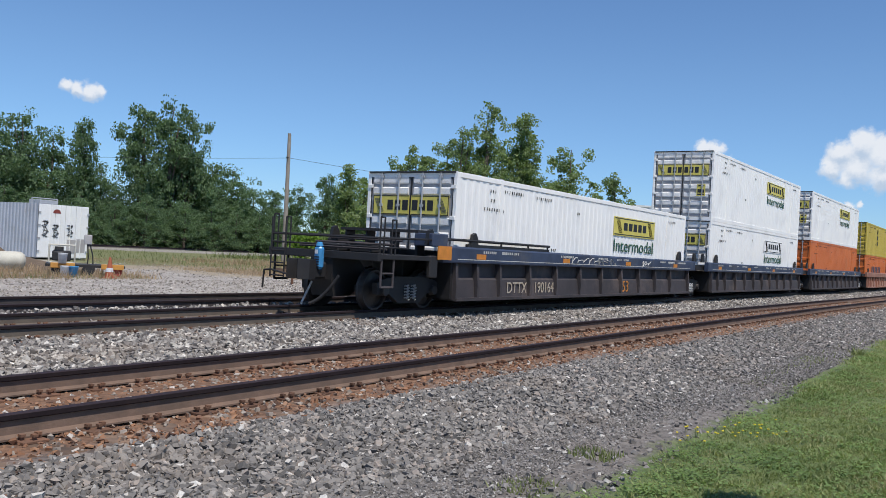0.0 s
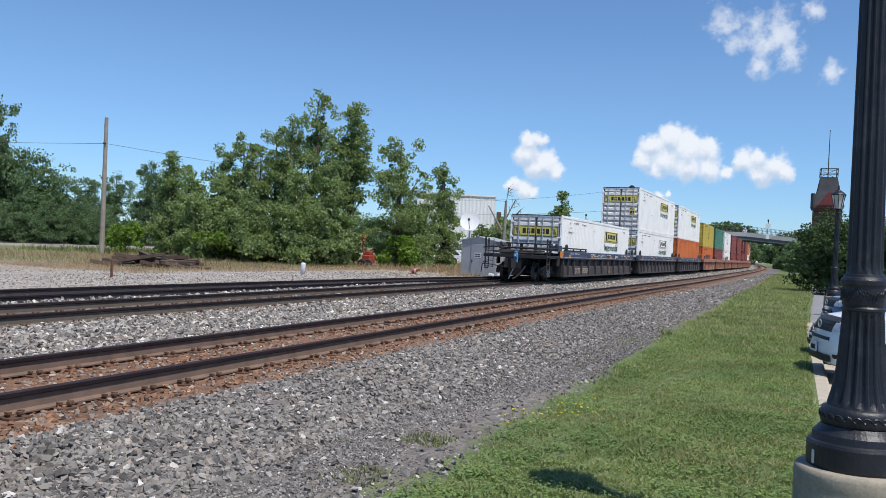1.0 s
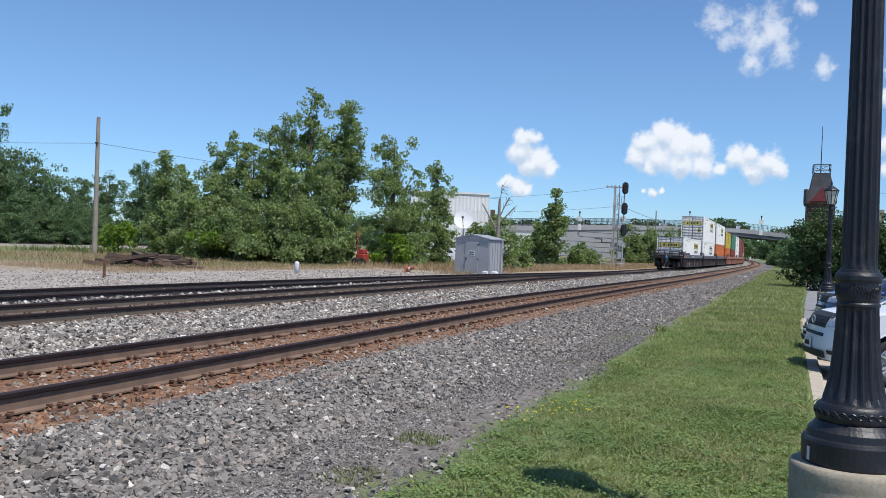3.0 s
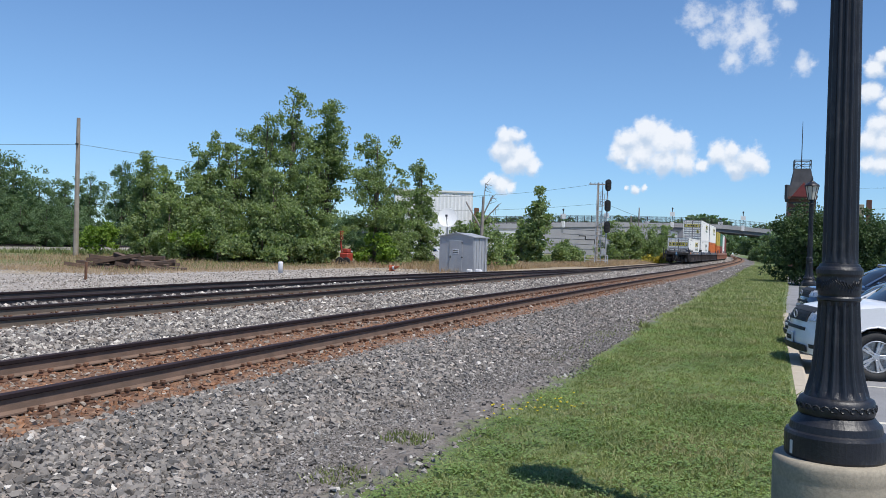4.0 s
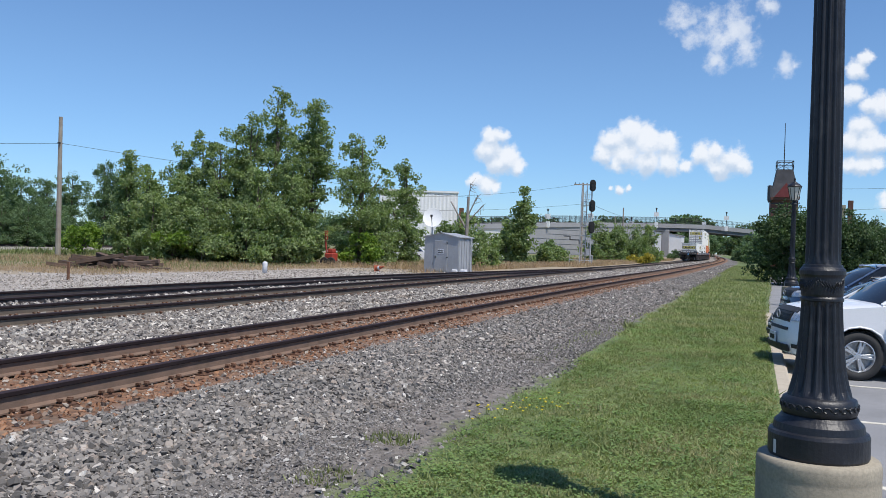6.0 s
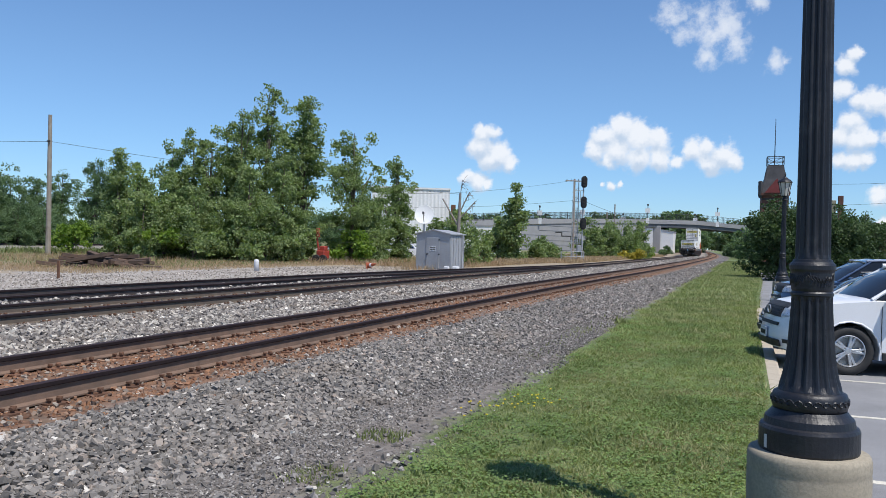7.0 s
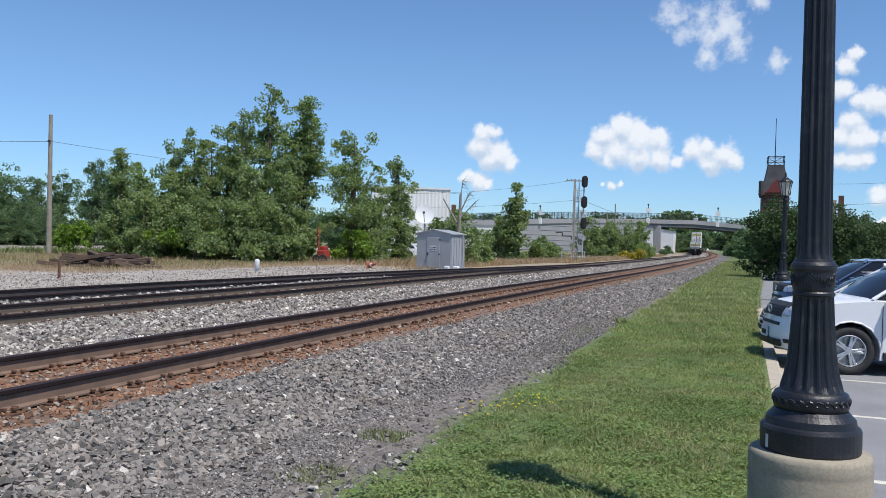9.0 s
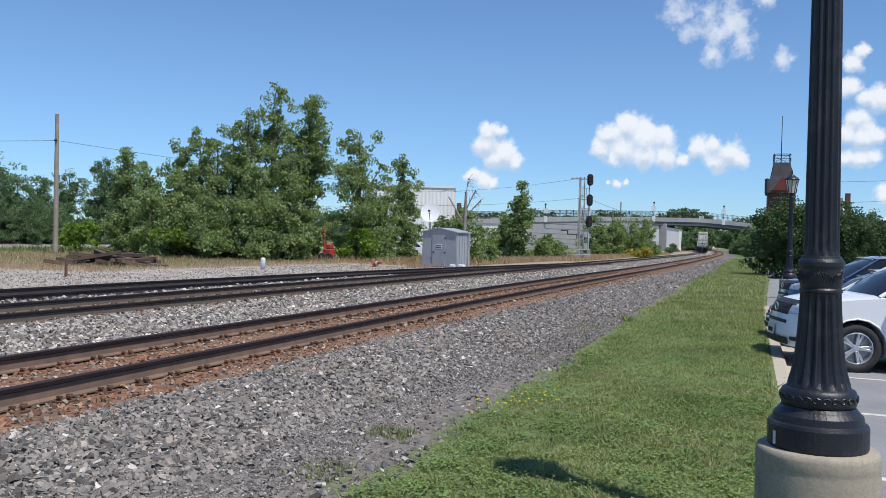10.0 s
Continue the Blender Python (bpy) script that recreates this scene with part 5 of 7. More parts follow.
# ---- parked cars ----
GLASS_DARK = mat("tinted_car_glass", (0.012, 0.014, 0.018), 0.06, 0.0, (0.02, 0.022, 0.026), 1, 20, 0.0)
TYRE = mat("tyre_rubber", (0.022, 0.022, 0.023), 0.8, 0.0, (0.035, 0.034, 0.033), 8, 60, 0.2)
ALLOY = mat("silver_alloy", (0.62, 0.63, 0.65), 0.3, 0.7, (0.52, 0.53, 0.55), 5, 60, 0.0)
LENS = mat("clear_headlight", (0.55, 0.57, 0.60), 0.08, 0.0, (0.35, 0.36, 0.38), 6, 30, 0.0, coat=1.0)
SILVER = mat("silver_car_paint", (0.80, 0.805, 0.815), 0.32, 0.0, (0.77, 0.775, 0.785), 1, 200, 0.0, coat=0.6)
NAVY = mat("navy_car_paint", (0.020, 0.035, 0.085), 0.25, 0.2, (0.018, 0.03, 0.07), 1, 200, 0.0, coat=1.0)
BLUE_CAR = mat("blue_car_paint", (0.045, 0.085, 0.17), 0.25, 0.2, (0.04, 0.075, 0.15), 1, 200, 0.0, coat=1.0)
DARK_CAR = mat("charcoal_car_paint", (0.03, 0.032, 0.036), 0.25, 0.2, (0.026, 0.028, 0.03), 1, 200, 0.0, coat=1.0)


def loft(bm, outlines):
    rings = [[bm.verts.new(p) for p in o] for o in outlines]
    n = len(rings[0])
    for a, b in zip(rings, rings[1:]):
        for k in range(n):
            bm.faces.new((a[k], a[(k + 1) % n], b[(k + 1) % n], b[k]))
    bm.faces.new(rings[0][::-1]), bm.faces.new(rings[-1])
    bmesh.ops.recalc_face_normals(bm, faces=bm.faces)


def arch(xc, r, zc, zb):
    pts = []
    a0 = math.asin(max(-1, min(1, (zb - zc) / r)))
    for k in range(11):
        a = a0 + (math.pi - 2 * a0) * k / 10
        pts.append((xc + r * math.cos(a), zc + r * math.sin(a)))
    return pts


def crease(ob):
    """Smooth shading but for the sharp edges."""
    ob.data.set_sharp_from_angle(angle=radians(38))
    return ob


def car_wheel(parent, x, y, r, side):
    """Tyre and five-spoked rim; side: -1 faces -y."""
    hub = thing("wheel", "", "")
    hub.parent = parent
    hub.matrix_basis = pose(x, y, r, 90 if side < 0 else -90, 0, 0)
    bm = bmesh.new()
    lathe(bm, [(r * 0.66, -0.10), (r * 0.95, -0.11), (r, -0.08), (r, 0.08), (r * 0.95, 0.11), (r * 0.68, 0.10), (r * 0.64, 0.06), (r * 0.64, -0.06)], 36)
    tyre = part("tyre", bm, TYRE, parent, "black rubber tyre", True)
    tyre.matrix_basis = hub.matrix_basis
    bm = bmesh.new()
    lathe(bm, [(r * 0.66, 0.02), (r * 0.66, 0.10), (r * 0.63, 0.105), (r * 0.60, 0.08), (r * 0.60, 0.02)], 36)
    lathe(bm, [(r * 0.17, 0.02), (r * 0.17, 0.075), (r * 0.10, 0.085)], 16)
    for k in range(5):
        for d in (-0.13, 0.13):
            a = k * math.tau / 5 + d
            m = Matrix.Rotation(a, 4, "Z")
            box(bm, r * 0.12, r * 0.63, -r * 0.055, r * 0.055, 0.045, 0.085, 0.006, m)
    rim = part("rim", bm, ALLOY, tyre, "silver five-spoke alloy rim")
    bm = bmesh.new()
    lathe(bm, [(r * 0.60, -0.02), (r * 0.60, 0.015), (0.05, 0.02)], 24)
    part("brake_disc", bm, PLASTIC, tyre)
    bpy.data.objects.remove(hub)


def build_car(paint, label, suv=True, cladding=None):
    """A parked car, nose towards -x, its left side towards -y; front bumper at x 0."""
    car = thing("car", label, "car", "cars parked along the kerb")
    L, W, h = (4.6, 0.91, 1.0) if suv else (4.7, 0.90, 0.86)
    r = 0.36 if suv else 0.325
    zb = 0.24 if suv else 0.19
    fw, rw = 0.98 if suv else 0.95, 3.70 if suv else 3.68
    up = 0.13 if suv else 0.0
    side = [(0.04, zb + 0.10), (0.0, 0.42 * h + 0.06), (0.0, 0.56 * h), (0.05, 0.70 * h), (0.10, 0.80 * h), (0.22, 0.90 * h), (0.6, 0.985 * h), (1.0, 1.035 * h), (1.32, 1.07 * h),
            (2.2, 1.09 * h), (3.4, 1.12 * h), (4.3, 1.14 * h), (L - 0.06, 1.08 * h), (L - 0.01, 0.9 * h), (L, 0.52 * h), (L - 0.06, zb + 0.12), (L - 0.3, zb)]
    if suv:   # a high, blunt bonnet
        side[3:12] = [(0.05, 0.74), (0.08, 0.86), (0.14, 0.97), (0.28, 1.045), (0.6, 1.095), (1.0, 1.13), (1.34, 1.16), (2.2, 1.15), (4.3, 1.17)]
    side += arch(rw, r + 0.075, r, zb) + arch(fw, r + 0.075, r, zb) + [(0.32, zb)]

    def section(s):
        a = abs(s)
        out = []
        for x, z in side:
            front, back = max(0, 1 - x / 0.7), max(0, 1 - (L - x) / 0.6)
            nx = x + front * 0.34 * a**3.2 - back * 0.16 * a**3
            nz = z - (0.05 * a**4 if z > 0.8 * h else 0) - front * 0.03 * a**2
            tuck = 0.035 * max(0, (z - 0.75 * h)) + 0.02 * max(0, (0.45 - z)) if a > 0.9 else 0
            out.append((nx, s * W - math.copysign(tuck, s) if s else 0.0, nz))
        return out
    front = side[:7]

    def nose_patch(s0, s1, z0, z1, proud, rise=0.0):
        """A sheet lying on the curved nose between two breadths and two heights."""
        bm = bmesh.new()
        rows = []
        for j in range(5):
            row = []
            for k in range(7):
                s = s0 + (s1 - s0) * k / 6
                z = z0 + (z1 - z0) * j / 4 + rise * abs(s) ** 2
                x = float(np.interp(z, [p[1] for p in front], [p[0] for p in front]))
                x += max(0, 1 - x / 0.7) * 0.34 * abs(s) ** 3.2 - proud
                row.append(bm.verts.new((x, s * (W + 0.004), z - max(0, 1 - x / 0.7) * 0.03 * abs(s) ** 2)))
            rows.append(row)
        for a, b in zip(rows, rows[1:]):
            for k in range(6):
                bm.faces.new((a[k], b[k], b[k + 1], a[k + 1]))
        bmesh.ops.recalc_face_normals(bm, faces=bm.faces)
        bmesh.ops.solidify(bm, geom=bm.faces[:], thickness=0.025)
        return bm
    bm = bmesh.new()
    loft(bm, [section(s) for s in (-1, -0.97, -0.88, -0.7, -0.4, 0, 0.4, 0.7, 0.88, 0.97, 1)])
    crease(part("body", bm, paint, car, "", True))
    # greenhouse
    top = 1.69 if suv else 1.44
    bz = 1.05 * h + (0.08 if suv else 0)
    cab = [(1.20, bz), (1.55, bz + (top - bz) * 0.55), (1.98, top - 0.07), (2.25, top - 0.01), (3.0, top), (3.75 if suv else 3.3, top - 0.03), (4.25 if suv else 3.8, top - 0.2), (4.5 if suv else 4.4, bz + 0.02)]

    def cabin(s, shrink=0.0):
        out = []
        for x, z in cab:
            f = (z - bz) / (top - bz)
            out.append((x + (shrink if x < 2 else -shrink) + 0.10 * abs(s) ** 3 * (1 if x < 2 else -1), s * (W - 0.07 - 0.20 * f**1.3), z - shrink - (0.03 * abs(s) ** 3 if f > 0.5 else 0)))
        return out
    bm = bmesh.new()
    loft(bm, [cabin(s, 0.012) for s in (-1, -0.9, -0.5, 0, 0.5, 0.9, 1)])
    crease(part("cabin_glass", bm, GLASS_DARK, car, "dark reflecting glass", True))
    bm = bmesh.new()
    roof = [(x, z) for x, z in cab if z > top - 0.12]
    for s0, s1 in ((-1.0, -0.5), (-0.5, 0), (0, 0.5), (0.5, 1.0)):
        rows = []
        for s in (s0, s1):
            rows.append([bm.verts.new((x, s * (W - 0.265) * 1.0, z + 0.012 - 0.03 * abs(s) ** 3)) for x, z in roof])
        for k in range(len(roof) - 1):
            bm.faces.new((rows[0][k], rows[0][k + 1], rows[1][k + 1], rows[1][k]))
    bmesh.ops.remove_doubles(bm, verts=bm.verts, dist=0.001)
    bmesh.ops.solidify(bm, geom=bm.faces[:], thickness=0.03)
    part("roof", bm, paint, car)
    for s in (-1, 1):
        def at(x, z, out=0.006):
            f = (z - bz) / (top - bz)
            return (x, s * (W - 0.07 - 0.20 * max(f, 0) ** 1.3 + out), z - (0.03 if f > 0.5 else 0))
        for name, a, b, t in (("front_pillar", (1.30, bz + 0.0), (2.08, top - 0.05), 0.028), ("middle_pillar", (2.55, bz), (2.62, top - 0.02), 0.04), ("rear_pillar", (3.55, bz), (3.5, top - 0.04), 0.05),
                              ("tail_pillar", (4.40, bz), (3.95, top - 0.10), 0.07)):
            bm = bmesh.new()
            tube(bm, at(*a), at(*b), t, t, 6)
            part(name, bm, paint if "middle" not in name else PLASTIC, car)
        bm = bmesh.new()
        bars(bm, [at(2.0, top - 0.03, 0.0), at(2.6, top, 0.0), at(3.4, top, 0.0), at(4.0, top - 0.1, 0.0)], 0.03, 6)
        part("roof_rail", bm, paint, car)
        for k, xx in enumerate((1.42, 2.58, 3.52)):   # door gaps
            bm = bmesh.new()
            box(bm, xx, xx + 0.008, s * (W + 0.003) - 0.004, s * (W + 0.003) + 0.004, zb + 0.12, 1.04 * h)
            part("door_gap", bm, PLASTIC, car)
        for xx in (2.3, 3.3):
            bm = bmesh.new()
            box(bm, xx, xx + 0.2, s * (W + 0.02) - 0.02, s * (W + 0.02) + 0.02, 0.9 * h, 0.94 * h, 0.008)
            part("door_handle", bm, paint, car)
        bm = bmesh.new()
        box(bm, 1.5, 1.68, s * (W + 0.10) - 0.10, s * (W + 0.10) + 0.10, 1.08 * h, 1.24 * h, 0.03)
        part("wing_mirror", bm, paint, car)
        lens = part("headlight", nose_patch(s * 0.54, s * 0.97, 0.69 * h + up, 0.845 * h + up, 0.012, 0.03), LENS, car, "clear headlight")
        part("lamp_bezel", nose_patch(s * 0.62, s * 0.80, 0.72 * h + up, 0.80 * h + up, 0.016), ALLOY, lens)
        part("fog_lamp", nose_patch(s * 0.68, s * 0.86, 0.40 * h + 0.03, 0.46 * h + 0.03, 0.012), PLASTIC, car)
        for xc in (fw, rw):   # wheel arch lips
            bm = bmesh.new()
            bars(bm, [(x, s * (W - 0.004), z) for x, z in arch(xc, r + 0.08, r, zb)], 0.014, 5)
            part("arch_trim", bm, cladding or paint, car)
        bm = bmesh.new()
        box(bm, fw + r + 0.1, rw - r - 0.1, s * (W + 0.004) - 0.02, s * (W + 0.004) + 0.02, zb, zb + 0.12, 0.01)
        part("sill_trim", bm, cladding or PLASTIC, car)
        for xc in (fw, rw):
            car_wheel(car, xc, s * (W - 0.12), r, s)
    bm = bmesh.new()   # dark space behind the wheels
    box(bm, 0.45, L - 0.45, -W + 0.25, W - 0.25, zb - 0.02, 0.72 * h)
    part("underbody", bm, PLASTIC, car)
    grille = part("grille", nose_patch(-0.50, 0.50, 0.68 * h + up, 0.83 * h + up, 0.012), PLASTIC, car, "black grille with chrome badge")
    for k in range(3):
        part("grille_bar", nose_patch(-0.47, 0.47, (0.70 + 0.045 * k) * h + up, (0.715 + 0.045 * k) * h + up, 0.022), PLASTIC, grille)
    part("hood_edge", nose_patch(-0.62, 0.62, 0.835 * h + up, (0.86 + 0.04 * suv) * h + up, 0.014), PLASTIC if suv else paint, grille)
    part("upper_intake", nose_patch(-0.50, 0.50, 0.60 * h + up * 0.6, 0.65 * h + up * 0.6, 0.012), PLASTIC, car)
    bm = bmesh.new()
    pts = [(0.025 + 0.03 * suv, 0.085 * math.cos(k * math.tau / 16), 0.77 * h + up + 0.06 * math.sin(k * math.tau / 16)) for k in range(17)]
    bars(bm, pts, 0.010, 5)
    part("badge", bm, ALLOY, grille, "chrome ring badge")
    part("lower_intake", nose_patch(-0.62, 0.62, zb + 0.13, zb + 0.23, 0.012), PLASTIC, car)
    bm = bmesh.new()
    box(bm, -0.03, -0.008, -0.16, 0.16, 0.46 * h, 0.62 * h, 0.004)
    plate = part("number_plate", bm, PLATE, car, "white number plate")
    bm = bmesh.new()
    for k in range(6):
        box(bm, -0.034, -0.030, -0.125 + k * 0.043, -0.098 + k * 0.043, 0.50 * h, 0.57 * h)
    part("plate_marking", bm, INK, plate)
    return car


def park(car, y, x=0.50, turn=0.0):
    car.matrix_basis = pose(x + 0.0145 * y, y, -0.135, 0, 0, turn)


CAR_SILVER = build_car(SILVER, "silver sport utility car with silver alloy wheels, nose to the kerb")
park(CAR_SILVER, 14.68, 0.13, 13)
CAR_NAVY = build_car(NAVY, "dark navy saloon car, nose to the kerb", suv=False)
park(CAR_NAVY, 17.5, 0.10, 12)
CAR_DARK = build_car(DARK_CAR, "charcoal saloon car, nose to the kerb", suv=False)
park(CAR_DARK, 20.4, 0.36, 12)
CAR_BLUE = build_car(BLUE_CAR, "blue hatch car, nose to the kerb", suv=True)
park(CAR_BLUE, 23.3, 0.36, 11)
CAR_PALE = build_car(SILVER, "pale silver saloon car, nose to the kerb", suv=False)
park(CAR_PALE, 26.2, 0.45, 11)


# ---- trees ----
def place(az, dist):
    a = radians(az)
    return -math.sin(a) * dist, math.cos(a) * dist


def crown_mesh(name, lobes, leaves, leaf, material, seed, clump=0.55, per=45):
    """Leaves in clumps over lobes of (x, y, z, rx, ry, rz)."""
    rng = np.random.default_rng(seed)
    lob = np.array(lobes, float)
    vol = np.prod(lob[:, 3:], axis=1) ** (2 / 3)
    n = max(8, leaves // per)
    pick = rng.choice(len(lob), n, p=vol / vol.sum())
    d = rng.normal(size=(n, 3))
    d /= np.linalg.norm(d, axis=1, keepdims=True)
    centre = lob[pick, :3] + d * lob[pick, 3:] * (rng.random(n) ** 0.33)[:, None] * rng.uniform(0.75, 1.08, (n, 1))
    k = np.repeat(np.arange(n), per)
    m = len(k)
    spread = clump * rng.uniform(0.5, 1.3, n)
    pos = centre[k] + rng.normal(size=(m, 3)).clip(-1.25, 1.25) * spread[k][:, None] * (0.55, 0.55, 0.45)
    size = leaf * rng.uniform(0.6, 1.4, m)
    r = turns(rng, m)
    shape = np.array([(-0.5, 0, 0), (0, -0.38, 0.06), (0.55, 0, 0), (0, 0.38, 0.06)])
    v = np.einsum("nij,kj->nki", r, shape) * size[:, None, None] + pos[:, None]
    me = bpy.data.meshes.new(name)
    f = np.arange(m * 4, dtype=np.int32)
    me.vertices.add(m * 4), me.loops.add(m * 4), me.polygons.add(m)
    me.vertices.foreach_set("co", v.astype(np.float32).ravel())
    me.loops.foreach_set("vertex_index", f)
    me.polygons.foreach_set("loop_start", f[::4].copy())
    me.polygons.foreach_set("loop_total", np.full(m, 4, np.int32))
    me.update(calc_edges=True)
    me.materials.append(material)
    return me, centre


def build_tree(lobes, leaves, leaf, material, seed, label, group, trunk=0.16, lean=0.0, name="tree", clump=0.55):
    tree = thing(name, label, "tree" if name == "tree" else "bush", group)
    me, centre = crown_mesh("crown", lobes, leaves, leaf, material, seed, clump)
    crown = new("crown", me)
    crown.parent = tree
    tagged(crown, kind="stuff")
    rng = random.Random(seed)
    top = max(l[2] for l in lobes)
    bm = bmesh.new()
    pts = [Vector((lean * k / 8 + rng.uniform(-0.08, 0.08), rng.uniform(-0.08, 0.08), -0.1 + (top + 0.1) * k / 8)) for k in range(9)]
    for k, (a, b) in enumerate(zip(pts, pts[1:])):
        tube(bm, a, b, trunk * (1 - k / 9), trunk * (1 - (k + 1) / 9.2), 8, False)
    part("trunk", bm, BARK, tree)
    order = sorted(range(len(centre)), key=lambda i: rng.random())[:14]
    for i in order:
        c = Vector(centre[i])
        a = pts[min(7, max(2, int(c.z * 0.6 / top * 8)))]
        bm = bmesh.new()
        midp = a.lerp(c, 0.5) + Vector((0, 0, 0.12 * (c - a).length))
        tube(bm, a, midp, trunk * 0.38, trunk * 0.25, 6, False), tube(bm, midp, c, trunk * 0.25, trunk * 0.08, 6, False)
        part("limb", bm, BARK, tree)
    return tree


def poplar(h, w, rng, bare=0.1, gaps=1.0, cone=0.0):
    """Lobes of an upright, loose crown of height h and width w; cone narrows it upwards."""
    out = []
    n = int(8 + h * 1.1)
    for k in range(n):
        f = k / (n - 1)
        z = h * (bare + (0.96 - bare) * f)
        r = w / 2 * (0.75 + 0.6 * math.sin(math.pi * min(1, 0.22 + f * 0.70))) * (1 - (0.22 + 0.45 * cone) * f)
        for j in range(2 if f < 0.75 else 1):
            a = rng.uniform(0, math.tau)
            o = r * 0.5 * gaps * (1 - f * 0.5)
            out.append((math.cos(a) * o, math.sin(a) * o, z, r * rng.uniform(0.36, 0.62), r * rng.uniform(0.36, 0.62), h / n * rng.uniform(0.7, 1.2)))
        if 0.15 < f < 0.97:   # a bough that stands out from the crown
            a = rng.uniform(0, math.tau)
            o = r * rng.uniform(0.8, 1.05)
            out.append((math.cos(a) * o, math.sin(a) * o, z + 0.2, r * 0.24, r * 0.24, h / n * 0.6))
    return out


def rounded(h, w, rng):
    out = []
    for k in range(9):
        a, f = rng.uniform(0, math.tau), rng.random()
        out.append((math.cos(a) * w * 0.26, math.sin(a) * w * 0.26, h * (0.2 + 0.58 * f), w * rng.uniform(0.18, 0.30), w * rng.uniform(0.18, 0.30), h * rng.uniform(0.12, 0.22)))
    out.append((0, 0, h * 0.8, w * 0.25, w * 0.25, h * 0.17))
    return out


def build_trees():
    rng = random.Random(11)
    # the poplar clump beyond the yard: azimuth, distance, height, width, bare foot, cone
    clump = [(40.0, 62, 7.3, 2.5, 0.06, 0.5), (38.7, 63, 6.3, 3.0, 0.05, 0), (37.4, 60, 5.2, 3.0, 0.05, 0), (36.75, 62, 7.9, 2.9, 0.05, 0.3), (35.55, 62, 8.8, 2.9, 0.05, 0.3), (34.5, 62, 8.3, 2.8, 0.05, 0.2),
             (33.4, 63, 9.7, 2.9, 0.05, 0.2), (32.4, 62, 10.6, 2.9, 0.05, 0.2), (31.0, 63, 12.4, 3.5, 0.12, 0.0), (28.6, 64, 12.0, 3.1, 0.36, -0.4), (25.4, 62, 9.6, 4.6, 0.04, 0.3),
             (24.2, 63, 6.2, 2.6, 0.04, 0.5), (23.7, 66, 5.0, 2.2, 0.05, 0.3), (22.45, 68, 8.1, 3.0, 0.06, 0.5), (35.2, 58, 4.8, 4.2, 0.03, 0), (32.0, 58, 6.4, 3.8, 0.03, 0), (30.0, 60, 7.2, 3.4, 0.03, 0.2), (38.5, 58.5, 4.5, 3.2, 0.03, 0),
             (28.9, 60, 3.6, 2.2, 0.03, 0)]
    for k, (az, d, h, w, bare, cone) in enumerate(clump):
        n = int(1500 * h * w / 4) + 3000
        t = build_tree(poplar(h, w, rng, bare, 1.0, cone), n, 0.155, LEAF, 100 + k, "leafy green poplar with a loose upright crown", "poplars beyond the yard", 0.05 + 0.012 * h, rng.uniform(-0.3, 0.3), clump=0.42)
        t.matrix_basis = pose(*place(az, d), 0, 0, 0, rng.uniform(0, 360))
    # low bright bushes at the feet of the clump
    for k, (az, d, h, w, m) in enumerate([(38.0, 58, 2.6, 4, LEAF_LIME), (36.2, 57, 2.2, 4, LEAF), (33.4, 57, 2.4, 4.5, LEAF), (30.6, 58, 2.6, 4, LEAF), (29.4, 60, 2.4, 3.0, LEAF), (26.0, 60, 2.6, 3.5, LEAF_LIME),
                                          (18.2, 59, 4.2, 3.6, LEAF), (17.2, 63, 3.2, 3.4, LEAF), (19.6, 61, 3.6, 3.0, LEAF), (13.4, 88, 2.2, 3.6, LEAF), (12.6, 90, 2.7, 2.8, LEAF), (12.0, 92, 1.7, 3, LEAF), (15.6, 84, 3.4, 3.4, LEAF),
                                          (43.2, 66, 2.6, 3.5, LEAF_LIME), (6.6, 135, 2.6, 6, LEAF_LIME), (7.6, 140, 2.4, 6, LEAF_LIME), (4.75, 190, 2.6, 4, LEAF_DARK), (6.45, 114, 1.5, 2.4, LEAF_GOLD), (7.3, 114, 1.2, 2.2, LEAF_GOLD)]):
        az -= 0.7 if az > 24 else 0
        t = build_tree(rounded(h, w, rng), int(700 * w), 0.19, m, 200 + k, "golden-flowered bush beside the tracks" if m is LEAF_GOLD else "low leafy bush in the tall grass", "bushes along the yard", 0.05, 0, "bush", 0.4)
        t.matrix_basis = pose(*place(az, d), -0.1, 0, 0, rng.uniform(0, 360))
    for k, (az, d, h, w) in enumerate([(14.6, 83, 7.4, 2.5), (15.5, 86, 4.2, 2.4), (9.6, 120, 5.4, 4.5), (8.4, 122, 5.8, 5.0), (7.2, 125, 5.2, 4.5), (6.5, 130, 5.4, 3.4)]):
        t = build_tree(poplar(h, w, rng, 0.04, 1.0, 0.5), int(3400 + 700 * h), 0.22, LEAF, 300 + k, "young green tree beside the tracks", "young trees beside the tracks", 0.08)
        t.matrix_basis = pose(*place(az, d), 0, 0, 0, rng.uniform(0, 360))
    # four kinds of shade tree, repeated along the far belt
    kinds = [build_tree(poplar(10, 5.6, rng, 0.05) if k < 2 else rounded(9, 8.5, rng) + poplar(9.6, 6.5, rng, 0.05), 18000, 0.20, LEAF_DARK, 400 + k, "dense dark green shade tree", "trees beyond the branch track", 0.28, 0, "tree", 0.62)
             for k in range(4)]
    woods = build_tree(rounded(9.6, 10, rng) + rounded(9.0, 11, rng), 5000, 0.62, LEAF_DARK, 440, "distant green tree on the skyline", "skyline trees", 0.28, 0, "tree", 1.15)
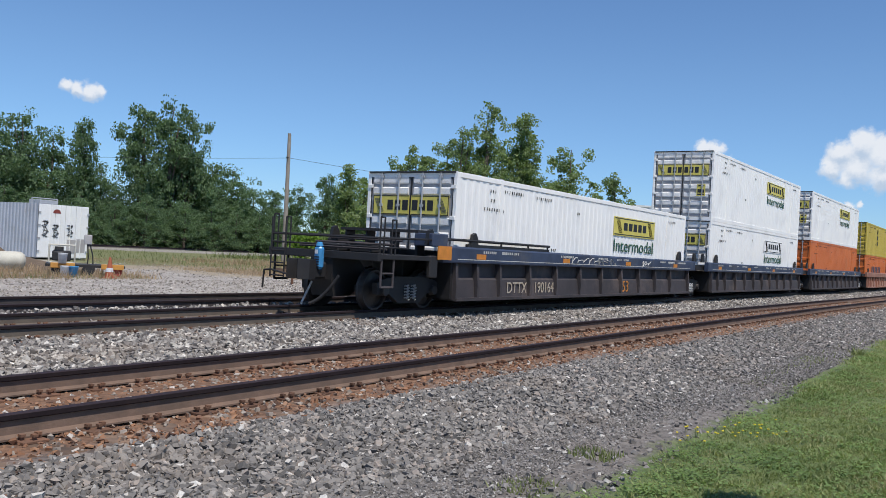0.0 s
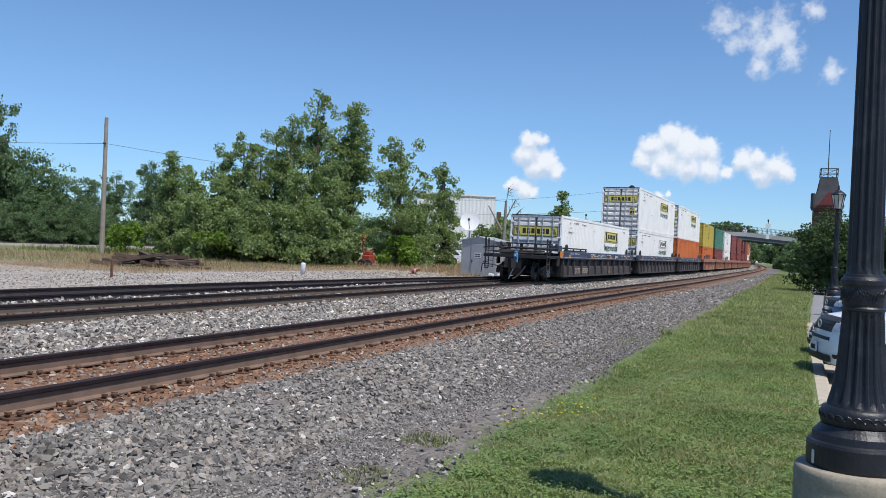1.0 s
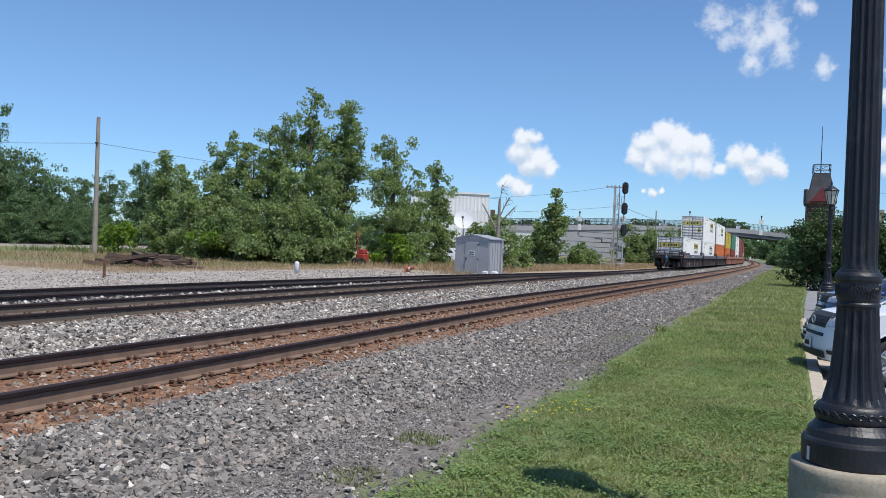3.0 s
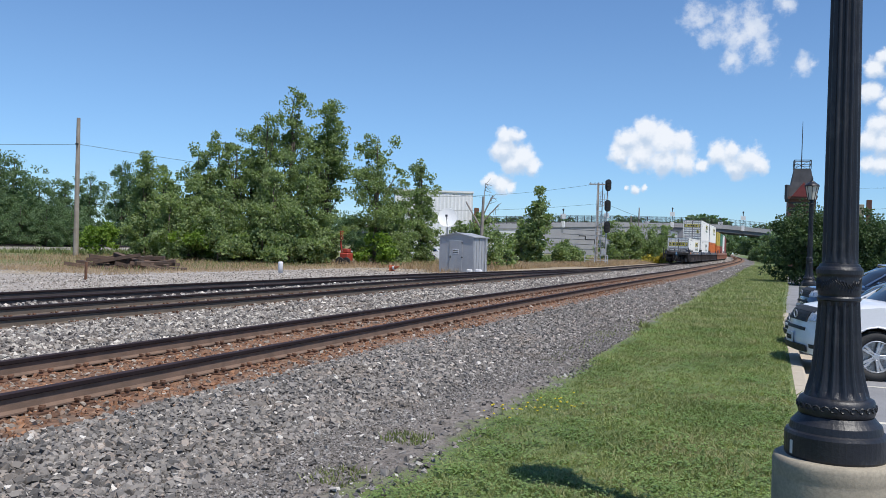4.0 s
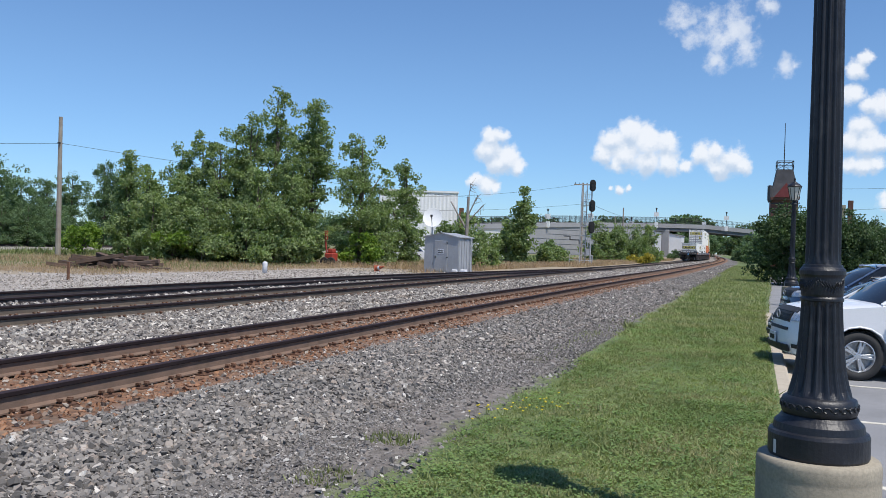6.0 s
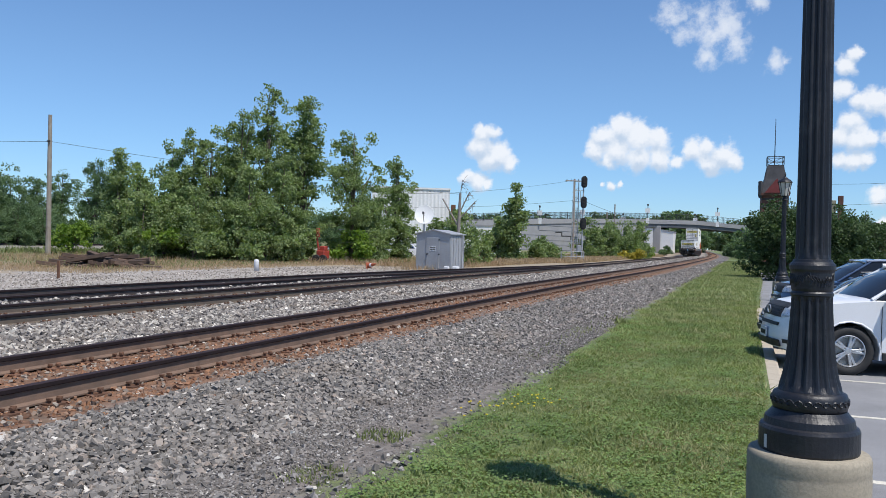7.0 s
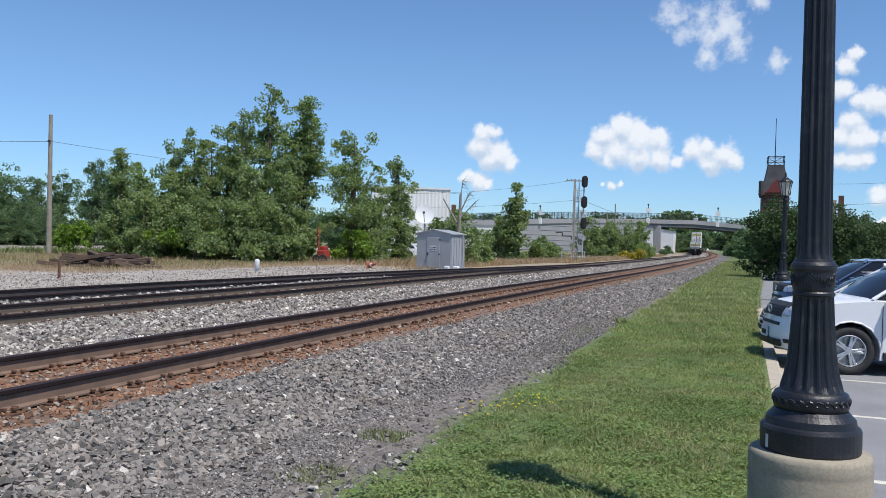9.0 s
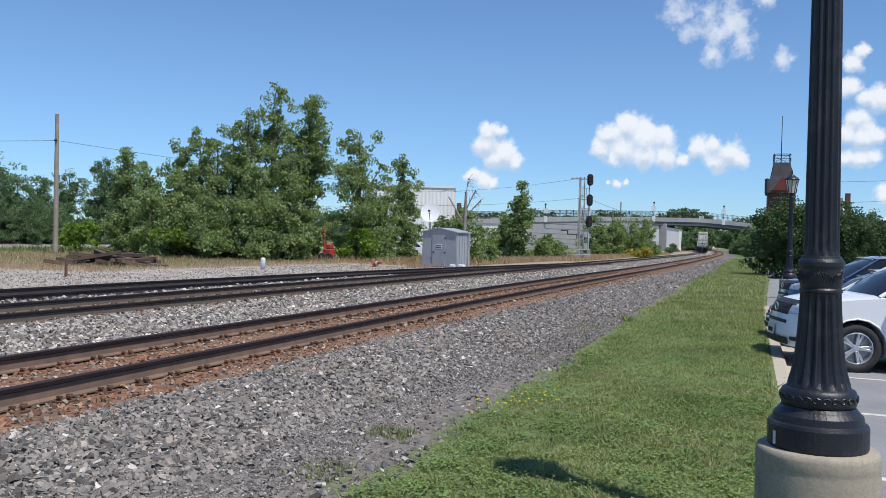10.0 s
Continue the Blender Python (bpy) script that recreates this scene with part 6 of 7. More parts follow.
    # azimuth, distance, height, slenderness, kind
    far = [(61.6, 92, 12.4, 1.0, 2), (51.3, 97, 15.6, 0.80, 0), (47.4, 100, 9.8, 1.0, 3), (52.9, 97, 14.6, 0.70, 1), (59.8, 92, 12.3, 0.8, 0), (58.1, 93, 11.4, 0.8, 3), (56.5, 93, 12.3, 0.62, 1), (50.2, 98, 14.4, 0.68, 0), (48.7, 99, 10.0, 0.8, 2),
           (55.3, 95, 8.6, 0.7, 3), (54.4, 96, 7.0, 0.8, 2), (46.0, 103, 7.6, 0.9, 2), (44.6, 106, 7.4, 1.0, 1), (43.2, 110, 8.4, 0.9, 0), (41.4, 118, 10.6, 0.7, 1), (40.3, 120, 10.2, 0.8, 3), (39.0, 128, 9.5, 1, 2), (36, 140, 9, 1.2, 3),
           (32, 150, 9, 1.2, 2), (28.4, 160, 9, 1.2, 2), (26.6, 150, 7, 1.2, 3), (24, 170, 8, 1.3, 2), (63.5, 92, 13.0, 1, 3), (65.8, 93, 13, 1, 2), (68, 94, 13, 1, 3),
           (54.4, 88, 4.6, 1.1, 3), (56.5, 88, 4.8, 1.2, 2), (52.6, 89, 5.6, 1.1, 3), (50.2, 91, 5.2, 1.2, 2), (48.6, 93, 5.0, 1.2, 3), (58.4, 87, 5.2, 1.1, 2), (60.6, 87, 5.4, 1.2, 3), (47, 95, 4.6, 1.2, 2), (45.6, 97, 4.6, 1.2, 3), (44.2, 99, 4.2, 1.2, 2)]
    for k, (az, d, h, slim, kind) in enumerate(far):
        m = pose(*place(az, d), -0.2, 0, 0, rng.uniform(0, 360))
        first = [f[4] for f in far].index(kind) == k
        t = kinds[kind] if first else copy_thing(kinds[kind], m)
        e = h / 9.7
        t.matrix_basis = m @ Matrix.Diagonal((e * slim * rng.uniform(0.92, 1.08), e * slim * rng.uniform(0.92, 1.08), e, 1))
    # woods on the skyline behind the bridge
    sky = [(5.2, 415, 17.5), (4.5, 415, 19.6), (3.8, 418, 19.8), (3.1, 420, 18.6), (2.6, 425, 15.0), (0.9, 355, 9.5), (0.4, 355, 14.0), (-0.5, 350, 14.6), (-1.6, 360, 15), (-3, 360, 15), (-4.6, 360, 15), (-6.4, 360, 15), (-8.4, 360, 15), (0.8, 210, 3.6),
           (0.4, 190, 5.0), (-0.4, 175, 6.5), (4.4, 358, 6), (3.9, 362, 8), (3.3, 365, 9), (2.8, 370, 9), (8.8, 420, 18.4), (8.1, 420, 17.6), (21, 400, 15.5), (23, 400, 15), (25, 400, 14), (27, 400, 14)]
    sky += [(20 - 0.6 * k, 405 + 20 * (k % 3), 14.6 + 2.0 * (k * 7 % 5) / 4) for k in range(25)]
    for k, (az, d, h) in enumerate(sky):
        m = pose(*place(az, d), -0.2, 0, 0, rng.uniform(0, 360))
        t = copy_thing(woods, m) if k else woods
        t.matrix_basis = m @ Matrix.Diagonal((h / 8.4, h / 8.4, h / 9.4, 1))
    # clipped evergreens by the car park
    for k, (x, y, h, w) in enumerate([(2.1, 57.5, 5.2, 4.6), (4.8, 59, 5.0, 4.8), (6.6, 60, 4.6, 4.2)]):
        lobes = [(math.cos(a) * w * 0.24, math.sin(a) * w * 0.24, h * f, w * 0.30, w * 0.30, h * 0.24) for f in (0.18, 0.42, 0.62) for a in (0.3, 1.9, 3.5, 5.1)] + [(0, 0, h * 0.78, w * 0.3, w * 0.3, h * 0.2)]
        t = build_tree(lobes, 30000, 0.125, LEAF_HEDGE, 500 + k, "dense dark evergreen shrub beside the lawn", "evergreens by the car park", 0.15, 0, "shrub", 0.4)
        t.matrix_basis = pose(x, y, -0.1, 0, 0, 30 * k)


build_trees()


# ---- yard: shed, dish, signal, poles ----
def build_shed():
    shed = thing("equipment_shed", "grey sheet-metal equipment shed with shallow gable roof beside the track", "shed", m=pose(-17.3, 49.0, 0, 0, 0, -9))
    bm = bmesh.new()
    prism(bm, [(-1.15, 0.0), (1.15, 0.0), (1.15, 2.12), (0.0, 2.34), (-1.15, 2.12)], "y", -0.95, 0.85)
    part("body", bm, SHED, shed)
    for s in (-1, 1):
        bm = bmesh.new()
        prism(bm, [(0.0, 2.345), (s * 1.24, 2.10), (s * 1.24, 2.15), (0.0, 2.395)], "y", -1.03, 0.93)
        part("roof_panel", bm, SHED, shed)
    bm = bmesh.new()
    bm.free()
    for k in range(6):   # upright seams on the flank
        bm = bmesh.new()
        box(bm, 1.15, 1.185, -0.9 + k * 0.33, -0.86 + k * 0.33, 0.05, 2.05)
        part("side_seam", bm, SHED, shed)
    bm = bmesh.new()
    box(bm, -0.45, 0.42, -0.985, -0.95, 0.12, 1.92, 0.008)
    door = part("door", bm, SHED, shed, "grey steel door")
    bm = bmesh.new()
    box(bm, -0.40, -0.34, -1.03, -0.985, 0.85, 1.0, 0.01)
    part("door_handle", bm, PLASTIC, door)
    for z in (0.9, 1.75):
        bm = bmesh.new()
        box(bm, 0.36, 0.46, -1.0, -0.985, z, z + 0.06)
        part("hinge", bm, PLASTIC, door)
    bm = bmesh.new()
    box(bm, -0.22, 0.20, -0.995, -0.986, 1.12, 1.42)
    sign = part("notice", bm, PLATE, door, "small white notice with dark bars")
    for k in range(2):
        bm = bmesh.new()
        for j in range(5):
            box(bm, -0.18 + j * 0.074, -0.13 + j * 0.074, -1.0, -0.996, 1.17 + 0.12 * k, 1.24 + 0.12 * k)
        part("notice_line", bm, INK, sign)
    for x in (0.75, 1.32):
        bm = bmesh.new()
        box(bm, x, x + 0.38, -1.05, -0.72, -0.05, 0.24 if x < 1 else 0.26, 0.05)
        bmesh.ops.bevel(bm, geom=bm.edges[:], offset=0.015, segments=1, affect="EDGES")
        b = part("sandbag", bm, PLATE, shed, "white filled bag")
    bm = bmesh.new()
    tube(bm, (1.22, 0.5, 0), (1.22, 0.5, 2.2), 0.04, 0.04, 8)
    part("conduit", bm, GALV, shed)


DISH_WHITE = mat("white_dish_paint", (0.88, 0.88, 0.86), 0.45, 0.0, (0.83, 0.83, 0.81), 2, 30, 0.02)


def build_dish():
    x, y = place(20.6, 56.0)
    dish = thing("satellite_dish", "white round satellite dish on a steel mast", "satellite dish", m=pose(x, y, 0, 0, 0, 14))
    bm = bmesh.new()
    turn = Matrix.Translation((0, 0, 3.42)) @ Matrix.Rotation(radians(76), 4, "X")
    rings = [(0.62 * k / 7, 0.08 * (k / 7) ** 2 - 0.08) for k in range(8)]
    lathe(bm, [(max(r, 0.02), z) for r, z in rings] + [(0.63, 0.005), (0.62, -0.02), (0.40, -0.08), (0.20, -0.11), (0.02, -0.12)], 40, m=turn)
    part("reflector", bm, DISH_WHITE, dish, "", True)
    bm = bmesh.new()
    tube(bm, (0, 0.12, -0.1), (0, 0.12, 3.4), 0.06, 0.06, 10)
    part("mast", bm, GALV, dish)
    bm = bmesh.new()
    bars(bm, [(0, -0.02, 2.85), (0, -0.62, 3.42), (0.0, -0.62, 3.52)], 0.022)
    box(bm, -0.07, 0.07, -0.70, -0.56, 3.44, 3.58, 0.02)
    part("feed_arm", bm, PLASTIC, dish)


def build_signal():
    x, y = place(10.35, 86)
    sig = thing("railway_signal", "steel lattice signal mast with three black heads", "railway signal", m=pose(x, y, 0, 0, 0, 8))
    for px, py in ((-0.75, 0.0), (-0.75, 0.45), (-0.2, 0.0), (-0.2, 0.45)):
        bm = bmesh.new()
        tube(bm, (px, py, 0), (px * 0.9, py, 8.2 if py == 0 else 7.4), 0.045, 0.045, 6)
        part("lattice_leg", bm, GALV, sig)
    for k in range(14):
        z = 0.4 + k * 0.5
        for a, b, rr in (((-0.75, 0, z), (-0.2, 0, z + (0.5 if k % 2 else 0.0)), 0.025), ((-0.75, 0.45, z), (-0.2, 0.45, z), 0.022), ((-0.75, 0, z), (-0.75, 0.45, z), 0.02)):
            bm = bmesh.new()
            tube(bm, a, b, rr, rr, 5)
            part("lattice_brace", bm, GALV, sig)
    bm = bmesh.new()
    tube(bm, (0.30, -0.1, 0), (0.30, -0.1, 8.3), 0.075, 0.065, 10)
    part("mast", bm, GALV, sig)
    for z in (2.8, 4.9, 6.9):
        bm = bmesh.new()   # cage and footway behind each head
        box(bm, -0.75, 0.35, -0.05, 0.5, z - 0.9, z - 0.85)
        for px in (-0.7, -0.35, 0.0):
            bars(bm, [(px, 0.5, z - 0.85), (px, 0.5, z + 0.25), (px + 0.3, 0.5, z + 0.25)], 0.028, 5)
        bars(bm, [(-0.7, 0.5, z - 0.3), (0.3, 0.5, z - 0.3)], 0.022, 5)
        part("platform", bm, GALV, sig)
        zc = z + 1.05
        bm = bmesh.new()
        out = [(0.30 * math.cos(a), (0.30 if math.sin(a) > 0 else 0.30) * math.sin(a) + (0.28 if math.sin(a) > 0 else -0.28)) for a in [k * math.tau / 24 + 0.13 for k in range(24)]]
        prism(bm, [(px + 0.36, pz + zc) for px, pz in out], "y", -0.32, -0.28)
        head = part("signal_head", bm, PLASTIC, sig, "black oval backboard")
        for dz in (-0.32, 0.0, 0.32):
            bm = bmesh.new()
            tube(bm, (0.36, -0.62, zc + dz), (0.36, -0.32, zc + dz), 0.13, 0.12, 12)
            part("hood", bm, PLASTIC, head)
    bm = bmesh.new()
    box(bm, -0.12, 0.22, -0.35, -0.05, 1.15, 1.75, 0.02)
    part("relay_box", bm, GALV, sig)
    bm = bmesh.new()
    box(bm, -1.8, 0.7, -0.5, 0.9, -0.25, 0.10, 0.03)
    part("footing", bm, CONCRETE, sig)
    for py in (-0.4, 0.8):
        bm = bmesh.new()
        bars(bm, [(-1.7, py, 0.1), (-1.7, py, 1.1), (0.5, py, 1.1), (0.5, py, 0.1)], 0.03, 6)
        bars(bm, [(-1.7, py, 0.6), (0.5, py, 0.6)], 0.025, 6)
        part("guard_rail", bm, GALV, sig)


def build_pole(az, dist, h, r, label, arm=False, lean=(0, 0)):
    x, y = place(az, dist)
    pole = thing("utility_pole", label, "utility pole", "utility poles", m=pose(x, y, 0, lean[0], lean[1], 20))
    bm = bmesh.new()
    lathe(bm, [(r * (1 - 0.35 * k / 10), -0.3 + (h + 0.3) * k / 10) for k in range(11)], 10)
    part("shaft", bm, WOOD, pole)
    bm = bmesh.new()
    if arm:
        box(bm, -1.0, 1.0, -0.14, -0.05, h - 0.25, h - 0.13, 0.01)
        part("crossarm", bm, WOOD, pole)
        for px in (-0.85, -0.4, 0.4, 0.85):
            bm = bmesh.new()
            tube(bm, (px, -0.09, h - 0.13), (px, -0.09, h + 0.02), 0.035, 0.025, 8)
            part("insulator", bm, PLASTIC, pole)
    else:
        box(bm, -0.10, 0.10, -r - 0.04, -r + 0.03, h - 1.85, h - 1.75)
        part("bracket", bm, PLASTIC, pole)
    return pole


def build_wire(a, b, sag, r=0.012):
    a, b = Vector(a), Vector(b)
    bm = bmesh.new()
    pts = [a.lerp(b, k / 16) - Vector((0, 0, sag * 4 * (k / 16) * (1 - k / 16))) for k in range(17)]
    rings = [[bm.verts.new(p + Vector((0, r * x, r * z))) for x, z in ((1, 0), (0, 1), (-1, 0), (0, -1))] for p in pts]
    for p, q in zip(rings, rings[1:]):
        for k in range(4):
            bm.faces.new((p[k], p[(k + 1) % 4], q[(k + 1) % 4], q[k]))
    me = mesh_of("overhead_wire", bm, PLASTIC)
    tagged(new("overhead_wire", me), "thin dark overhead wire between poles", "wire", "overhead wires")


build_shed()
build_dish()
build_signal()
build_pole(43.9, 64.3, 9.5, 0.19, "tall weathered wooden pole standing in dry grass", lean=(0, -0.5))
build_pole(10.75, 95, 8.9, 0.16, "wooden utility pole with crossarm behind the signal", True)
build_pole(8.6, 125, 6.6, 0.13, "grey wooden pole among young trees")
build_pole(8.1, 130, 8.0, 0.13, "grey wooden pole beside a thinner one")
P1, P2 = place(43.9, 64.3), place(10.75, 95)
build_wire((P1[0], P1[1], 7.7), (P1[0] - 60, P1[1] - 10, 8.8), 0.5)
build_wire((P1[0], P1[1], 7.7), (P1[0] + 18, P1[1] + 34, 6.4), 0.3)
build_wire((P2[0], P2[1], 8.8), (*place(24, 105), 7.4), 0.6)
build_wire((P2[0], P2[1], 6.6), (*place(26, 100), 5.6), 0.5)
build_wire((P2[0], P2[1], 7.0), (*place(3.5, 240), 10.5), 2.2, 0.02)
build_pole(-4.3, 150, 13.0, 0.16, "tall wooden pole behind the car park", True)
build_wire((*place(-4.3, 150), 12.6), (*place(-14, 150), 14.2), 0.5, 0.02)
build_wire((*place(-4.3, 150), 9.2), (*place(-14, 150), 11.4), 0.4, 0.02)


def build_white_post():
    post = thing("marker_post", "short white marker post at the gravel's edge", "marker post", m=pose(-22.1, 36.1, 0))
    bm = bmesh.new()
    lathe(bm, [(0.12, -0.1), (0.12, 0.52), (0.10, 0.56), (0.04, 0.58)], 16)
    part("post", bm, PLATE, post, "", True)
    post = thing("marker_post", "thin rusty stake by the siding", "marker post", m=pose(*place(43.3, 33), 0))
    bm = bmesh.new()
    box(bm, -0.04, 0.04, -0.03, 0.03, -0.2, 0.62)
    part("post", bm, RUST_PLATE, post)


build_white_post()


def build_tie_pile():
    pile = thing("tie_pile", "untidy pile of old dark railway ties in the weeds", "pile of timber", m=pose(-28.5, 32.9, 0, 0, 0, 28))
    bm = bmesh.new()
    box(bm, -1.05, 1.05, -0.11, 0.11, -0.085, 0.085, 0.012)
    me = mesh_of("old_tie", bm, OLD_TIE)
    rnd = random.Random(8)
    for k in range(46):
        layer = 0 if k < 24 else 1 if k < 38 else 2
        shared("old_tie", me, pile, pose(rnd.uniform(-1.9, 1.9) * (1 - 0.28 * layer), rnd.uniform(-1.0, 1.2), 0.09 + 0.19 * layer + rnd.uniform(-0.02, 0.03), rnd.uniform(-9, 9), rnd.uniform(-12, 12), rnd.gauss(0, 38)))


build_tie_pile()


def build_dead_tree():
    x, y = place(18.35, 57)
    tree = thing("dead_tree", "bare grey dead tree with broken limbs", "tree", m=pose(x, y, 0))
    bm = bmesh.new()
    tube(bm, (0, 0, -0.2), (0.05, 0, 2.6), 0.13, 0.12, 8, False), tube(bm, (0.05, 0, 2.6), (0.10, 0, 4.9), 0.12, 0.085, 8)
    part("trunk", bm, GREY_BARK, tree)
    rnd = random.Random(5)
    for a, b, r in (((0.05, 0, 2.7), (-1.15, 0.1, 4.55), 0.07), ((0.08, 0, 3.6), (0.75, 0, 5.0), 0.05), ((0.08, 0, 3.2), (1.1, 0.2, 4.4), 0.05), ((0.1, 0, 4.6), (0.22, 0, 5.8), 0.03)):
        bm = bmesh.new()
        a, b = Vector(a), Vector(b)
        tube(bm, a, b, r, r * 0.6, 6)
        for k in range(9 if r < 0.06 else 0):
            p = a.lerp(b, rnd.uniform(0.4, 1))
            tube(bm, p, p + Vector((rnd.uniform(-0.1, 0.5), rnd.uniform(-0.2, 0.2), rnd.uniform(-0.5, 0.5))), 0.018, 0.008, 4)
        part("limb", bm, GREY_BARK, tree)


build_dead_tree()


# ---- buildings and bridge ----
def build_warehouse():
    wh = thing("warehouse", "white metal-clad warehouse behind the trees", "building")
    xb, yb = place(18.95, 122)
    xa, ya = xb - 11 * math.cos(radians(24)), yb - 11 * math.sin(radians(24))
    a = math.degrees(math.atan2(yb - ya, xb - xa))
    n = math.hypot(xb - xa, yb - ya)
    wh.matrix_basis = pose(xa, ya, 0, 0, 0, a)
    bm = bmesh.new()
    corrugated(bm, 0.0, n, 0.0, 9.0, 0.0, 0.025, 0.5, 1)
    for v in bm.verts:
        v.co = Vector((v.co.y, -v.co.x, v.co.z))
    bmesh.ops.recalc_face_normals(bm, faces=bm.faces)
    part("front_wall", bm, PANEL_WHITE, wh, "white ribbed cladding")
    bm = bmesh.new()
    box(bm, 0, n, 0.08, 12, 0, 9.0)
    part("hall", bm, PANEL_WHITE, wh)
    bm = bmesh.new()
    box(bm, -0.1, n + 0.1, -0.1, 12.1, 9.0, 9.25)
    part("roof_edge", bm, PANEL_WHITE, wh)
    bm = bmesh.new()
    box(bm, n + 0.15, n + 0.75, -1.4, -0.8, 0, 6.9)
    part("steel_stack", bm, RUST_PLATE, wh, "rust-orange steel stack")
    low = thing("low_building", "low white building with flat roof beyond the trees", "building", m=pose(*place(16.2, 140), 0, 0, 0, 16))
    bm = bmesh.new()
    box(bm, -9, 5, 0, 12, 0, 4.4)
    part("wall", bm, PANEL_WHITE, low)
    bm = bmesh.new()
    box(bm, -9.1, 5.1, -0.1, 12.1, 4.4, 4.65)
    part("roof", bm, BRIDGE, low)
    low = thing("low_building", "long white building seen under the bridge", "building", m=pose(*place(5.55, 345), 0, 0, 0, 0))
    bm = bmesh.new()
    prism(bm, [(-9, 0), (7, 0), (7, 8.0), (-9, 10.4)], "y", 0, 14)
    part("wall", bm, PANEL_WHITE, low)
    bm = bmesh.new()
    prism(bm, [(-9.2, 10.4), (7.2, 8.0), (7.2, 8.3), (-9.2, 10.7)], "y", -0.2, 14.2)
    part("roof", bm, SHED, low)


def build_bridge():
    """An overpass: walled ramp, then spans over the tracks, with parapet, fence and lamps."""
    br = tagged(new("bridge"), "grey concrete road overpass with fence and lamp posts", "bridge", kind="structure")
    away = Matrix.Translation((0, 0, EYE)) @ Matrix.Scale(1.38, 4) @ Matrix.Translation((0, 0, -EYE))
    br.matrix_basis = away
    line = [(place(24, 146), 4.7), (place(17.3, 160), 5.75), (place(13, 176), 6.85), (place(9.5, 192), 7.7), (place(6.1, 207), 8.30), (place(3.0, 214), 8.45), (place(0.3, 218), 7.75), (place(-5, 226), 6.9), (place(-12, 240), 5.5)]
    pts = [Vector((p[0], p[1], z)) for p, z in line]

    def band(name, lo, hi, off0, off1, material, i0=0, i1=len(pts) - 1, ground=False):
        bm = bmesh.new()
        rings = []
        for k in range(i0, i1 + 1):
            d = (pts[min(k + 1, len(pts) - 1)] - pts[max(k - 1, 0)])
            side = Vector((d.y, -d.x, 0)).normalized()
            a, b = pts[k] + side * off0, pts[k] + side * off1
            z0 = -0.3 if ground else pts[k].z + lo
            rings.append([bm.verts.new((a.x, a.y, z0)), bm.verts.new((b.x, b.y, z0)), bm.verts.new((b.x, b.y, pts[k].z + hi)), bm.verts.new((a.x, a.y, pts[k].z + hi))])
        for a, b in zip(rings, rings[1:]):
            for k in range(4):
                bm.faces.new((a[k], a[(k + 1) % 4], b[(k + 1) % 4], b[k]))
        bm.faces.new(rings[0][::-1]), bm.faces.new(rings[-1])
        bmesh.ops.recalc_face_normals(bm, faces=bm.faces)
        return part(name, bm, material, br)
    band("parapet", -0.95, 0.0, 0.0, 0.3, BRIDGE)
    band("parapet", -0.95, 0.0, -11.0, -11.3, BRIDGE)
    band("deck", -1.15, -0.85, -11.0, 0.0, BRIDGE)
    band("retaining_wall", 0, -0.95, -11.0, 0.12, BRIDGE, 0, 4, True)
    band("girder", -1.75, -0.95, -0.6, 0.06, GIRDER, 4, 8)
    for off in (-3.5, -6.5, -10):
        band("girder", -1.7, -1.0, off - 0.5, off, GIRDER, 4, 8)
    # pier columns
    for az, d in ((5.4, 209), (-0.6, 219)):
        for k in range(2):
            x, y = place(az, d + k * 7)
            bm = bmesh.new()
            box(bm, x - 0.85, x + 0.85, y - 0.6, y + 0.6, -0.3, 6.9, 0.1)
            part("pier", bm, BRIDGE, br)
    # fence: posts, rails and mesh of thin uprights
    for k in range(len(pts) - 1):
        a, b = pts[k], pts[k + 1]
        d = b - a
        n = int(d.length / 2.4)
        side = Vector((d.y, -d.x, 0)).normalized() * 0.15
        for j in range(n):
            p = a.lerp(b, j / n) + side
            bm = bmesh.new()
            tube(bm, p, p + Vector((0, 0, 1.45)), 0.045, 0.045, 5)
            part("fence_post", bm, PLASTIC, br)
        bm = bmesh.new()
        for h in (0.15, 0.75, 1.4):
            bars(bm, [a + side + Vector((0, 0, h)), b + side + Vector((0, 0, h))], 0.03, 4)
        m = int(d.length / 0.30)
        for j in range(m):
            p = a.lerp(b, j / m) + side
            bars(bm, [p, p + Vector((0, 0, 1.4))], 0.05, 3)
        tagged(part("fence_panel", bm, PLASTIC, br), kind="stuff")
    # block courses of the ramp wall, and its stepped joint
    for k in range(1, 4):
        a, b = pts[k], pts[k + 1]
        for j in range(7):
            z = 0.6 + j * 1.0
            if z > min(a.z, b.z) - 1.2:
                continue
            d = (b - a).normalized()
            side = Vector((d.y, -d.x, 0)) * 0.14
            bm = bmesh.new()
            bars(bm, [Vector((a.x, a.y, z)) + side, Vector((b.x, b.y, z)) + side], 0.03, 4)
            part("block_joint", bm, GIRDER, br)
    q = [place(11.9, 179.3), place(11.5, 181), place(11.5, 181), place(10.9, 183), place(10.9, 183), place(10.3, 186)]
    zz = [4.3, 4.3, 3.6, 3.6, 2.9, 2.9]
    bm = bmesh.new()
    bars(bm, [(p[0] + 0.25, p[1] - 0.9, z) for p, z in zip(q, zz)], 0.12, 5)
    part("step_joint", bm, PLASTIC, br, "dark stepped joint in the wall")
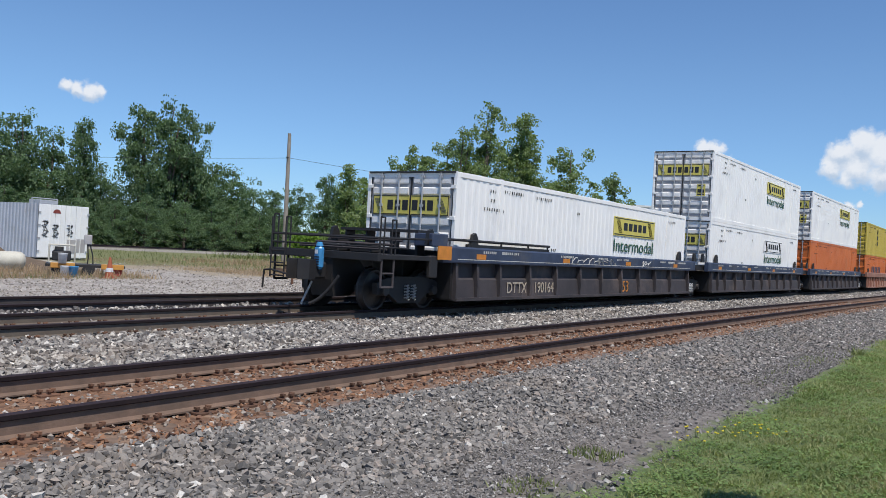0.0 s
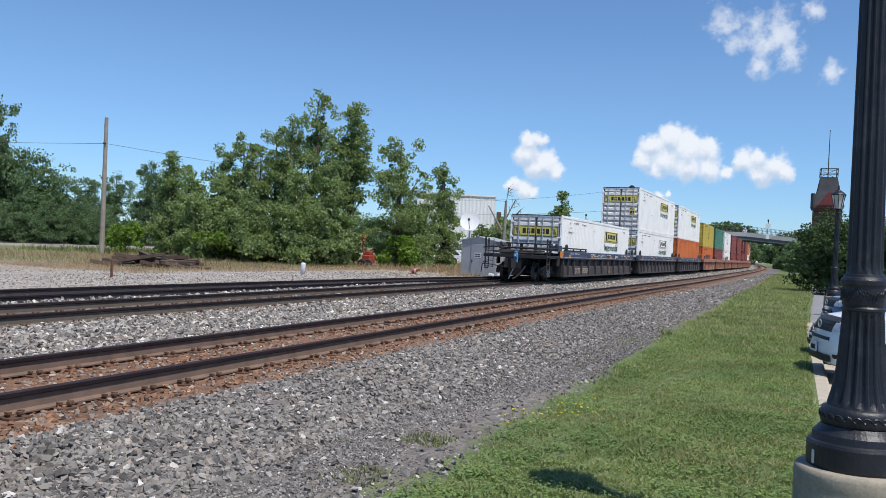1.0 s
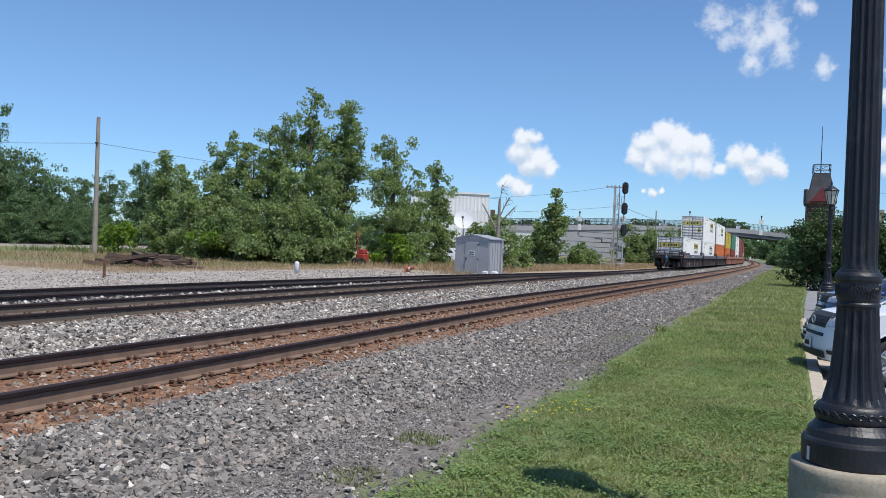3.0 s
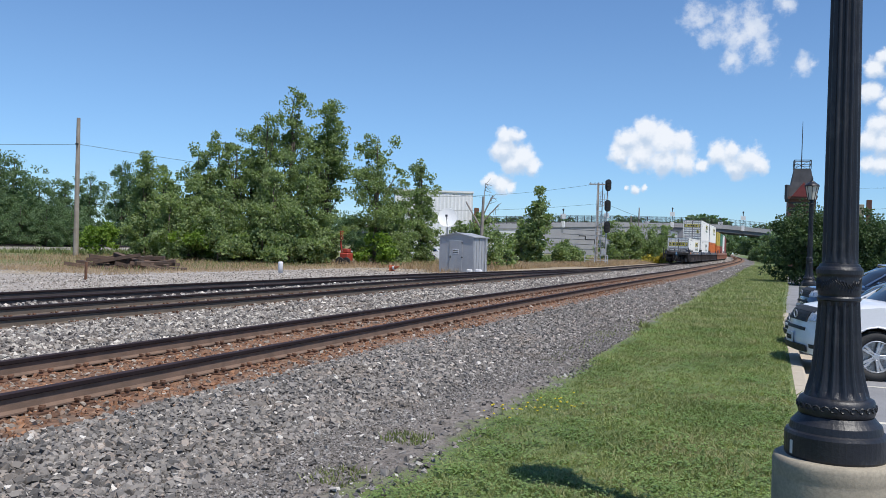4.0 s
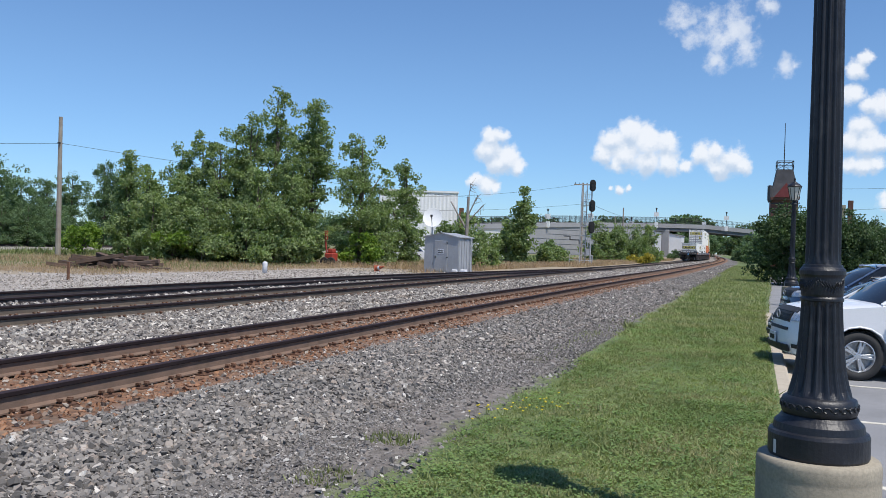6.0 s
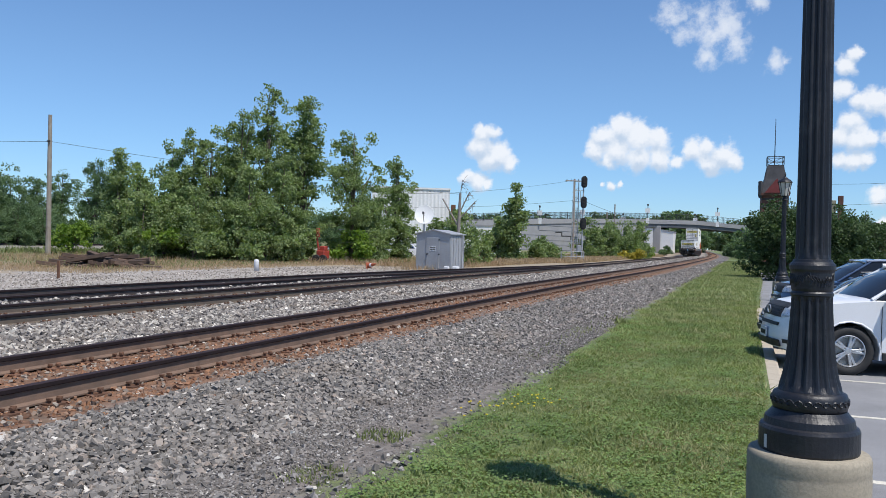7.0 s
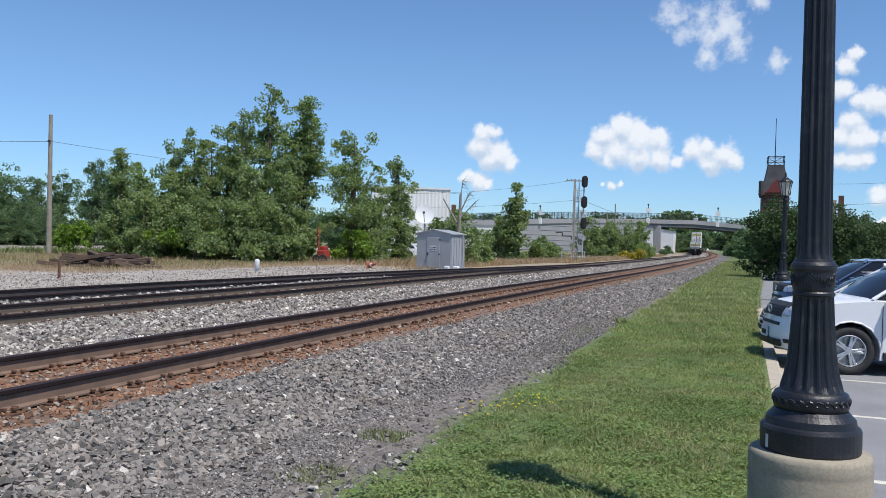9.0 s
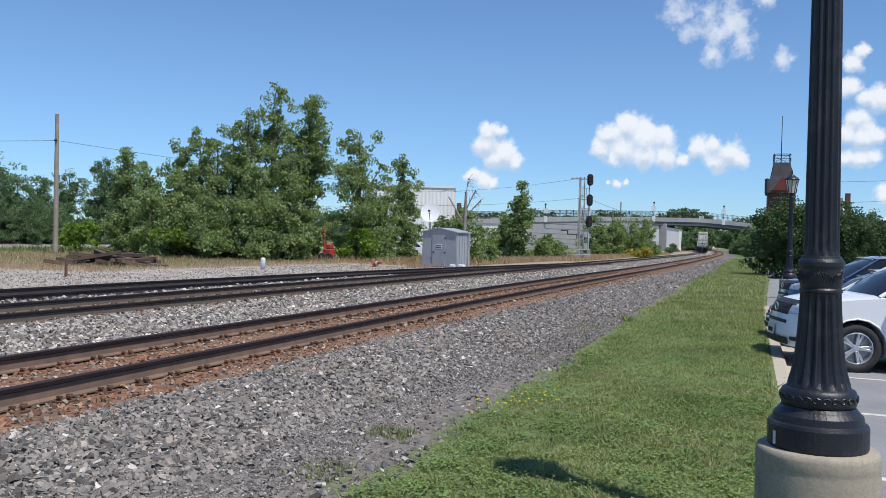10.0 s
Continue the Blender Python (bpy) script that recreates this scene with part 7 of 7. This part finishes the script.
    # lamps along the parapet
    for az, d, top in ((13.0, 176, 2.3), (10.2, 189.5, 2.5), (6.05, 207, 3.1), (1.75, 216, 3.1), (12.6, 188, 1.0), (7.6, 212, 1.3), (3.1, 226, 1.6)):
        x, y = place(az, d)
        z = float(np.interp(-az, [-24, -17.3, -13, -9.5, -6.1, -3.0, -0.3], [4.7, 5.75, 6.85, 7.7, 8.3, 8.45, 7.75]))
        lamp = thing("bridge_lamp", "dark lamp post with white banner on the overpass", "street lamp", "lamps on the overpass", m=away @ pose(x + 0.2, y - 0.45, z))
        bm = bmesh.new()
        tube(bm, (0, 0, -0.9), (0, 0, top), 0.10, 0.08, 6)
        part("pole", bm, PLASTIC, lamp)
        bm = bmesh.new()
        box(bm, -0.55, 0.55, -0.16, -0.10, top - 1.55, top - 0.55)
        part("banner", bm, DISH_WHITE, lamp, "white banner")
        bm = bmesh.new()
        lathe(bm, [(0.12, top), (0.22, top + 0.35), (0.05, top + 0.5)], 8)
        part("lantern", bm, PLASTIC, lamp)
        bm = bmesh.new()
        box(bm, -0.35, 0.35, -0.2, 0.2, -1.0, 0.25)
        part("pedestal", bm, DISH_WHITE, lamp, "white pedestal")


def build_depot():
    x, y = place(-1.62, 122)
    d = thing("depot", "red brick depot with a steep slate tower roof and chimney", "building", m=pose(x, y, 0, 0, 0, 3))
    bm = bmesh.new()
    box(bm, -1.65, 1.65, -1.65, 1.65, 0, 9.2)
    body = part("tower_wall", bm, BRICK_RED, d, "red brick tower")
    for k in range(9):   # stone courses
        bm = bmesh.new()
        box(bm, -1.70, 1.70, -1.70, -1.65, 0.8 + k * 0.95, 0.98 + k * 0.95)
        part("stone_course", bm, SLATE, body)
    bm = bmesh.new()
    lathe(bm, [(2.55, 9.15), (2.6, 9.3), (1.85, 11.2), (1.42, 12.9), (1.42, 13.0)], 4, m=Matrix.Rotation(radians(45), 4, "Z"))
    part("tower_roof", bm, SLATE, d, "steep grey slate roof")
    bm = bmesh.new()
    prism(bm, [(-1.35, 9.3), (1.5, 9.3), (0.1, 11.15)], "y", -2.15, -1.2)
    part("dormer_gable", bm, mat("red_gable_paint", (0.20, 0.035, 0.035), 0.7, 0, None, 2, 30, 0.05), d, "red painted gable")
    bm = bmesh.new()
    box(bm, -1.75, 1.75, -2.0, -1.66, 8.95, 9.3)
    part("cornice", bm, BRICK_RED, d)
    for cx in (-1.85,):
        bm = bmesh.new()
        lathe(bm, [(0.20, 8.6), (0.30, 9.0), (0.30, 10.7), (0.32, 10.75), (0.1, 10.85)], 8, m=Matrix.Translation((cx, -1.7, 0)))
        part("turret", bm, SLATE, d)
    for a, b in (((-1, -1), (1, -1)), ((1, -1), (1, 1)), ((1, 1), (-1, 1)), ((-1, 1), (-1, -1))):
        for line, r in (([(a[0], a[1], 13), (a[0], a[1], 14.1), (b[0], b[1], 14.1)], 0.05), ([(a[0], a[1], 13.5), (b[0], b[1], 13.5)], 0.035), ([(a[0], a[1], 13.0), (b[0], b[1], 14.1)], 0.03)):
            bm = bmesh.new()
            bars(bm, line, r, 5)
            part("roof_railing", bm, PLASTIC, d)
    bm = bmesh.new()
    tube(bm, (-0.1, 0, 13), (-0.1, 0, 19.2), 0.07, 0.035, 6)
    part("antenna", bm, PLASTIC, d)
    bm = bmesh.new()
    prism(bm, [(1.65, 0), (16, 0), (16, 4.2), (8.8, 5.6), (1.65, 4.2)], "y", 2, 14)
    part("hall", bm, BRICK_RED, d)
    for cx, h in ((8.3, 9.2), (7.4, 8.6)):
        bm = bmesh.new()
        box(bm, cx - 0.3, cx + 0.3, 1.2, 1.8, 0, h, 0.03)
        part("chimney", bm, BRICK_RED if h > 9 else CONCRETE, d)


build_warehouse()
build_bridge()
build_depot()


# ---- clutter at the yard's end ----
BOX_GREY = mat("dull_silver_corrugated", (0.46, 0.49, 0.54), 0.5, 0.2, (0.40, 0.43, 0.47), 0.8, 20, 0.05, stain=(0.30, 0.26, 0.22), stain_amount=0.3)
CONE = mat("faded_orange_plastic", (0.42, 0.11, 0.045), 0.65, 0.0, (0.33, 0.09, 0.045), 6, 40, 0.1)
RED_PAINT = mat("faded_red_paint", (0.40, 0.05, 0.03), 0.6, 0.0, (0.26, 0.04, 0.03), 3, 40, 0.1)
TANK = mat("chalky_tank_paint", (0.60, 0.57, 0.48), 0.7, 0.0, (0.50, 0.47, 0.39), 3, 40, 0.15, stain=(0.30, 0.24, 0.17), stain_amount=0.4)
DIRT = mat("brown_dirt", (0.17, 0.12, 0.08), 0.95, 0.0, (0.11, 0.08, 0.055), 2, 30, 0.6)


def build_yard_box():
    c = thing("storage_container", "old white-doored storage container with scribbled tags in the yard", "shipping container", m=pose(-40.6, 26.1, 0))
    w, h, ln = 1.38, 2.82, 9.0
    bm = bmesh.new()
    corrugated(bm, 0.1, ln, 0.1, h, 0.0, 0.05, 0.30, 1)
    for v in bm.verts:
        v.co = Vector((-v.co.y, -w - v.co.x, v.co.z))
    bmesh.ops.recalc_face_normals(bm, faces=bm.faces)
    part("side_panel", bm, BOX_GREY, c, "dull silver corrugated side")
    bm = bmesh.new()
    box(bm, -ln, -0.06, -w + 0.06, w, 0.08, h - 0.02)
    part("body", bm, BOX_GREY, c)
    for k, (a, b) in enumerate(((-w, -0.5), (-0.48, 0.06), (0.08, 0.66), (0.68, w))):
        bm = bmesh.new()
        box(bm, -0.05, 0.0, a, b, 0.12, h - 0.03, 0.01)
        part("door_panel", bm, DISH_WHITE, c, "white painted door panel")
    for y in (-0.75, -0.2, 0.35, 0.95):
        bm = bmesh.new()
        tube(bm, (0.03, y, 0.08), (0.03, y, h - 0.03), 0.02, 0.02, 6)
        part("lock_bar", bm, DISH_WHITE, c)
    for y in (-w + 0.03, w - 0.03):
        for z in (0.4, 1.05, 1.7, 2.35):
            bm = bmesh.new()
            box(bm, 0.0, 0.04, y - 0.06, y + 0.06, z, z + 0.08)
            part("hinge", bm, GALV, c)
    bm = bmesh.new()
    prism(bm, [(-0.42 + 0.21 * math.cos(math.pi * k / 12), h - 0.46 + 0.21 * math.sin(math.pi * k / 12)) for k in range(13)], "x", 0.001, 0.008)
    part("half_disc_mark", bm, MAROON, c, "dark red half-disc mark")
    rnd = random.Random(6)
    for y0, z0, s in ((-1.02, 1.55, 0.42), (-0.45, 1.45, 0.34), (0.35, 1.5, 0.30)):
        bm = bmesh.new()
        pts = [(0.012, y0 + 0.16 * math.sin(k * 1.9) * (1 - 0.3 * math.cos(k)), z0 + s * math.cos(k * 0.55 + 0.4 * math.sin(k))) for k in range(26)]
        bars(bm, pts, 0.012, 4)
        part("scribble", bm, INK, c, "black scribbled tag")
    for k, (y, z) in enumerate(((0.2, 0.35), (0.75, 0.4))):
        bm = bmesh.new()
        box(bm, 0.004, 0.012, y, y + 0.5, z, z + 0.7)
        part("worn_patch", bm, DOOR_GREY, c)
    bm = bmesh.new()
    bars(bm, [(-1.0, -1.2, h), (-1.0, -1.2, h + 0.28), (-1.0, 0.2, h + 0.28), (-1.0, 0.2, h)], 0.03, 6)
    box(bm, -1.6, -0.6, -1.0, 0.0, h, h + 0.2, 0.02)
    part("roof_rack", bm, GALV, c)


def build_clutter():
    def spot(px_az, d):
        return place(px_az, d)
    x, y = spot(60.1, 34.5)
    t = thing("propane_tank", "chalky white tank lying on its side in weeds", "tank", m=pose(x, y, 0.05, 0, 0, 58))
    bm = bmesh.new()
    lathe(bm, [(0.05, -0.52), (0.22, -0.47), (0.31, -0.36), (0.33, -0.2), (0.33, 0.2), (0.31, 0.36), (0.22, 0.47), (0.05, 0.52)], 24, m=Matrix.Translation((0, 0, 0.33)) @ Matrix.Rotation(radians(90), 4, "Y"))
    part("shell", bm, TANK, t, "", True)
    x, y = spot(57.3, 33.5)
    g = thing("generator", "pale tubular-framed engine generator on a flatbed", "generator", m=pose(x, y, 0.42, 0, 0, 57))
    bm = bmesh.new()
    for s in (-0.28, 0.28):
        bars(bm, [(-0.42, s, 0), (-0.42, s, 0.62), (0.42, s, 0.62), (0.42, s, 0), (-0.42, s, 0)], 0.03, 6)
    for px in (-0.42, 0.42):
        bars(bm, [(px, -0.28, 0.62), (px, 0.28, 0.62)], 0.03, 6)
    part("frame", bm, TANK, g)
    bm = bmesh.new()
    box(bm, -0.32, 0.3, -0.22, 0.22, 0.06, 0.42, 0.04)
    tube(bm, (-0.1, 0, 0.42), (-0.1, 0, 0.56), 0.16, 0.14, 12)
    part("engine", bm, PLASTIC, g)
    x, y = spot(56.2, 33.2)
    tr = thing("flatbed_trailer", "low work trailer with orange planked ends", "trailer", m=pose(x, y, 0, 0, 0, 57))
    bm = bmesh.new()
    box(bm, -1.15, 1.45, -0.5, 0.6, 0.30, 0.40, 0.01)
    part("bed", bm, TRAIN_BLACK, tr)
    for a, b in ((-0.98, -0.2), (0.65, 1.4)):
        bm = bmesh.new()
        box(bm, a, b, -0.58, -0.50, 0.26, 0.44, 0.01)
        part("end_board", bm, mat("weathered_orange_board", (0.62, 0.30, 0.06), 0.7, 0, (0.48, 0.22, 0.05), 4, 40, 0.1) if a < 0 else bpy.data.materials["weathered_orange_board"], tr, "orange board")
    for px in (-0.75, 0.25, 1.15):
        bm = bmesh.new()
        lathe(bm, [(0.10, -0.08), (0.20, -0.09), (0.22, 0.0), (0.20, 0.09), (0.10, 0.08)], 18, m=Matrix.Translation((px, -0.42, 0.2)) @ Matrix.Rotation(radians(90), 4, "X"))
        part("wheel", bm, RED_PAINT if px > 1 else TYRE, tr)
    x, y = spot(55.9, 33.6)
    b = thing("control_box", "grey electrical box on a bent post", "electrical box", m=pose(x, y, 0, 0, 0, 57))
    bm = bmesh.new()
    bars(bm, [(0, 0, -0.1), (0.05, 0, 0.6), (0, 0, 1.3)], 0.025, 6)
    bars(bm, [(0.25, 0, -0.1), (0.2, 0, 0.7), (0.05, 0, 1.25)], 0.025, 6)
    part("post", bm, PLASTIC, b)
    bm = bmesh.new()
    box(bm, -0.12, 0.15, -0.08, 0.08, 1.1, 1.45, 0.02)
    part("box", bm, DOOR_GREY, b)
    for az, d, m, z, lab in ((57.25, 32.6, PLATE, 0.42, "white plastic bucket on the trailer"), (57.1, 32.0, PLATE, 0.0, "white plastic bucket in the weeds"), (56.6, 32.0, BLUE_TAG, 0.0, "blue plastic bucket in the weeds")):
        x, y = spot(az, d)
        k = thing("bucket", lab, "bucket", "buckets", m=pose(x, y, z))
        bm = bmesh.new()
        lathe(bm, [(0.13, 0.0), (0.16, 0.34), (0.17, 0.36), (0.15, 0.36), (0.12, 0.04)], 16)
        part("pail", bm, m, k, "", True)

    def cone(m, lab):
        k = thing("traffic_cone", lab, "traffic cone", "traffic cones", m=m)
        bm = bmesh.new()
        lathe(bm, [(0.15, 0.03), (0.10, 0.35), (0.035, 0.72), (0.02, 0.73)], 18)
        body = part("body", bm, CONE, k)
        bm = bmesh.new()
        lathe(bm, [(0.126, 0.22), (0.106, 0.35), (0.10, 0.36)], 18)
        part("reflective_band", bm, PLATE, body, "pale reflective band")
        bm = bmesh.new()
        box(bm, -0.19, 0.19, -0.19, 0.19, 0.0, 0.035, 0.01)
        part("base", bm, CONE, k)
    cone(pose(*spot(54.55, 31.8), 0), "faded orange traffic cone standing in weeds")
    cone(pose(*spot(24.2, 50), 0.16, 78, 0, 60), "faded orange traffic cone lying in dry grass")
    # a heap of earth
    bm = bmesh.new()
    bmesh.ops.create_grid(bm, x_segments=18, y_segments=18, size=1.0)
    for v in bm.verts:
        r = v.co.length
        v.co = Vector((v.co.x * 3.2, v.co.y * 2.2, max(0, 1 - r) * 0.85 + noise.noise(v.co * 5) * 0.22 * max(0, 1.2 - r) - 0.05))
    heap = thing("earth_heap", "low brown heap of earth and weeds", "heap of earth", m=pose(*spot(61.3, 36.5), 0, 0, 0, 60))
    part("soil", bm, DIRT, heap, "", True)
    # red lift behind the bushes
    x, y = spot(27.25, 59)
    r = thing("red_machine", "faded red lifting machine half hidden by bushes", "machine", m=pose(x, y, 0))
    bm = bmesh.new()
    box(bm, -0.30, 0.30, -0.35, 0.5, 0.3, 0.85, 0.05)
    box(bm, -0.22, 0.20, -0.1, 0.4, 0.85, 1.15, 0.05)
    part("body", bm, RED_PAINT, r)
    bm = bmesh.new()
    bars(bm, [(-0.3, 0.0, 0.8), (-0.42, 0.0, 1.6), (-0.36, 0.0, 2.2)], 0.06, 6)
    box(bm, -0.46, -0.28, -0.1, 0.1, 1.75, 2.35, 0.02)
    part("arm", bm, RED_PAINT, r)
    for px in (-0.25, 0.25):
        bm = bmesh.new()
        lathe(bm, [(0.15, -0.1), (0.28, -0.1), (0.30, 0.0), (0.28, 0.1), (0.15, 0.1)], 16, m=Matrix.Translation((px, -0.4, 0.28)) @ Matrix.Rotation(radians(90), 4, "X"))
        part("wheel", bm, TYRE, r)
    for az, d, a in ((23.9, 84, 10), (22.3, 82, 190), (21.6, 90, 15)):
        x, y = spot(az, d)
        k = copy_thing(CAR_PALE, pose(x, y, 0, 0, 0, a))
        tagged(k, "white car parked beyond the trees", group="cars beyond the trees")


build_yard_box()
build_clutter()


# ---- what moves ----
def motions():
    for ob, u in MOVERS:
        walk(ob, [(k * 0.5, along(u, k * 0.5)) for k in range(21)])


motions()
